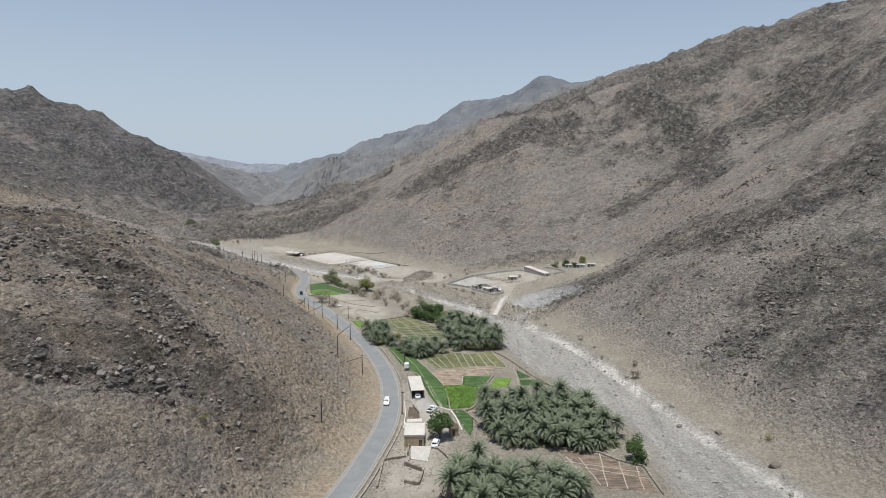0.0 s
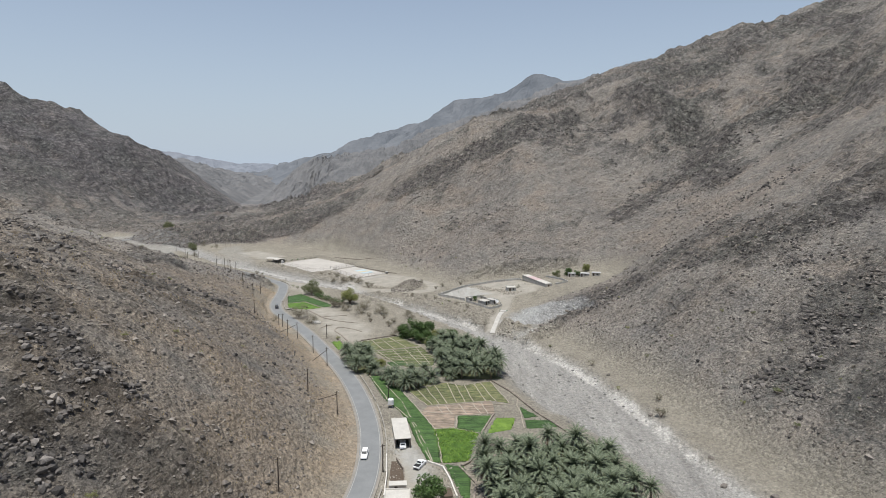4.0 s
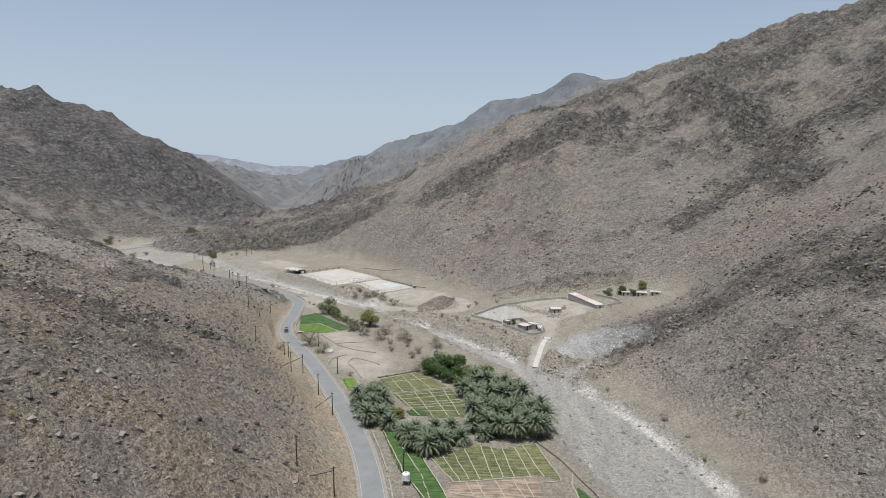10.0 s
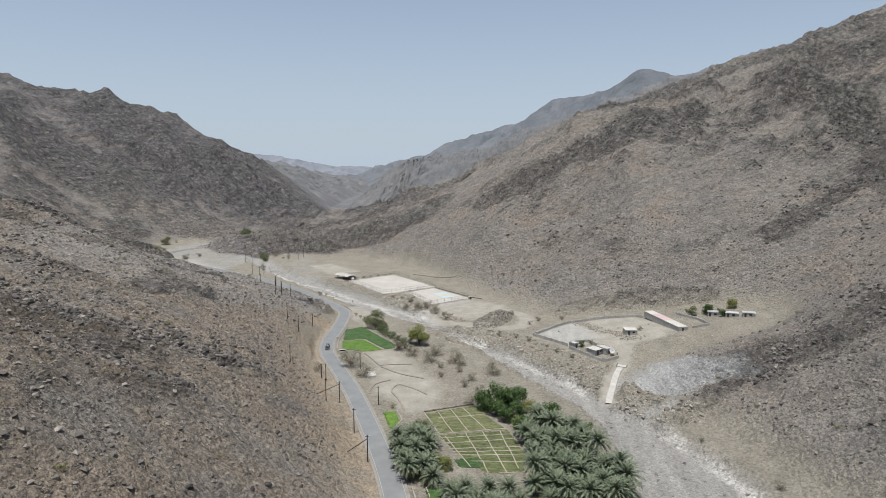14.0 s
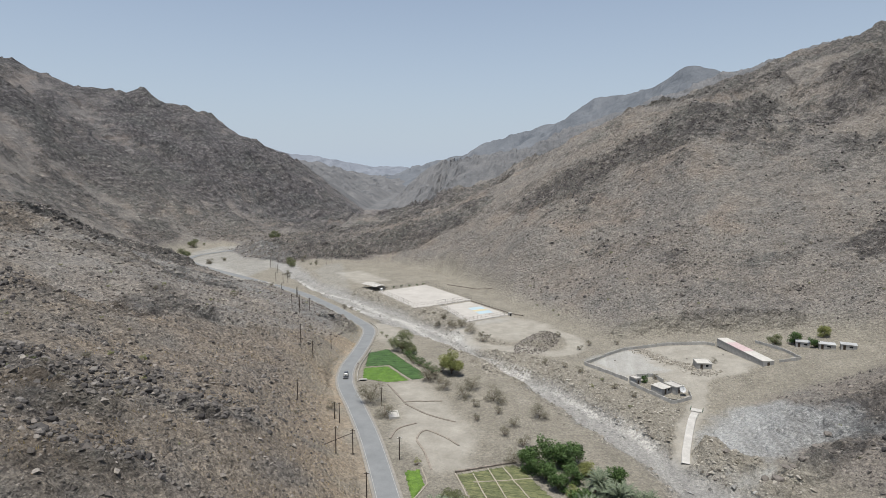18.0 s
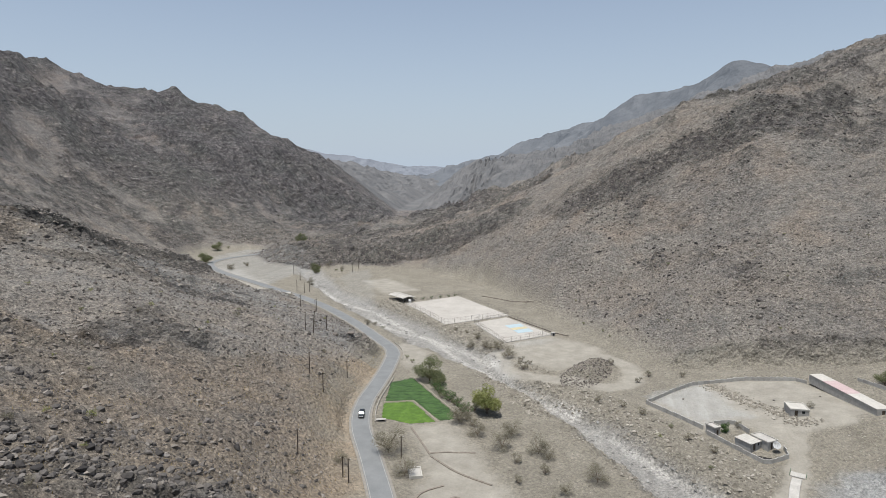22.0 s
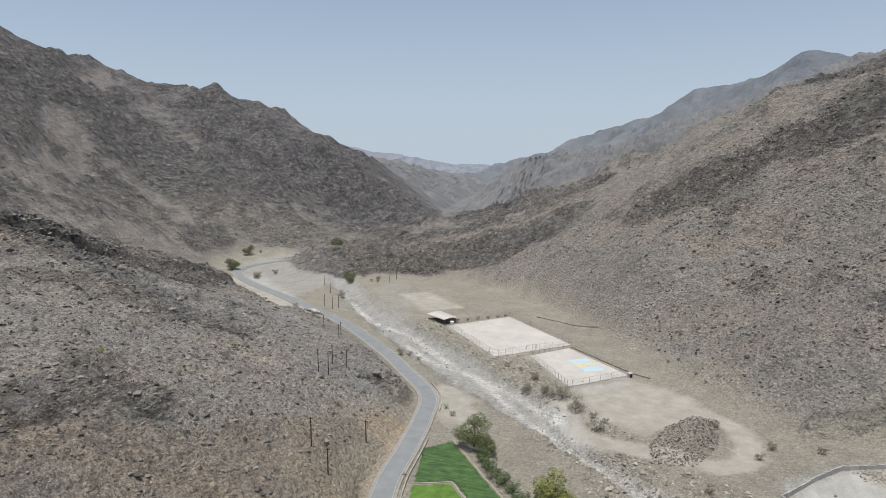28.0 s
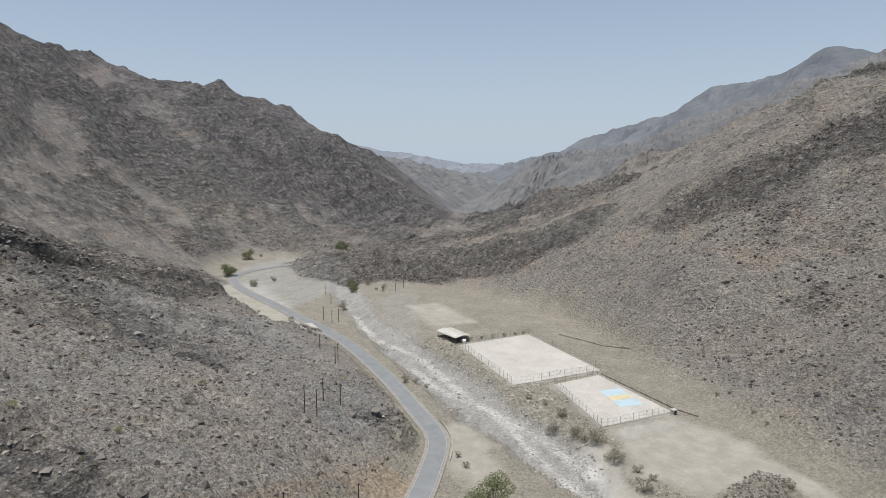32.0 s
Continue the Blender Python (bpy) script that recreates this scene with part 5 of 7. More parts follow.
def bund(line, parent_origin=None, half=0.2, high=0.24, label="pale earth bund between field plots"):
    p = along(line, 1.2)[:, :2]
    p = p + 0.16 * np.c_[vnoise(p[:, 0] / 3, p[:, 1] / 3, 7), vnoise(p[:, 0] / 3, p[:, 1] / 3, 8)]
    ob = strip("earth_bund", p, half, many, high, M_BUND)
    return tagged(ob, label, "bund", "earth bunds")


def tufts(ring, spacing, size, material, seed, label, z=0.1):
    """Standing crop: many small upright leaves over a plot, as one mesh."""
    rng = np.random.default_rng(seed)
    r = np.array(ring)
    lo, hi = r.min(0), r.max(0)
    n = int((hi - lo).prod() / spacing**2)
    x, y = rng.uniform(lo[0], hi[0], n), rng.uniform(lo[1], hi[1], n)
    keep = inside(x, y, ring)
    x, y = x[keep], y[keep]
    n = len(x)
    z0 = ground_many(x, y) + z
    a, h, w = rng.uniform(0, 6.28, n), size * rng.uniform(0.6, 1.3, n), size * rng.uniform(0.25, 0.5, n)
    lean = rng.uniform(-1.3, 1.3, (n, 2)) * size
    t = np.empty((n, 3, 3))
    t[:, 0] = np.c_[x - np.cos(a) * w, y - np.sin(a) * w, z0]
    t[:, 1] = np.c_[x + np.cos(a) * w, y + np.sin(a) * w, z0]
    t[:, 2] = np.c_[x + lean[:, 0], y + lean[:, 1], z0 + h * 0.6]
    return tagged(new("standing_crop", tri_mesh("standing_crop", t, material)), label, "crop", kind="stuff")


STRIP = [(-27, 204), (-18.6, 203.6), (-12.2, 184.5), (-6.4, 169.8), (-1.2, 155.6), (0.2, 136.4), (-3.2, 136.3), (-6.8, 148), (-10.2, 162.6), (-13.4, 170.5), (-19.4, 181.5)]
BRIGHT = [(-2.4, 157.2), (4.4, 157.4), (11, 154.4), (7.3, 137.5), (0.6, 136)]
DARK2 = [(4.9, 166.8), (16.2, 167.8), (11.7, 154.8), (4.6, 157.8)]
LIGHT = [(17, 166), (23, 165.5), (20.6, 156.8), (13, 154)]
GREEN2 = [(-93, 345.7), (-86.8, 353), (-63.3, 324.9), (-61.7, 319.5), (-65.6, 316.8), (-79, 331.2), (-88.2, 327.2)]
GREEN3 = [(-88.2, 326), (-79.2, 330), (-66.6, 315.8), (-74.3, 312.1), (-84.4, 314.2)]
for ring, mat, size, seed, lab, soil in [
        (STRIP, M_CROP_DARK, 0.34, 1, "long strip of dense dark green alfalfa beside the sheds", M_CROP_DARK),
        (BRIGHT, M_CROP_LIGHT, 0.4, 2, "bright green leafy crop in a walled plot", M_CROP_LIGHT),
        (DARK2, M_CROP_DARK, 0.36, 3, "dark green fodder crop in a small plot", M_CROP_DARK),
        (LIGHT, M_CROP_LIGHT, 0.34, 4, "patchy light green crop by the footpath", M_CROP_LIGHT),
        ([(24.9, 175.7), (30.2, 166.9), (25.4, 164.9)], M_CROP_DARK, 0.3, 5, "small triangle of green fodder by the wadi wall", M_CROP_DARK),
        ([(25.3, 164.2), (33.1, 164.1), (35.1, 158.7), (25, 157.4)], M_CROP_DARK, 0.3, 6, "green fodder plot at the edge of the palm grove", M_CROP_DARK),
        ([(0.8, 135.6), (5.8, 135.2), (7.6, 127.7), (6.4, 114.5), (4.1, 122.7)], M_CROP_DARK, 0.3, 7, "narrow dark green plot below the footpath", M_CROP_DARK),
        ([(-49.1, 248.2), (-45.3, 250.1), (-42, 242.4), (-43.2, 234.6)], M_CROP_LIGHT, 0.36, 8, "small leafy green plot beside the road", M_CROP_LIGHT),
        ([(-22.1, 219.9), (-15.2, 221.8), (-13.4, 216.2), (-19.8, 215.3)], M_CROP_DARK, 0.34, 9, "green corner plot between the palms", M_CROP_DARK),
        (GREEN2, M_CROP_DARK, 0.34, 10, "dense dark green alfalfa field beside the road bend", M_CROP_DARK),
        (GREEN3, M_CROP_LIGHT, 0.26, 11, "yellow-green young crop in a bunded plot", M_CROP_LIGHT)]:
    plot(ring, soil, 0.12, 0.22, seed, lab)
    tufts(ring, 0.42, size, mat, 40 + seed, lab.replace("plot", "bed"))
tufts(BRIGHT, 0.4, 0.65, M_CROP_LIGHT, 93, "tall leafy clumps of the bright green crop")
for k, ring in enumerate(GROVES):
    plot(ring, M_SOIL_GREEN, 0.03, 0.12, 95 + k, "weedy brown soil in the shade of date palms", 2.0, "grove floors", "grove floor")
PLOTS = [([(-12.9, 190.4), (-5.7, 192.1), (1.7, 197), (7.3, 194), (17.8, 198), (22.4, 177), (16.5, 179.5), (-4.5, 175)], M_SOIL_GREEN, "terraced plot of thin green seedlings", 1),
         ([(-6.6, 169.5), (-4.6, 174.6), (16.4, 179), (17.1, 175.6), (16.6, 168.2), (4.7, 167.4), (3.8, 158.8), (-2.6, 157.6)], M_SOIL, "brown ploughed plot with pale bunds", 0),
         ([(-35.5, 249.6), (-20.9, 258.4), (-9.6, 242), (-28.2, 235.2)], M_SOIL_GREEN, "ridged plot of sparse green vegetables", 1),
         ([(-28.3, 234.2), (-8.5, 241), (-2.6, 224.7), (-3.2, 215.8), (-12.7, 213.4), (-21.5, 222.5)], M_SOIL_GREEN, "plot of narrow planted beds between palms", 1),
         ([(28.7, 108.6), (40.2, 105.6), (44.2, 100.9), (49.4, 97.6), (49.4, 85.2), (33.4, 88.6), (34, 98)], M_SOIL, "brown bedded plot at the wadi's edge", 0)]
for k, (ring, mat, lab, green) in enumerate(PLOTS):
    plot(ring, mat, 0.1, 0.08, 60 + k, lab, 0.8, furrows=(0.5 if k in (2, 3) else 1.3, 1.6))
    if green:
        tufts(ring, 0.85, 0.3, M_CROP_THIN, 70 + k, "sparse young plants in rows of a plot")
tufts([(-12, 188), (-5.5, 191.5), (2.2, 196), (10.7, 193), (12.4, 182), (-2, 176.5), (-4.6, 175.5)], 0.42, 0.3, M_CROP_DARK, 91, "low green fodder rows between pale bunds")
tufts(STRIP, 0.3, 0.3, M_CROP_DARK, 92, "dense alfalfa leaves of the long strip")
for line in [[(-30.5, 246.5), (-14.5, 252)], [(-27.2, 232), (-7.4, 238)], [(-22.8, 223.8), (-3.6, 227.8)], [(-26.5, 233.5), (-17, 216)], [(-11, 240), (-4.5, 217)], [(-2.5, 193.8), (1.9, 177)], [(5, 195), (7.8, 178.2)],
             [(13.8, 196.4), (18, 178.4)], [(-9.2, 191.2), (-3, 175.6)], [(12.8, 178.4), (14.6, 168.4)], [(-1.6, 175.4), (0.6, 168.6)], [(-6, 170), (4.2, 168)], [(31, 104), (34, 90)], [(34.4, 103), (36.5, 88.6)],
             [(30, 101), (48, 95.5)], [(26, 184), (24.4, 176), (25, 169), (24.6, 157.8)], [(-26.5, 204), (-17.8, 180), (-9.3, 163.5), (-5.4, 147.5), (-2.3, 136)], [(-19.6, 193.3), (-13.2, 178.9), (-8.1, 161.2), (-4.5, 148), (-2.1, 136.7)],
             [(-18.8, 203.8), (-12.5, 185), (-6.6, 170), (-1.4, 155.8), (0.3, 136.4)],
             [(-5.7, 192), (-0.8, 176.5)], [(2, 196), (5, 178)], [(8, 194), (10.6, 178.6)], [(11.5, 195), (14.6, 179.2)], [(-12.6, 190), (-4.6, 175)],
             [(-4.6, 174.8), (5, 177), (16.4, 179.2)], [(17.6, 198), (22.3, 177), (17, 175.8)], [(1, 176), (3.5, 168)], [(5.5, 177), (8, 168)], [(10, 178), (12.4, 168.3)],
             [(-2.4, 157.4), (4.4, 158), (4.9, 167), (16.4, 168.2)], [(-35.7, 250), (-28.5, 234.9)], [(-28.4, 234.8), (-9, 241.6)], [(-32, 252.2), (-24.5, 236.4)],
             [(-28, 254.6), (-20, 238)], [(-24.5, 256.6), (-15, 239.7)], [(-25.5, 229), (-6, 235)], [(-24, 225.5), (-4.4, 230)], [(-21.7, 222), (-3, 225.5)],
             [(-19, 219), (-2.8, 221)], [(-21, 237), (-12, 213.6)], [(-16, 238.6), (-7.5, 214.8)], [(-12.5, 213.2), (-2.8, 215.4)],
             [(-88.3, 326.8), (-79.2, 330.8), (-66, 316.3)], [(-86.5, 353.4), (-63, 325.2), (-61.4, 319)], [(40.2, 105.8), (38, 88)], [(44.2, 101), (42.5, 87)], [(48, 98.5), (46.2, 86.4)],
             [(34, 98), (49.4, 92)], [(-43.5, 233), (-41.5, 243), (-45, 251)]]:
    bund(line, half=0.15, high=0.24)
for line, lab in [([(-94.5, 515), (-82.8, 509.2), (-68.5, 500.7), (-59.4, 493)], "low dark stone bank behind the sand pitch"), ([(-68.2, 461.5), (-54.7, 448.4), (-40.6, 434.6), (-34, 430.8)], "low stone bank beside the sports ground"),
                  ([(16.4, 168.2), (11.8, 154.8), (11.3, 146.3), (7.4, 136.5), (5.4, 134.7)], "curving low stone wall beside a footpath"),
                  ([(18.2, 198.4), (23.5, 188.3), (30.1, 169.4), (36.5, 156)], "stone retaining wall along the wadi bank"),
                  ([(28.7, 109.2), (40.2, 106.6), (44.2, 102), (50, 98.6), (50.2, 85)], "stone edging round the bedded plot"),
                  ([(-36, 250.6), (-21, 259.4)], "thorny stone-and-brush edge of the vegetable plots"),
                  ([(4.6, 134.6), (8.6, 126), (7, 112)], "stone wall between the farmyard and palms")]:
    stone_wall(line, 0.5, 0.5, M_STONE_WALL, lab, block=0.9)
for line in [[(-62.7, 294.5), (-56, 297), (-50, 298.4)], [(-61.6, 293.1), (-52.1, 286.1), (-42.1, 282)], [(-42.2, 250.3), (-46.8, 260.5), (-50.8, 267.6), (-49.7, 274.1), (-43.2, 270.7), (-37.9, 266)],
             [(-73, 310), (-62, 294)], [(-58.5, 266), (-58.2, 273.4), (-53.8, 278.5)]]:
    ob = strip("earth_bund", curve(line, 1.2), 0.3, many, 0.22, M_STONE_WALL)
    tagged(ob, "low dark stone bund crossing the bare sandy plot", "bund", "earth bunds")


# ---- buildings ----
def wall_mesh(length, height, thick, openings):
    """A wall along x from 0, standing on z 0, with openings (start, width, sill, head) through it."""
    bm, at = bmesh.new(), 0.0
    for start, width, sill, head in sorted(openings):
        if start > at:
            box(bm, (at + start) / 2, 0, -0.5, start - at, thick, height + 0.5)
        if sill > 0:
            box(bm, start + width / 2, 0, -0.5, width, thick, sill + 0.5)
        if head < height:
            box(bm, start + width / 2, 0, head, width, thick, height - head)
        at = start + width
    if at < length:
        box(bm, (at + length) / 2, 0, -0.5, length - at, thick, height + 0.5)
    return bm


def building(name, x, y, turn, w, d, h, wall_mat, roof_mat, label, front=(), right=(), category="house", group="", roofs=None, parapet=0.25, side_mat=None, sheet=False, back_wall=True, open_front=False, z=None):
    """A flat-roofed building; front faces its -y, right its +x. Openings are filled with doors and windows."""
    z0 = min(ground_at(x, y) + 0.1, 99) if z is None else z
    ob = thing(name, x, y, z0, turn, label, category, group)
    t = 0.2
    sides = [((-w / 2, -d / 2 + t / 2), 0, w, front), ((w / 2 - t / 2, -d / 2 + t + 0.003), 90, d - 2 * t - 0.006, right),
             ((w / 2, d / 2 - t / 2), 180, w, ()), ((-w / 2 + t / 2, d / 2 - t - 0.003), 270, d - 2 * t - 0.006, ())]
    for k, ((px, py), a, length, holes) in enumerate(sides):
        if open_front and k == 0:
            for q in np.linspace(0.1, length - 0.1, 3):
                bm = bmesh.new()
                box(bm, px + q, py, -0.5, 0.16, 0.16, h + 0.5, 0, 0.01)
                part("post", bm, M_WOOD, ob)
            continue
        wall = part("wall", wall_mesh(length, h, t, holes), (side_mat or wall_mat) if k in (1, 3) else wall_mat, ob)
        wall.matrix_basis = pose(px, py, 0, 0, 0, a)
        for start, width, sill, head in holes:
            bm = bmesh.new()
            if sill > 0:
                pane = part("window", box(bm, start + width / 2, 0.04, sill, width - 0.02, 0.05, head - sill - 0.02), M_GLASS, wall)
                bm = bmesh.new()
                box(bm, start + width / 2, -0.06, sill - 0.08, width + 0.16, 0.22, 0.07)
                part("sill", bm, M_CONCRETE, wall)
            else:
                part("door", box(bm, start + width / 2, 0.04, 0.02, width - 0.03, 0.06, head - 0.04, 0, 0.01), M_WOOD, wall)
    bm = bmesh.new()
    box(bm, 0, 0, -0.4, w - 2 * t - 0.02, d - 2 * t - 0.02, 0.45)
    part("floor_slab", bm, M_CONCRETE, ob)
    cuts = roofs or [(0.0, 1.0, roof_mat)]
    for a, b, mat in cuts:
        bm = bmesh.new()
        cy, ly = -d / 2 + d * (a + b) / 2, d * (b - a)
        if sheet:
            n = int(w / 0.45)
            for i in range(n):
                box(bm, -w / 2 - 0.2 + (i + 0.5) * (w + 0.4) / n, cy, h + 0.003 + 0.03 * (i % 2), (w + 0.4) / n + 0.02, ly + 0.4, 0.05)
            part("roof_sheet", bm, mat, ob)
        else:
            box(bm, 0, cy, h + 0.003, w + 0.3, ly - 0.02 + (0.3 if len(cuts) == 1 else 0), 0.18, 0, 0.02)
            part("roof", bm, mat, ob)
    if parapet and not sheet:
        for px, py, sx, sy in ((0, -d / 2 - 0.05, w + 0.3, 0.2), (0, d / 2 + 0.05, w + 0.3, 0.2), (-w / 2 - 0.05, 0, 0.2, d - 0.12), (w / 2 + 0.05, 0, 0.2, d - 0.12)):
            bm = bmesh.new()
            box(bm, px, py, h + 0.185, sx, sy, parapet, 0, 0.02)
            part("parapet", bm, roof_mat, ob)
    return ob


building("farmhouse", -9.6, 112.9, 2, 5.4, 8.0, 3.1, M_KHAKI, M_WHITE_ROOF, "small farmhouse with khaki front and white flat roof", front=[(3.9, 1.0, 0, 2.1)],
         right=[(1.2, 0.9, 0, 2.1), (4.2, 1.0, 1.0, 2.1)], side_mat=M_PLASTER)
building("vehicle_shed", -11.4, 151, 9, 4.2, 13.4, 2.9, M_PLASTER, M_WHITE_ROOF, "long open-fronted shed with pale roof beside the road", category="shed", open_front=True, parapet=0,
         right=[(8.0, 1.0, 0, 2.1)])
building("yard_hut", 40.6, 340.8, 4, 5.2, 5.6, 2.15, M_BLOCK, M_WHITE_ROOF, "grey block hut with white flat roof in a walled yard", front=[(1.2, 0.9, 0, 2.0), (3.2, 0.9, 1.1, 1.9)], category="hut", z=5.35)
building("stable_block", 57.7, 352.7, 19.2, 4.3, 30, 2.4, M_BLOCK, M_WHITE_ROOF, "long grey block building with white and pink roof sections", front=[(1.6, 1.1, 0, 2.0)],
         roofs=[(0, 0.40, M_WHITE_ROOF), (0.40, 0.78, M_PINK_ROOF), (0.78, 1.0, M_WHITE_ROOF)], parapet=0, category="building", z=7.6)
building("compound_house", 23.6, 320.9, 43, 4.4, 5.0, 2.15, M_BLOCK, M_WHITE_ROOF, "low block dwelling with pale sheet roof by the ramp", front=[(1.0, 1.0, 0, 2.0), (2.8, 0.8, 1.0, 1.8)], right=[(2.0, 0.9, 0, 2.0)], sheet=True, z=1.9)
building("compound_annex", 27.9, 322.3, 40, 3.6, 5.6, 2.1, M_BLOCK, M_CONCRETE, "grey block annex with dusty flat roof", front=[(1.0, 0.9, 0, 2.0)], z=2.1)
building("store_room", 15.4, 327.6, 40, 2.2, 3.4, 2.4, M_BLOCK, M_CONCRETE, "small square block store at the yard wall", front=[(0.7, 0.8, 0, 1.9)], category="store", z=1.6)
for x, y, w, turn, z in ((80.6, 360.2, 4.6, -14, 10.4), (87.6, 356, 5.4, -12, 11.2), (94.2, 354, 5.0, -14, 12.0)):
    building("goat_shed", x, y, turn, w, 3.6, 2.1, M_BLOCK, M_SHEET, "low block goat shed with pale sheet roof on the slope", front=[(0.6, 0.9, 0, 1.8), (2.6, 1.2, 0.9, 1.6)], category="shed", group="goat sheds", sheet=True, z=z)


def sheet_roof_pavilion(x, y, turn, w, d, h):
    z0 = ground_at(x, y)
    ob = thing("sports_pavilion", x, y, z0, turn, "open-sided pavilion with pale sheet roof beside the pitch", "pavilion")
    for px in np.linspace(-w / 2 + 0.3, w / 2 - 0.3, 5):
        for py in (-d / 2 + 0.3, d / 2 - 0.3):
            bm = bmesh.new()
            rod(bm, (px, py, -0.4), (px, py, h), 0.09)
            part("post", bm, M_STEEL, ob)
    for side in (-1, 1):
        bm = bmesh.new()
        n = 36
        for i in range(n):
            a = -w / 2 - 0.3 + (w + 0.6) * i / n
            b = a + (w + 0.6) / n
            lift = 0.06 * (i % 2)
            ring = [(a, side * 0.01, h + 0.55 + lift), (b, side * 0.01, h + 0.55 + lift), (b, side * (d / 2 + 0.5), h + lift), (a, side * (d / 2 + 0.5), h + lift)]
            top, low = [bm.verts.new(p) for p in ring], [bm.verts.new((p[0], p[1], p[2] - 0.05)) for p in ring]
            bm.faces.new(top)
            bm.faces.new(low[::-1])
            for j in range(4):
                bm.faces.new((top[j], low[j], low[(j + 1) % 4], top[(j + 1) % 4]))
        bmesh.ops.recalc_face_normals(bm, faces=bm.faces[:])
        part("roof_sheet", bm, M_WHITE_ROOF, ob)
    bm = bmesh.new()
    box(bm, 0, d / 2 - 0.3, -0.4, w * 0.96, 0.18, h - 0.3)
    part("back_wall", bm, M_BLOCK, ob)
    for k in range(4):
        bm = bmesh.new()
        box(bm, -w / 2 + 2 + k * (w - 4) / 3, -0.8, 0.40, 2.6, 0.35, 0.07, 0, 0.01)
        for e in (-1.1, 1.1):
            box(bm, -w / 2 + 2 + k * (w - 4) / 3 + e, -0.8, -0.2, 0.1, 0.3, 0.6)
        part("bench", bm, M_WOOD, ob)


sheet_roof_pavilion(-139.5, 488.5, -36, 15.5, 8.0, 3.0)


def ring_wall(line, height, thick, mat, label, name="yard_wall", block=2.0):
    return stone_wall(line, height, thick, mat, label, "yard walls", 0.015, block, name=name)


ring_wall([(-2, 350.6), (7, 361.6), (14.3, 368.4), (32.5, 372.2), (47.5, 370.4), (50.3, 366.8)], 1.35, 0.25, M_BLOCK, "pale grey block wall round the stony yard")
ring_wall([(-2.3, 350.2), (13, 329.6)], 1.4, 0.25, M_BLOCK, "long block wall above the wadi bank")
ring_wall([(16.3, 332.2), (21.4, 333.8), (25.2, 327.6)], 1.5, 0.22, M_BLOCK, "inner block wall beside a small garden")
ring_wall([(13.6, 326.6), (20.4, 318.6), (26.4, 312.4), (33, 316.6), (32.6, 320.6)], 1.3, 0.22, M_BLOCK, "rough block wall round the dark animal pen")
ring_wall([(67, 341.5), (75, 343.4), (72.6, 355), (66, 368.8)], 1.2, 0.22, M_BLOCK, "low block wall round the back yard of the stables")
ring_wall([(-17.0, 86.4), (-17.0, 100.4), (-11.4, 103)], 0.7, 0.5, M_STONE_WALL, "tumbled dark stone boundary wall of a ruined house", "ruined_wall", 0.8)
ring_wall([(-10.9, 109.6), (-10.9, 104)], 1.0, 0.4, M_STONE_WALL, "ruined stone wall beside a white floor", "ruined_wall", 0.8)
ring_wall([(-11.4, 98.5), (-6.9, 95.4)], 1.1, 0.5, M_STONE_WALL, "broken stone wall of a roofless room", "ruined_wall", 0.7)
ring_wall([(-10.7, 89.3), (-7.1, 88.2), (-6.4, 94.6)], 0.9, 0.5, M_STONE_WALL, "collapsed corner of a ruined stone room", "ruined_wall", 0.7)
ring_wall([(-1.9, 82.2), (0.2, 101.3), (-1.4, 105.1), (-4.0, 109.4)], 0.7, 0.5, M_STONE_WALL, "winding dark stone wall at the grove edge", "ruined_wall", 0.8)
ring_wall([(-14.4, 139.4), (-13.4, 129), (-13.1, 118.6)], 1.1, 0.3, M_PLASTER, "whitewashed wall between road and farmyard", "yard_wall", 1.5)
ring_wall([(-11.6, 137.6), (-9.4, 132), (-8.7, 125.4), (-9.2, 119.6)], 0.9, 0.3, M_STONE_WALL, "curving wall round a dark planted pit", "yard_wall", 1.0)
ring_wall([(-3.4, 136.6), (0.6, 133.6), (2.4, 127), (3.8, 119.4)], 0.6, 0.4, M_PLASTER, "pale low wall at the farmyard's edge", "yard_wall", 1.0)
ring_wall([(-222, 473), (-211, 480.4), (-203, 474.6)], 1.0, 0.3, M_STONE_WALL, "low dark wall round a roadside yard", "yard_wall", 1.6)
ring_wall([(-214, 468.5), (-206, 462.4), (-195, 463.4)], 1.0, 0.3, M_PLASTER, "whitewashed wall of a roadside yard", "yard_wall", 1.6)


def pad(name, ring, material, thick, label, category, z=None):
    c = np.array(ring).mean(0)
    z0 = ground_at(*c) if z is None else z
    bm = bmesh.new()
    f = bm.faces.new([bm.verts.new((x - c[0], y - c[1], thick)) for x, y in ring])
    bm.normal_update()
    if f.normal.z < 0:
        bmesh.ops.reverse_faces(bm, faces=[f])
    low = bmesh.ops.extrude_face_region(bm, geom=[f])
    for v in low["geom"]:
        if isinstance(v, bmesh.types.BMVert):
            v.co.z = -0.5
    bm.normal_update()
    bmesh.ops.recalc_face_normals(bm, faces=bm.faces[:])
    ob = obj(name, bm, material)
    ob.matrix_basis = pose(c[0], c[1], z0)
    return tagged(ob, label, category)


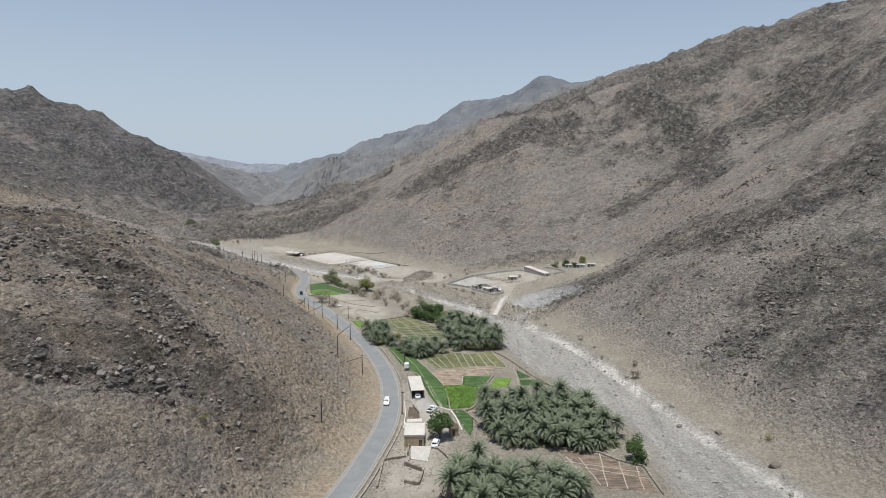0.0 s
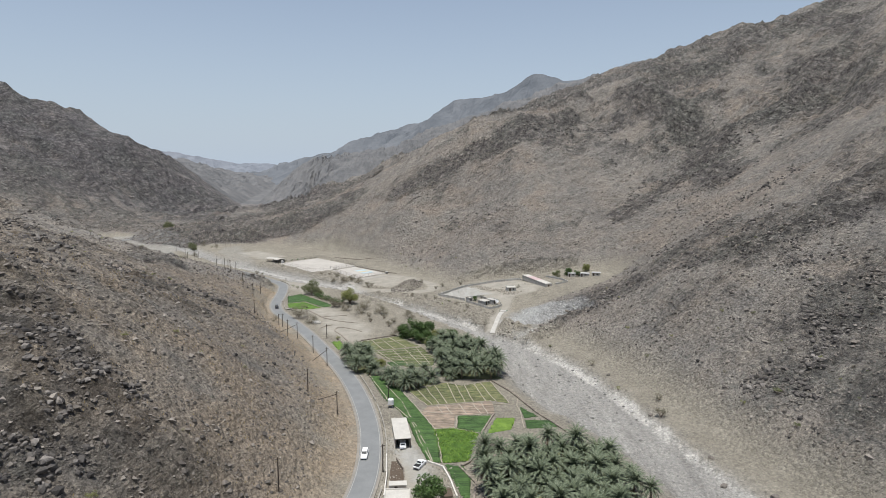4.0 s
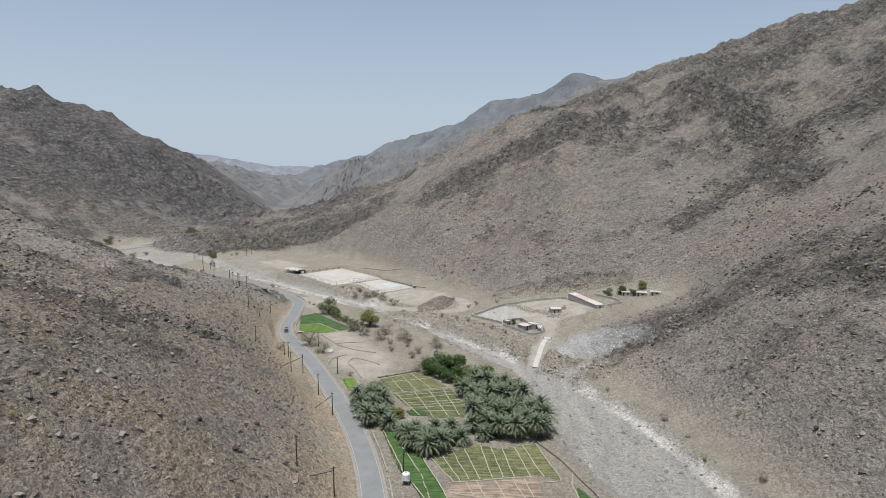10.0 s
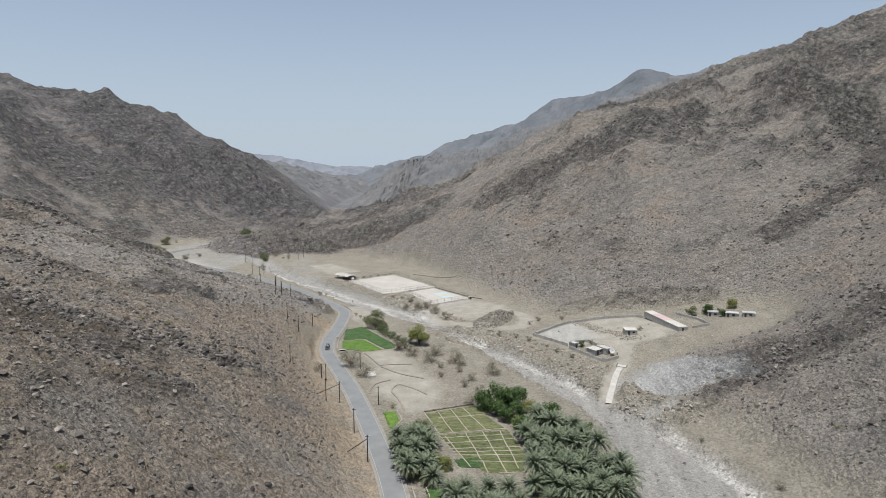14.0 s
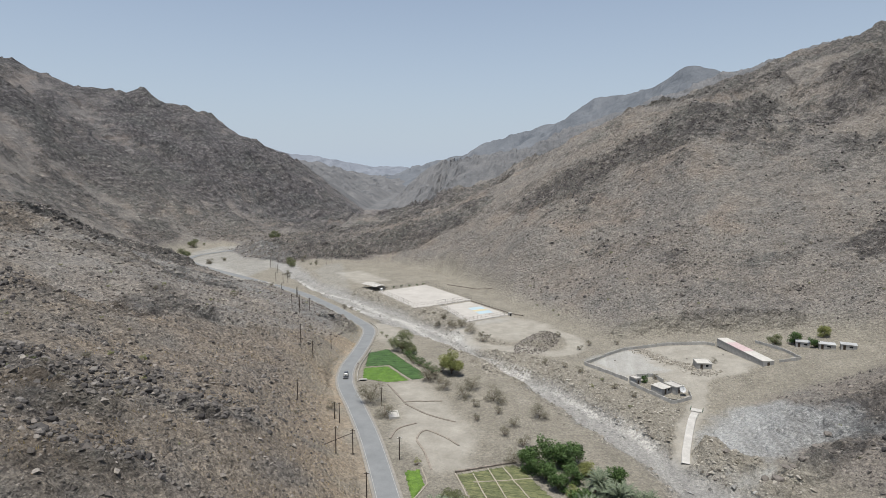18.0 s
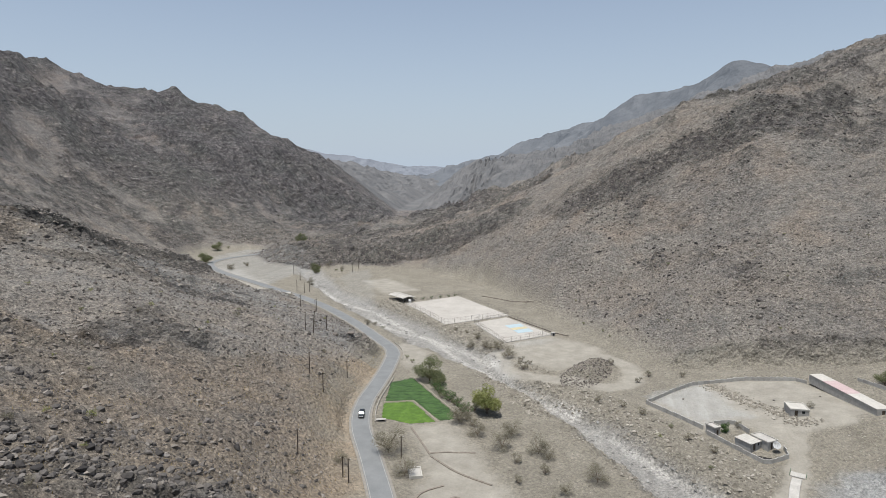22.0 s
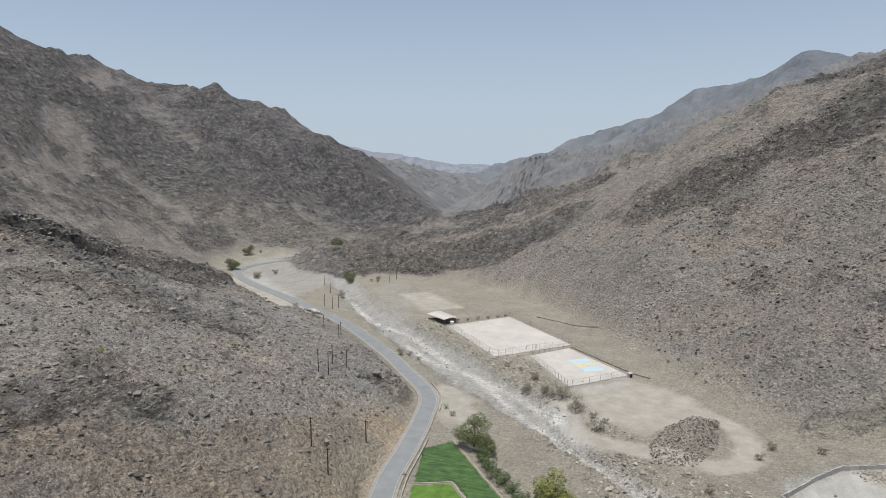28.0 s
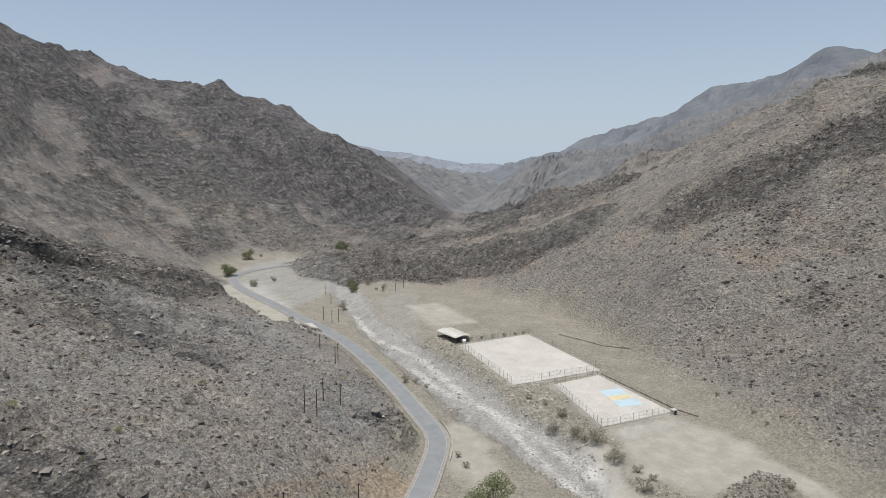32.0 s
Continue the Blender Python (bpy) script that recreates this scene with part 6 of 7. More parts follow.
pad("concrete_floor", [(-10.4, 109), (-4.7, 109), (-5.5, 100.4), (-9.9, 101.6)], M_CONCRETE, 0.3, "bare white concrete floor of a ruined house", "floor slab")
pad("garden_pit", [(-12.9, 137), (-10.8, 137), (-9.2, 130), (-9.0, 125.6), (-12.7, 125.6)], M_WOOD, 0.12, "dark mulched planting bed behind the farmhouse", "planting bed")
pad("roadside_pad", [(-221, 472.6), (-211.4, 479), (-204, 473), (-213, 468.6)], M_PITCH, 0.12, "pale paved yard beside the road", "yard")
pad("pen_floor", [(21, 319), (26.4, 313.4), (32.2, 317), (31.4, 319), (27.6, 318.4)], M_DARK, 0.1, "dark floor of an animal pen", "pen", z=1.2)


building("garden_hut", 1.3, 117.6, 8, 2.4, 3.2, 2.1, M_KHAKI, M_WOOD, "small brown hut behind the shade tree", front=[(0.7, 0.8, 0, 1.8)], category="hut", parapet=0)
building("lean_to", -10.2, 122.6, 4, 4.0, 1.8, 1.7, M_PLASTER, M_WHITE_ROOF, "low white lean-to against the farmhouse back", front=[(1.2, 0.8, 0, 1.5)], category="shed", parapet=0)


def cistern(x, y, turn):
    ob = thing("water_cistern", x, y, ground_at(x, y), turn, "low whitewashed open water cistern on bare ground", "cistern")
    for px, py, sx, sy in ((0, -2.4, 3.4, 0.3), (0, 2.4, 3.4, 0.3), (-1.55, 0, 0.3, 4.5), (1.55, 0, 0.3, 4.5)):
        bm = bmesh.new()
        box(bm, px, py, -0.3, sx, sy, 1.1, 0, 0.02)
        part("cistern_wall", bm, M_WHITE_ROOF, ob)
    bm = bmesh.new()
    box(bm, 0, 0, -0.3, 2.78, 4.48, 0.7)
    part("cistern_floor", bm, M_CONCRETE, ob)


cistern(-62.5, 282.4, 24)


def culvert(x, y, turn):
    ob = thing("culvert_head", x, y, ground_at(x, y), turn, "small concrete culvert head with a dark mouth by the field", "culvert")
    bm = bmesh.new()
    box(bm, 0, 0, 0.55, 3.0, 1.0, 0.2, 0, 0.02)
    part("cover_slab", bm, M_CONCRETE, ob)
    for px in (-1.3, 1.3):
        bm = bmesh.new()
        box(bm, px, 0, -0.4, 0.3, 0.9, 0.947, 0, 0.02)
        part("pier", bm, M_CONCRETE, ob)
    # dark slab across the opening stands for the shade inside
    bm = bmesh.new()
    box(bm, 0, 0.3, -0.4, 2.28, 0.2, 0.94)
    part("mouth", bm, M_DARK, ob)


culvert(-83.4, 311.6, 20)


def tank(x, y, r, h, stand, label):
    ob = thing("water_tank", x, y, ground_at(x, y), 0, label, "water tank")
    if stand:
        for a in range(4):
            bm = bmesh.new()
            px, py = math.cos(a * 1.571 + 0.785) * r * 0.9, math.sin(a * 1.571 + 0.785) * r * 0.9
            rod(bm, (px, py, -0.3), (px, py, stand), 0.06)
            part("leg", bm, M_STEEL, ob)
        bm = bmesh.new()
        box(bm, 0, 0, stand, r * 2.1, r * 2.1, 0.1, 0, 0.01)
        part("platform", bm, M_STEEL, ob)
    bm = bmesh.new()
    prof = [(r, stand + 0.1), (r, stand + 0.1 + h * 0.8), (r * 0.75, stand + 0.1 + h * 0.93), (r * 0.3, stand + 0.1 + h)]
    for (r0, z0), (r1, z1) in zip(prof, prof[1:]):
        bmesh.ops.create_cone(bm, cap_ends=True, segments=18, radius1=r0, radius2=r1, depth=z1 - z0, matrix=Matrix.Translation((0, 0, (z0 + z1) / 2)))
    part("drum", bm, M_TANK, ob)
    bm = bmesh.new()
    bmesh.ops.create_cone(bm, cap_ends=True, segments=14, radius1=r * 0.3, radius2=r * 0.26, depth=0.12, matrix=Matrix.Translation((0, 0, stand + 0.16 + h)))
    part("lid", bm, M_STEEL, ob)


tank(-16.2, 173.6, 0.95, 1.8, 1.2, "white plastic water tank on a steel stand")
tank(-132.4, 483.6, 1.0, 1.7, 0.0, "white plastic water tank beside the pavilion")


def dish(x, y, z):
    ob = thing("satellite_dish", x, y, z, 0, "large white satellite dish on a post", "satellite dish")
    bm = bmesh.new()
    rod(bm, (0, 0, -0.6), (0, 0, 1.5), 0.06)
    part("post", bm, M_STEEL, ob)
    bm = bmesh.new()
    rows = [[bm.verts.new((math.cos(a) * r, math.sin(a) * r, 0.22 * r * r)) for a in np.linspace(0, 2 * math.pi, 20, endpoint=False)] for r in (0.15, 0.6, 1.1)]
    for p, q in zip(rows, rows[1:]):
        for i in range(20):
            bm.faces.new((p[i], p[(i + 1) % 20], q[(i + 1) % 20], q[i]))
    bm.faces.new(rows[0])
    bmesh.ops.solidify(bm, geom=bm.faces[:], thickness=0.04)
    o = part("reflector", bm, M_TANK, ob)
    o.matrix_basis = pose(0, 0, 1.6, 48, 0, 10)
    bm = bmesh.new()
    rod(bm, (0, -0.3, 1.3), (0, -1.1, 2.2), 0.03)
    part("feed_arm", bm, M_STEEL, ob)


dish(30.4, 319.1, 2.2)

# ---- ramp out of the wadi ----
RAMP = curve([(24.6, 275), (25.6, 281), (27.4, 289), (30.2, 300), (32.4, 306.5)], 1.5)
tagged(strip("concrete_ramp", RAMP, 1.2, lambda x, y: np.maximum(ground_many(x, y), ground_many(x, y - 1.0)) + 0.22, 0.16, M_CONCRETE), "pale concrete ramp climbing from the wadi bed", "ramp", kind="structure")
gz0 = ground_at(33.2, 308.6)
grid = thing("cattle_grid", 33.2, 308.6, gz0, -18, "pale slab crossing with green side rails at the ramp top", "cattle grid")
bm = bmesh.new()
box(bm, 0, 0, -0.3, 3.4, 2.6, 0.62, 0, 0.03)
part("slab", bm, M_CONCRETE, grid)
for px in (-1.85, 1.85):
    for py in (-1.2, 0, 1.2):
        bm = bmesh.new()
        rod(bm, (px, py, -0.3), (px, py, 1.0), 0.05)
        part("rail_post", bm, M_GREEN_PAINT, grid)
    for z in (0.6, 0.97):
        bm = bmesh.new()
        rod(bm, (px, -1.25, z), (px, 1.25, z), 0.04)
        part("rail", bm, M_GREEN_PAINT, grid)


# ---- pitch and court ----
def fence(ring, height, gap, label, rails, mat, closed=True):
    pts = ring + ring[:1] if closed else ring
    p = along(pts, gap)
    x0, y0 = p[0]
    z0 = ground_at(x0, y0)
    ob = thing("sports_fence", x0, y0, z0, 0, label, "fence")
    tops = []
    for x, y in p[:-1] if closed else p:
        z = ground_at(x, y) - z0
        bm = bmesh.new()
        rod(bm, (x - x0, y - y0, z - 0.4), (x - x0, y - y0, z + height), 0.05, 0.05, 6)
        part("post", bm, mat, ob)
        tops.append((x - x0, y - y0, z))
    n = len(tops)
    for i in range(n if closed else n - 1):
        a, b = tops[i], tops[(i + 1) % n]
        bm = bmesh.new()
        for r in rails:
            rod(bm, (a[0], a[1], a[2] + r), (b[0], b[1], b[2] + r), 0.022, 0.022, 4)
        length = math.hypot(b[0] - a[0], b[1] - a[1])
        for k in range(1, int(length / 0.5)):
            u = k * 0.5 / length
            q = [a[i2] + (b[i2] - a[i2]) * u for i2 in range(3)]
            rod(bm, (q[0], q[1], q[2] + rails[0]), (q[0], q[1], q[2] + rails[-1]), 0.012, 0.012, 3)
        part("mesh_panel", bm, mat, ob)
    return ob


pad("sand_pitch", PITCH, M_PITCH, 0.16, "pale sand football pitch on a levelled terrace", "football pitch", z=float(floor_z(473)))
pad("sand_court", COURT, M_PITCH, 0.16, "pale sandy fenced sports ground with a painted court", "sports ground", z=float(floor_z(436)))
long_a, long_b, wide_v = np.array([-63.4, 445.0]), np.array([-54.6, 432.4]), np.array([3.5, 2.75])
for a, b, mat, lab in ((0, 0.36, M_BLUE_PAINT, "faded light blue end of the volleyball court"), (0.365, 0.62, M_YELLOW_PAINT, "faded yellow middle of the volleyball court"),
                       (0.625, 1, M_BLUE_PAINT, "faded light blue end of the volleyball court")):
    p, q = long_a + (long_b - long_a) * a, long_a + (long_b - long_a) * b
    o = pad("court_panel", [tuple(p - wide_v), tuple(q - wide_v), tuple(q + wide_v), tuple(p + wide_v)], mat, 0.2, lab, "court surface", z=float(floor_z(436)))
fence(PITCH, 3.0, 3.4, "tall dark steel mesh fence round the sand pitch", (0.1, 1.5, 2.95), M_FENCE)
fence(COURT, 2.6, 2.6, "dark steel mesh fence round the small court", (0.1, 1.3, 2.55), M_FENCE)
stone_wall(PITCH + PITCH[:1], 0.24, 0.3, M_BLOCK, "low concrete kerb under the pitch fence", "pitch kerbs", block=4.0, name="pitch_kerb")
stone_wall(COURT + COURT[:1], 0.22, 0.3, M_BLOCK, "low concrete kerb under the court fence", "pitch kerbs", block=4.0, name="pitch_kerb")
for (x, y), turn in (((-84.8, 454.4), 42), ((-119, 491.6), 222)):
    g = thing("football_goal", x, y, float(floor_z(473)) + 0.16, turn, "thin steel football goal frame on the sand", "goal", "pitch goals")
    for a, b, nm in (((-2.5, 0, 0), (-2.5, 0, 2.1), "upright"), ((2.5, 0, 0), (2.5, 0, 2.1), "upright"), ((-2.5, 0, 2.1), (2.5, 0, 2.1), "crossbar"),
                     ((-2.5, 0, 2.1), (-2.5, 1.1, 0), "stay"), ((2.5, 0, 2.1), (2.5, 1.1, 0), "stay")):
        part(nm, rod(bmesh.new(), a, b, 0.06), M_STEEL, g)
booth = thing("meter_booth", -41.4, 430.6, ground_at(-41.4, 430.6), 40, "small dark block booth at the court corner", "booth")
part("body", box(bmesh.new(), 0, 0, -0.3, 1.6, 1.4, 1.9, 0, 0.03), M_BLOCK, booth)
part("cap", box(bmesh.new(), 0, 0, 1.603, 1.8, 1.6, 0.12, 0, 0.02), M_CONCRETE, booth)
part("door", box(bmesh.new(), 0, -0.72, 0.1, 0.8, 0.05, 1.3), M_DARK, booth)


# ---- poles ----
def pole(x, y, h=7.6, strut=None, lab="dark weathered wooden power pole on the slope"):
    z = ground_at(x, y)
    ob = thing("power_pole", x, y, z, 0, lab, "power pole", "power poles")
    part("shaft", rod(bmesh.new(), (0, 0, -0.6), (0, 0, h), 0.17, 0.12, 8), M_POLE, ob)
    part("crossarm", box(bmesh.new(), 0, 0.12, h - 0.5, 1.3, 0.1, 0.12, 20), M_POLE, ob)
    for px in (-0.55, 0.55):
        part("insulator", rod(bmesh.new(), (px * 0.94, 0.12 + px * 0.34, h - 0.38), (px * 0.94, 0.12 + px * 0.34, h - 0.16), 0.05, 0.03, 6), M_TANK, ob)
    if strut:
        gx2, gy2 = x + strut[0], y + strut[1]
        part("strut", rod(bmesh.new(), (strut[0], strut[1], ground_at(gx2, gy2) - z - 0.3), (0, 0, h * 0.86), 0.12, 0.1, 7), M_POLE, ob)


for x, y, h, strut in [(-35.4, 111.9, 8.2, None), (-31.6, 163.4, 7.4, (-6.5, 2.0)), (-40.9, 166, 7.6, None), (-44.4, 214.6, 7.6, (-6.5, 2.0)), (-53.4, 231.6, 7.6, None),
                       (-68.8, 289.5, 6.6, None), (-52, 254, 6.6, None), (-68.4, 249.4, 7.8, None), (-65.2, 253.6, 7.6, (-7.5, -2.6)), (-76.8, 272.6, 6.6, None), (-79, 274, 5.6, None),
                       (-89.4, 270.3, 6.6, None), (-102.4, 310, 6.6, None), (-106.5, 336.9, 6.6, None), (-108.6, 313, 7.4, None), (-134.6, 358.5, 7.8, None), (-131.8, 360, 7.8, None),
                       (-137.5, 372.2, 7.0, None), (-133.8, 375.6, 7.0, None), (-163, 421, 7.4, None), (-165.4, 427, 7.4, None), (-182, 440, 6.8, None), (-206.7, 496.8, 7.0, None),
                       (-208.4, 493, 7.0, None), (-216.6, 498, 7.0, None), (-233.4, 533, 7.0, None), (-251.7, 556, 7.0, None), (-212.8, 579, 6.5, None), (-213.3, 592.4, 6.5, None),
                       (-14.6, 131.5, 7.4, None), (-17.2, 176.5, 6.6, None)]:
    pole(x, y, h, strut)


# ---- vehicles ----
def loft(sections, close=True):
    """A closed skin over cross-sections, each a list of places."""
    bm = bmesh.new()
    rows = [[bm.verts.new(p) for p in s] for s in sections]
    n = len(rows[0])
    for a, b in zip(rows, rows[1:]):
        for i in range(n):
            bm.faces.new((a[i], a[(i + 1) % n], b[(i + 1) % n], b[i]))
    bm.faces.new(rows[0][::-1])
    bm.faces.new(rows[-1])
    bmesh.ops.recalc_face_normals(bm, faces=bm.faces[:])
    return bm


def car(x, y, turn, paint, label, pickup=False, z=None):
    """A car that points along its +y."""
    ob = thing("pickup_truck" if pickup else "car", x, y, ground_at(x, y) if z is None else z, turn, label, "pickup" if pickup else "car")
    half = 0.9

    def section(yy, low, high, wide):
        return [(-wide, yy, low), (-wide, yy, high - 0.12), (-wide + 0.1, yy, high), (wide - 0.1, yy, high), (wide, yy, high - 0.12), (wide, yy, low)]

    deck = 0.95 if pickup else 0.98
    part("body", loft([section(*s) for s in [(-2.35, 0.42, 0.82, 0.8), (-2.2, 0.3, deck, half), (-0.9, 0.28, deck + 0.02, half), (0.9, 0.28, deck, half), (2.1, 0.3, 0.86, half - 0.03), (2.35, 0.42, 0.7, 0.74)]]), paint, ob)
    back, top = (-0.45, 1.62) if pickup else (-1.95, 1.66)
    cabin = part("cabin", loft([section(back - 0.12, deck - 0.02, deck + 0.1, 0.8), section(back + 0.22, deck - 0.02, top - 0.02, 0.74), section(0.35, deck - 0.02, top, 0.74), section(1.05, deck - 0.02, deck + 0.08, 0.8)]), paint, ob)
    part("windscreen", loft([[(-0.66, 0.99, deck + 0.2), (0.66, 0.99, deck + 0.2), (0.66, 1.03, deck + 0.17), (-0.66, 1.03, deck + 0.17)],
                             [(-0.62, 0.46, top - 0.1), (0.62, 0.46, top - 0.1), (0.62, 0.52, top - 0.12), (-0.62, 0.52, top - 0.12)]]), M_GLASS, cabin)
    part("rear_window", loft([[(-0.62, back - 0.06, deck + 0.22), (0.62, back - 0.06, deck + 0.22), (0.62, back - 0.1, deck + 0.2), (-0.62, back - 0.1, deck + 0.2)],
                              [(-0.58, back + 0.14, top - 0.14), (0.58, back + 0.14, top - 0.14), (0.58, back + 0.08, top - 0.16), (-0.58, back + 0.08, top - 0.16)]]), M_GLASS, cabin)
    for sx in (-1, 1):
        part("side_window", box(bmesh.new(), sx * 0.775, (back + 0.6) / 2, deck + 0.1, 0.05, (0.3 - back) * 0.86, 0.36, 0, 0.01), M_GLASS, cabin)
        part("headlight", box(bmesh.new(), sx * 0.58, 2.27, 0.6, 0.3, 0.12, 0.14, 0, 0.02), M_LAMP, ob)
        part("tail_light", box(bmesh.new(), sx * 0.72, -2.29, 0.62, 0.16, 0.1, 0.2, 0, 0.02), M_RED_LAMP, ob)
        part("mirror", box(bmesh.new(), sx * 0.98, 0.78, deck + 0.03, 0.18, 0.1, 0.14, 0, 0.02), paint, ob)
        for wy in (-1.42, 1.42):
            wheel = part("wheel", rod(bmesh.new(), (sx * 0.72, wy, 0.34), (sx * 0.93, wy, 0.34), 0.34, 0.34, 18), M_TYRE, ob)
            part("rim", rod(bmesh.new(), (sx * 0.90, wy, 0.34), (sx * 0.945, wy, 0.34), 0.21, 0.2, 12), M_RIM, wheel)
    part("bumper", box(bmesh.new(), 0, 2.33, 0.36, 1.5, 0.14, 0.2, 0, 0.03), M_TYRE if pickup else paint, ob)
    part("rear_bumper", box(bmesh.new(), 0, -2.36, 0.38, 1.5, 0.12, 0.2, 0, 0.03), M_TYRE if pickup else paint, ob)
    if pickup:
        part("load_bed", box(bmesh.new(), 0, -1.45, deck + 0.01, 1.5, 1.5, 0.03), M_TYRE, ob)
    return ob


car(-20.2, 139.4, 180, M_WHITE_CAR, "white estate car on the asphalt road", z=float(road_z(139)) + 0.05)
car(-90.6, 313, 197, M_DARK_CAR, "dark saloon car on the bending road", z=float(road_z(313)) + 0.05)
car(-5.4, 134.6, -25, M_WHITE_CAR, "dusty white pickup parked in the farmyard", pickup=True)
car(-3.6, 110.4, -10, M_WHITE_CAR, "white car parked in the shade of a tree")
car(-10.7, 146.2, 9, M_WHITE_CAR, "white car parked under the shed roof")


# ---- stones ----
def rock_shapes(count, seed, faces=20):
    """A few rough blocks, each a lump of eight or twenty faces."""
    out = []
    rng = np.random.default_rng(seed)
    for _ in range(count):
        bm = bmesh.new()
        if faces == 20:
            bmesh.ops.create_icosphere(bm, subdivisions=1, radius=1)
        else:
            for p in ((1, 0, 0), (-1, 0, 0), (0, 1, 0), (0, -1, 0), (0, 0, 1), (0, 0, -1)):
                bm.verts.new(p)
            v = list(bm.verts)
            for a in (0, 1):
                for c in (2, 3):
                    for e in (4, 5):
                        ring = (v[a], v[c], v[e])
                        bm.faces.new(ring if (a + c + e) % 2 == 0 else ring[::-1])
            bm.verts.index_update()
        v = np.array([p.co for p in bm.verts])
        if faces == 8:
            v = v * rng.uniform(0.75, 1.25, v.shape) + rng.uniform(-0.25, 0.25, v.shape)
        for _ in range(7 if faces == 20 else 0):
            n = rng.normal(size=3)
            n /= np.linalg.norm(n)
            d = v @ n
            v -= np.outer(np.maximum(d - rng.uniform(0.45, 0.85), 0), n)
        v *= rng.uniform((0.8, 0.6, 0.45), (1.2, 1.0, 0.8))
        f = np.array([[q.index for q in p.verts] for p in bm.faces])
        bm.free()
        out.append((v, f))
    return out


ROCKS, CHIPS = rock_shapes(14, 3), rock_shapes(16, 5, 8)


def scatter(name, x, y, size, material, label, seed, sink=0.25, category="rocks", shapes=CHIPS):
    """Many stones in one mesh, each turned its own way and bedded in the ground."""
    rng = np.random.default_rng(seed)
    z = ground_many(x, y)
    verts, faces, at = [], [], 0
    kind = rng.integers(0, len(shapes), len(x))
    for k, (v, f) in enumerate(shapes):
        sel = np.nonzero(kind == k)[0]
        n = len(sel)
        if not n:
            continue
        a, t = rng.uniform(0, 2 * np.pi, n), rng.uniform(-0.5, 0.5, n)
        ca, sa, ct, st = np.cos(a), np.sin(a), np.cos(t), np.sin(t)
        p = v[None] * size[sel, None, None]
        yy, zz = p[..., 1] * ct[:, None] - p[..., 2] * st[:, None], p[..., 1] * st[:, None] + p[..., 2] * ct[:, None]
        xx, yy = p[..., 0] * ca[:, None] - yy * sa[:, None], p[..., 0] * sa[:, None] + yy * ca[:, None]
        w = np.stack([xx + x[sel, None], yy + y[sel, None], zz + (z[sel] + size[sel] * sink)[:, None]], -1)
        verts.append(w.reshape(-1, 3))
        faces.append((f[None] + (np.arange(n) * len(v))[:, None, None]).reshape(-1, 3) + at)
        at += n * len(v)
    return tagged(new(name, raw_mesh(name, np.vstack(verts), np.vstack(faces), material)), label, category, kind="stuff")


def strewn(n, seed, x0, x1, y0, y1, keep):
    rng = np.random.default_rng(seed)
    x, y = rng.uniform(x0, x1, n), rng.uniform(y0, y1, n)
    ok = keep(x, y, rng.random(n))
    return x[ok], y[ok], rng.random(int(ok.sum()))


far_from_road = lambda x, y: off_line(x, y, ROAD_LINE[::4], 8)[0] > 5.2  # noqa: E731
x, y, r = strewn(72000, 21, -190, -28, 60, 420, lambda x, y, q: (ground_many(x, y, g_hill) > 0.2) & far_from_road(x, y) & (q < 0.5 + 0.5 * ground_many(x, y, g_crag)) & (x > -60 - 0.42 * y))
scatter("slope_rocks", x, y, 0.15 + 0.36 * r**2.2 + 0.5 * r**22, M_ROCKS, "loose brown and dark rocks strewn over the slope", 31)
x, y, r = strewn(66000, 22, 30, 190, 60, 480, lambda x, y, q: (ground_many(x, y, g_hill) > 0.3) & (ground_many(x, y, g_scar) < 0.25 + 0.5 * q) & (q < 0.45 + 0.55 * ground_many(x, y, g_crag)) & (x < 120 + 0.15 * y))
scatter("slope_rocks", x, y, 0.16 + 0.38 * r**2.2 + 0.55 * r**22, M_ROCKS, "loose brown and dark rocks strewn over the slope", 32)
x, y, r = strewn(40000, 23, -150, 60, 400, 620, lambda x, y, q: (ground_many(x, y, g_hill) > 0.3) & (q < 0.3 + 0.7 * ground_many(x, y, g_crag)))
scatter("slope_rocks", x, y, 0.25 + 0.6 * r**3, M_ROCKS, "rough rocks on the spur above the pitch", 33)
x, y, r = strewn(90000, 24, -240, 95, 60, 560, lambda x, y, q: (ground_many(x, y, g_river) > 0.4) & (q < 0.25 + 0.75 * (vnoise(x / 14, y / 14, 5) > 0.0)))
scatter("river_stones", x, y, 0.10 + 0.22 * r**2 + 0.5 * r**16, M_PALE_ROCKS, "pale rounded stones of the dry river bed", 34)
far_crag = lambda x, y, q: (ground_many(x, y, g_hill) > 0.8) & (q < 0.08 + 0.92 * ground_many(x, y, g_crag) * (0.5 + 0.5 * (fbm(x, y, 34, 3, 72) > -0.05)))  # noqa: E731
x, y, r = strewn(20000, 71, -900, -330, 280, 1300, lambda x, y, q: far_crag(x, y, q) & (y < 1500 + x))
scatter("mountain_crags", x, y, 0.5 + 1.1 * r**3, M_GREY_ROCKS, "dark grey crags breaking through the mountain side", 73, 0.1)
x, y, r = strewn(36000, 70, -330, -185, 230, 620, lambda x, y, q: (ground_many(x, y, g_hill) > 0.4) & (q < 0.25 + 0.75 * ground_many(x, y, g_crag)))
scatter("slope_rocks", x, y, 0.2 + 0.5 * r**2.5 + 0.6 * r**16, M_ROCKS, "loose brown and dark rocks strewn over the slope", 72)
x, y, r = strewn(22000, 74, 165, 760, 150, 1300, lambda x, y, q: far_crag(x, y, q))
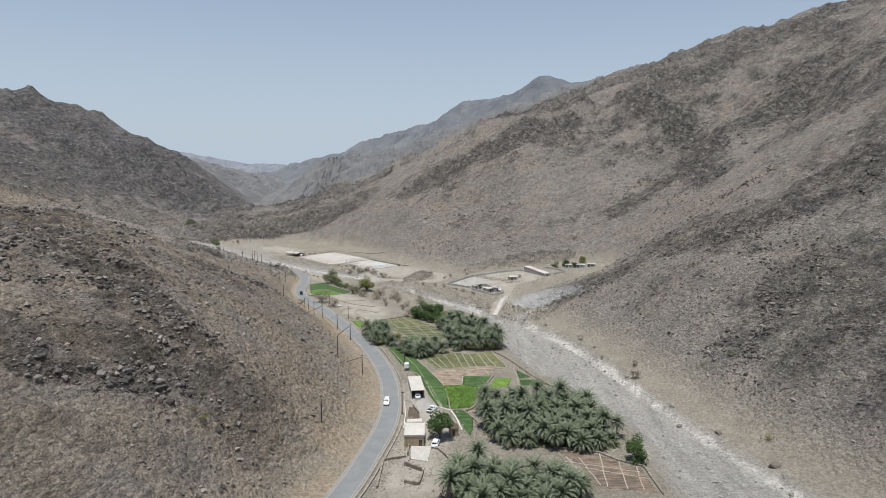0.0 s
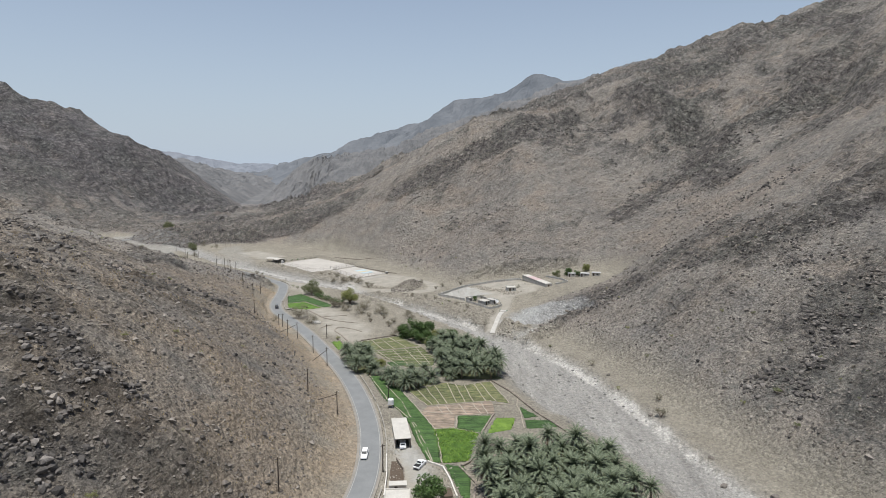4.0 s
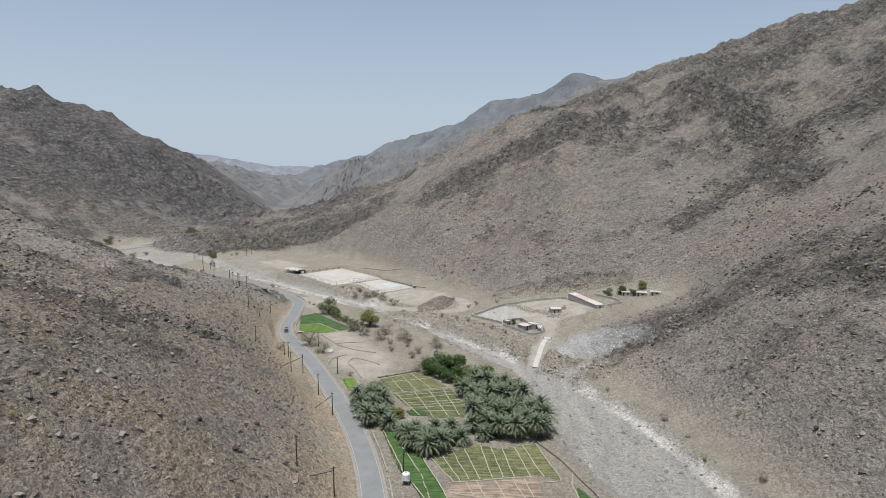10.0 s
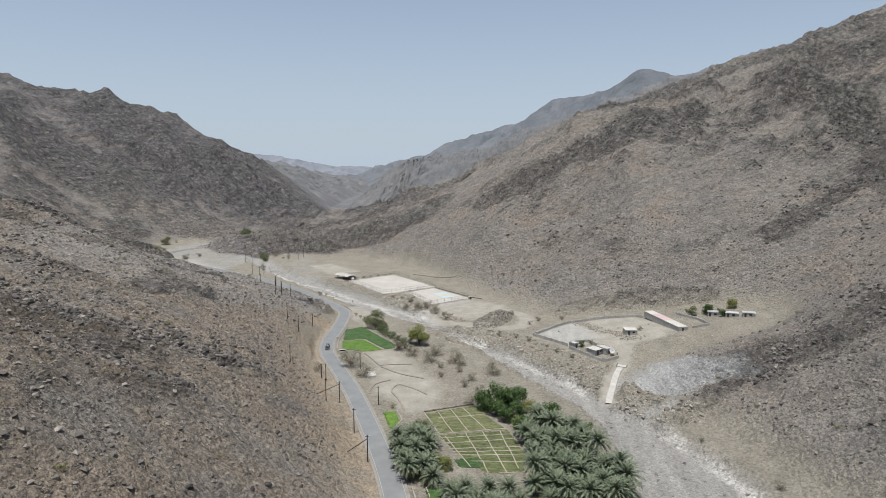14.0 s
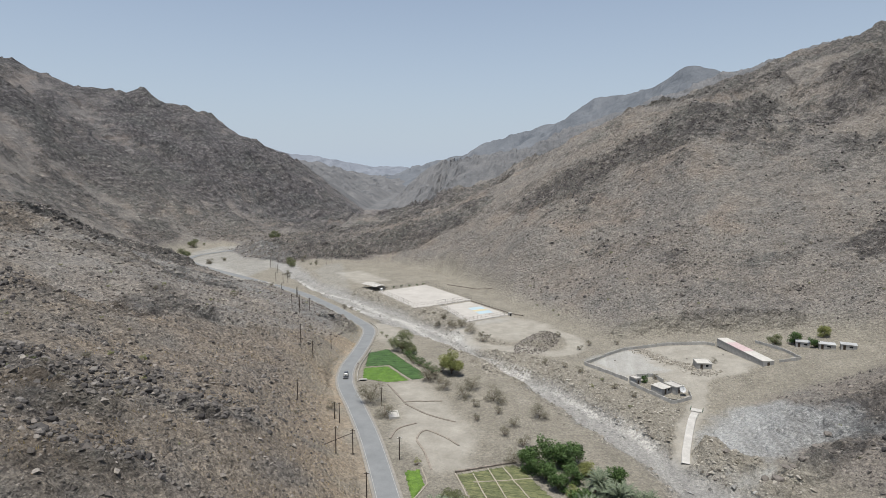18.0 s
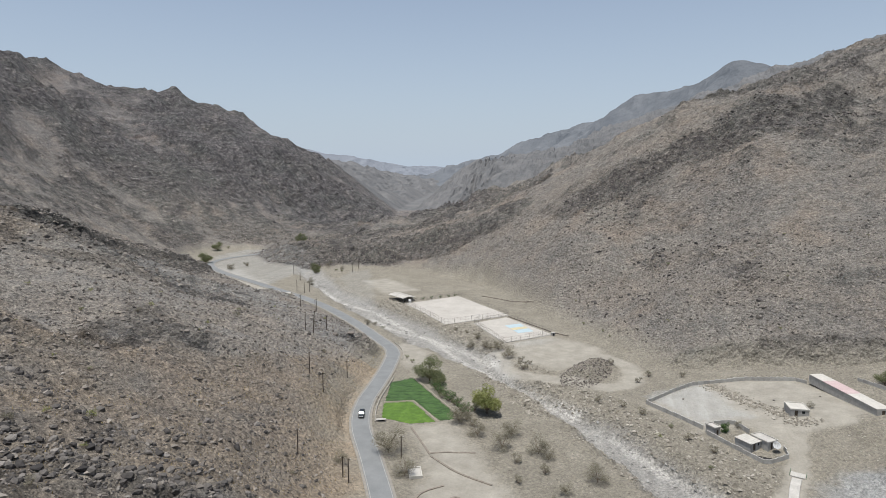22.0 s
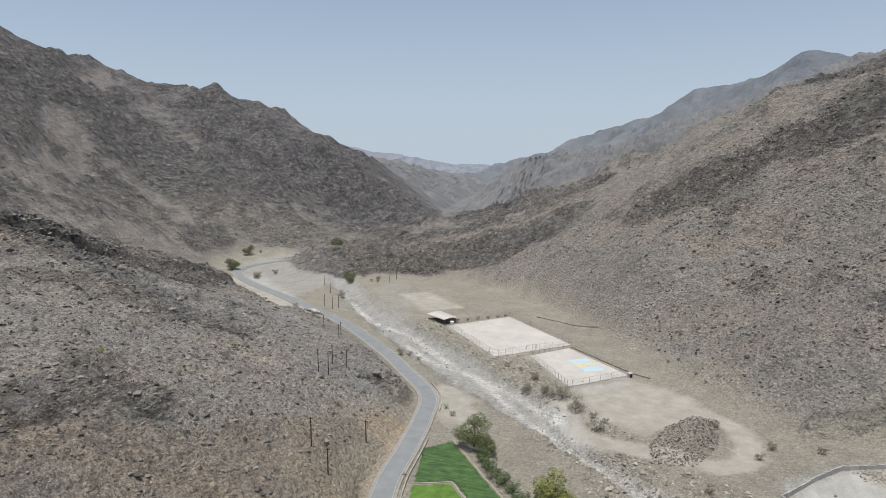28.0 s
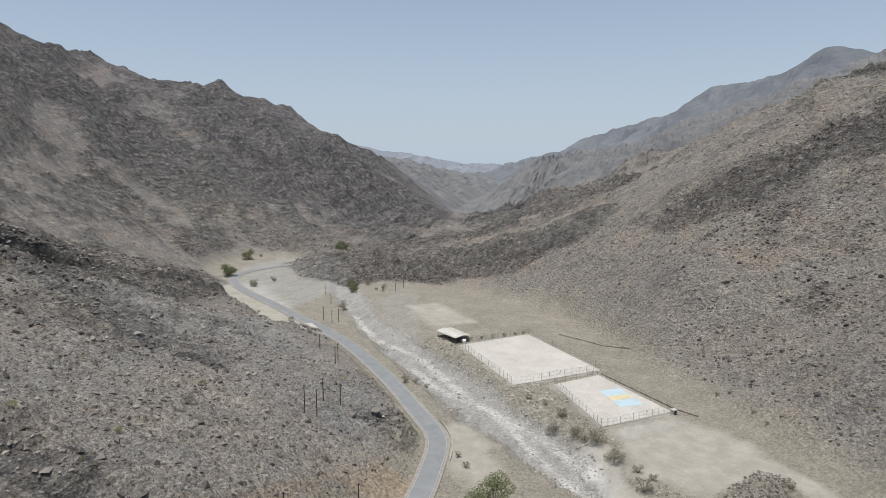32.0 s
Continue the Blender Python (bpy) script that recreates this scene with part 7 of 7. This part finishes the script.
scatter("mountain_crags", x, y, 0.4 + 0.8 * r**3, M_GREY_ROCKS, "dark grey crags breaking through the mountain side", 75, 0.1)
x, y, r = strewn(14000, 76, -190, 165, 520, 900, lambda x, y, q: far_crag(x, y, q))
scatter("mountain_crags", x, y, 0.4 + 0.9 * r**3, M_GREY_ROCKS, "dark grey crags breaking through the valley side", 77, 0.1)
x, y, r = strewn(24000, 78, -430, -150, 585, 740, lambda x, y, q: (ground_many(x, y, g_crag) > 0.3) & (q < 0.6))
scatter("mountain_crags", x, y, 0.35 + 1.0 * r**3, M_ROCKS, "jumbled brown rocks of the spur across the wadi", 79, 0.15)

def ledges(x, y, q):
    """Broken ledges that run down the slopes in clusters."""
    spot = ridged(-0.42 * x + 0.91 * y - 0.35 * x, 0.5 * x + 0.25 * y, 34, 4, 130, 0.6) + 0.35 * fbm(x, y, 80, 3, 131)
    return (ground_many(x, y, g_hill) > 0.5) & (q < smooth(0.42, 0.66, spot) * smooth(0.0, 0.34, ground_many(x, y, g_crag))) & (ground_many(x, y, g_scar) < 0.3) & far_from_road(x, y)


for n, seed, x0, x1, y0, y1, big_one in ((70000, 132, -190, -35, 45, 420, 1.0), (46000, 133, 50, 200, 60, 330, 1.0), (30000, 134, -60, 260, 330, 660, 1.3), (36000, 135, -380, -190, 230, 620, 1.2)):
    x, y, r = strewn(n, seed, x0, x1, y0, y1, ledges)
    scatter("outcrop_rocks", x, y, 0.3 + big_one * r**3, M_DARK_ROCKS, "dark angular rocks of broken ledges on the slope", seed + 10, 0.12, shapes=ROCKS)
x, y, r = strewn(120000, 25, -150, 60, 255, 520, lambda x, y, q: (ground_many(x, y, g_scar) < 0.3) & (ground_many(x, y, g_river) < 0.6) & (ground_many(x, y, g_sand) < 0.3) & (ground_many(x, y, g_hill) < 0.3) &
                 (off_line(x, y, curve(RIVER_RIGHT, 6), 22)[0] < 15 + 6 * vnoise(x / 9, y / 9, 8)) & (q < 0.8))
scatter("bank_rubble", x, y, 0.15 + 0.32 * r**2.5 + 0.45 * r**14, M_DUN_ROCKS, "tumbled dun rubble along the wadi bank", 35)
x, y, r = strewn(9000, 26, -60, 30, 60, 330, lambda x, y, q: (ground_many(x, y, g_river) < 0.6) & (off_line(x, y, curve(RIVER_LEFT, 6), 8)[0] < 4) & (q < 0.6))
scatter("bank_rubble", x, y, 0.15 + 0.35 * r**2.5, M_DUN_ROCKS, "tumbled stones along the field edge of the wadi", 36)
x, y, r = strewn(4200, 27, -36, -6, 352, 402, lambda x, y, q: inside(x, y, MOUND))
scatter("spoil_stones", x, y, 0.2 + 0.4 * r**2, M_ROCKS, "dark broken stone on the spoil heap", 37)
x, y, r = strewn(28000, 51, -30, 112, 284, 400, lambda x, y, q: (ground_many(x, y, g_river) < 0.3) & (ground_many(x, y, g_sand) < 0.35) & (ground_many(x, y, g_scar) < 0.4) & (ground_many(x, y, g_hill) < 0.45) & (q < 0.35 + 0.5 * vnoise(x / 11, y / 11, 15)))
scatter("loose_stones", x, y, 0.08 + 0.26 * r**3, M_DUN_ROCKS, "loose stones strewn over the ground round the yard", 52)
x, y, r = strewn(24000, 53, -150, 60, 230, 480, lambda x, y, q: (ground_many(x, y, g_river) < 0.3) & (ground_many(x, y, g_sand) < 0.3) & (ground_many(x, y, g_hill) < 0.3) & (off_line(x, y, ROAD_LINE[::4], 9)[0] > 5) &
                 (q < 0.12 + 0.5 * vnoise(x / 9, y / 9, 16)) & ~inside(x, y, GREEN2) & ~inside(x, y, GREEN3) & (y > 262))
scatter("loose_stones", x, y, 0.07 + 0.22 * r**3, M_DUN_ROCKS, "loose stones on the flat ground of the wadi floor", 54)
near_walls = lambda x, y: np.min([off_line(x, y, l, 9)[0] for l in ([(-17.0, 86.4), (-17.0, 100.4), (-11.4, 103)], [(-10.9, 109.6), (-10.9, 104)], [(-11.4, 98.5), (-6.9, 95.4)], [(-10.7, 89.3), (-7.1, 88.2), (-6.4, 94.6)],
                                                                             [(-1.9, 82.2), (0.2, 101.3), (-1.4, 105.1), (-4.0, 109.4)], [(0.6, 133.6), (2.4, 127), (3.8, 119.4)])], axis=0)  # noqa: E731
x, y, r = strewn(9000, 47, -19, 5, 76, 136, lambda x, y, q: q < np.exp(-near_walls(x, y) / 0.9))
scatter("ruin_rubble", x, y, 0.1 + 0.3 * r**2, M_DUN_ROCKS, "fallen stones round the ruined walls of the farm", 48)
x, y, r = strewn(14000, 49, -25, 6, 70, 200, lambda x, y, q: (off_line(x, y, side_line(ROAD_LINE, -5.6)[::3], 8)[0] < 2.2) & (q < 0.8))
scatter("verge_stones", x, y, 0.08 + 0.22 * r**2, M_DUN_ROCKS, "loose stones on the bank below the road", 50)
pile = along([(19.5, 369), (24.7, 359), (29.4, 350), (34.6, 344), (38.6, 335), (44, 334.6)], 0.055)
rng = np.random.default_rng(28)
px, py = pile[:, 0] + rng.normal(0, 1.5, len(pile)), pile[:, 1] + rng.normal(0, 1.5, len(pile))
scatter("rubble_row", px, py, 0.25 + 0.35 * rng.random(len(pile)), M_DUN_ROCKS, "row of pale rubble stones dumped across the yard", 38)
for k, (bx, by, bs) in enumerate([(44, 262, 2.2), (41.5, 263.5, 1.6), (46.5, 264.5, 1.7), (34.5, 273, 1.3), (52, 270, 1.6), (57, 275, 1.8), (62, 282, 1.5), (49, 267, 1.3), (38, 277, 1.2), (29, 268, 0.9),
                                  (30.4, 266, 0.7), (70, 128, 1.3), (78, 120, 1.6), (72, 140, 1.2), (66, 170, 1.1), (62, 205, 1.2), (84, 100, 1.8), (-118, 380, 1.8), (-121, 386, 1.6), (-124, 379, 2.0),
                                  (-113, 372, 1.5), (-128, 372, 1.6), (-122, 392, 1.3), (-112, 362, 1.2), (-92, 330, 0.9), (9.9, 354.5, 0.6), (37, 351.8, 0.6), (50.8, 354.5, 0.5), (-186, 459, 0.8)]):
    v, f = ROCKS[k % len(ROCKS)]
    o = new("boulder", raw_mesh("boulder", v * bs, f, M_ROCKS))
    o.matrix_basis = pose(bx, by, ground_at(bx, by) + bs * 0.25, 0, 0, k * 67)
    tagged(o, "large dark angular boulder bedded in the ground" if bs > 1 else "single loose boulder on open ground", "boulder", "boulders")

# dry yellow grass along the road's slope side
x, y, r = strewn(32000, 29, -125, 0, 75, 395, lambda x, y, q: (ground_many(x, y, g_dry) > 0.35) & (q < 0.35) & far_from_road(x, y) | (off_line(x, y, side_line(ROAD_LINE, 5.6)[::3], 6)[0] < 1.4) & (y > 352) & (y < 392) | (np.hypot(x + 3.9, (y - 103) * 0.7) < 2.6) & (q < 0.5) | (np.hypot(x + 13.5, y - 98) < 2.4) & (q < 0.4))
n = len(x)
rng = np.random.default_rng(30)
z0, a, h = ground_many(x, y), rng.uniform(0, 6.28, n), 0.25 + 0.35 * r
t = np.empty((n, 3, 3))
t[:, 0], t[:, 1] = np.c_[x - np.cos(a) * 0.14, y - np.sin(a) * 0.14, z0 - 0.05], np.c_[x + np.cos(a) * 0.14, y + np.sin(a) * 0.14, z0 - 0.05]
t[:, 2] = np.c_[x + rng.uniform(-0.2, 0.2, n), y + rng.uniform(-0.2, 0.2, n), z0 + h]
tagged(new("dry_grass", tri_mesh("dry_grass", t, M_GRASS)), "sparse dry yellow grass on the road cutting", "grass", kind="stuff")
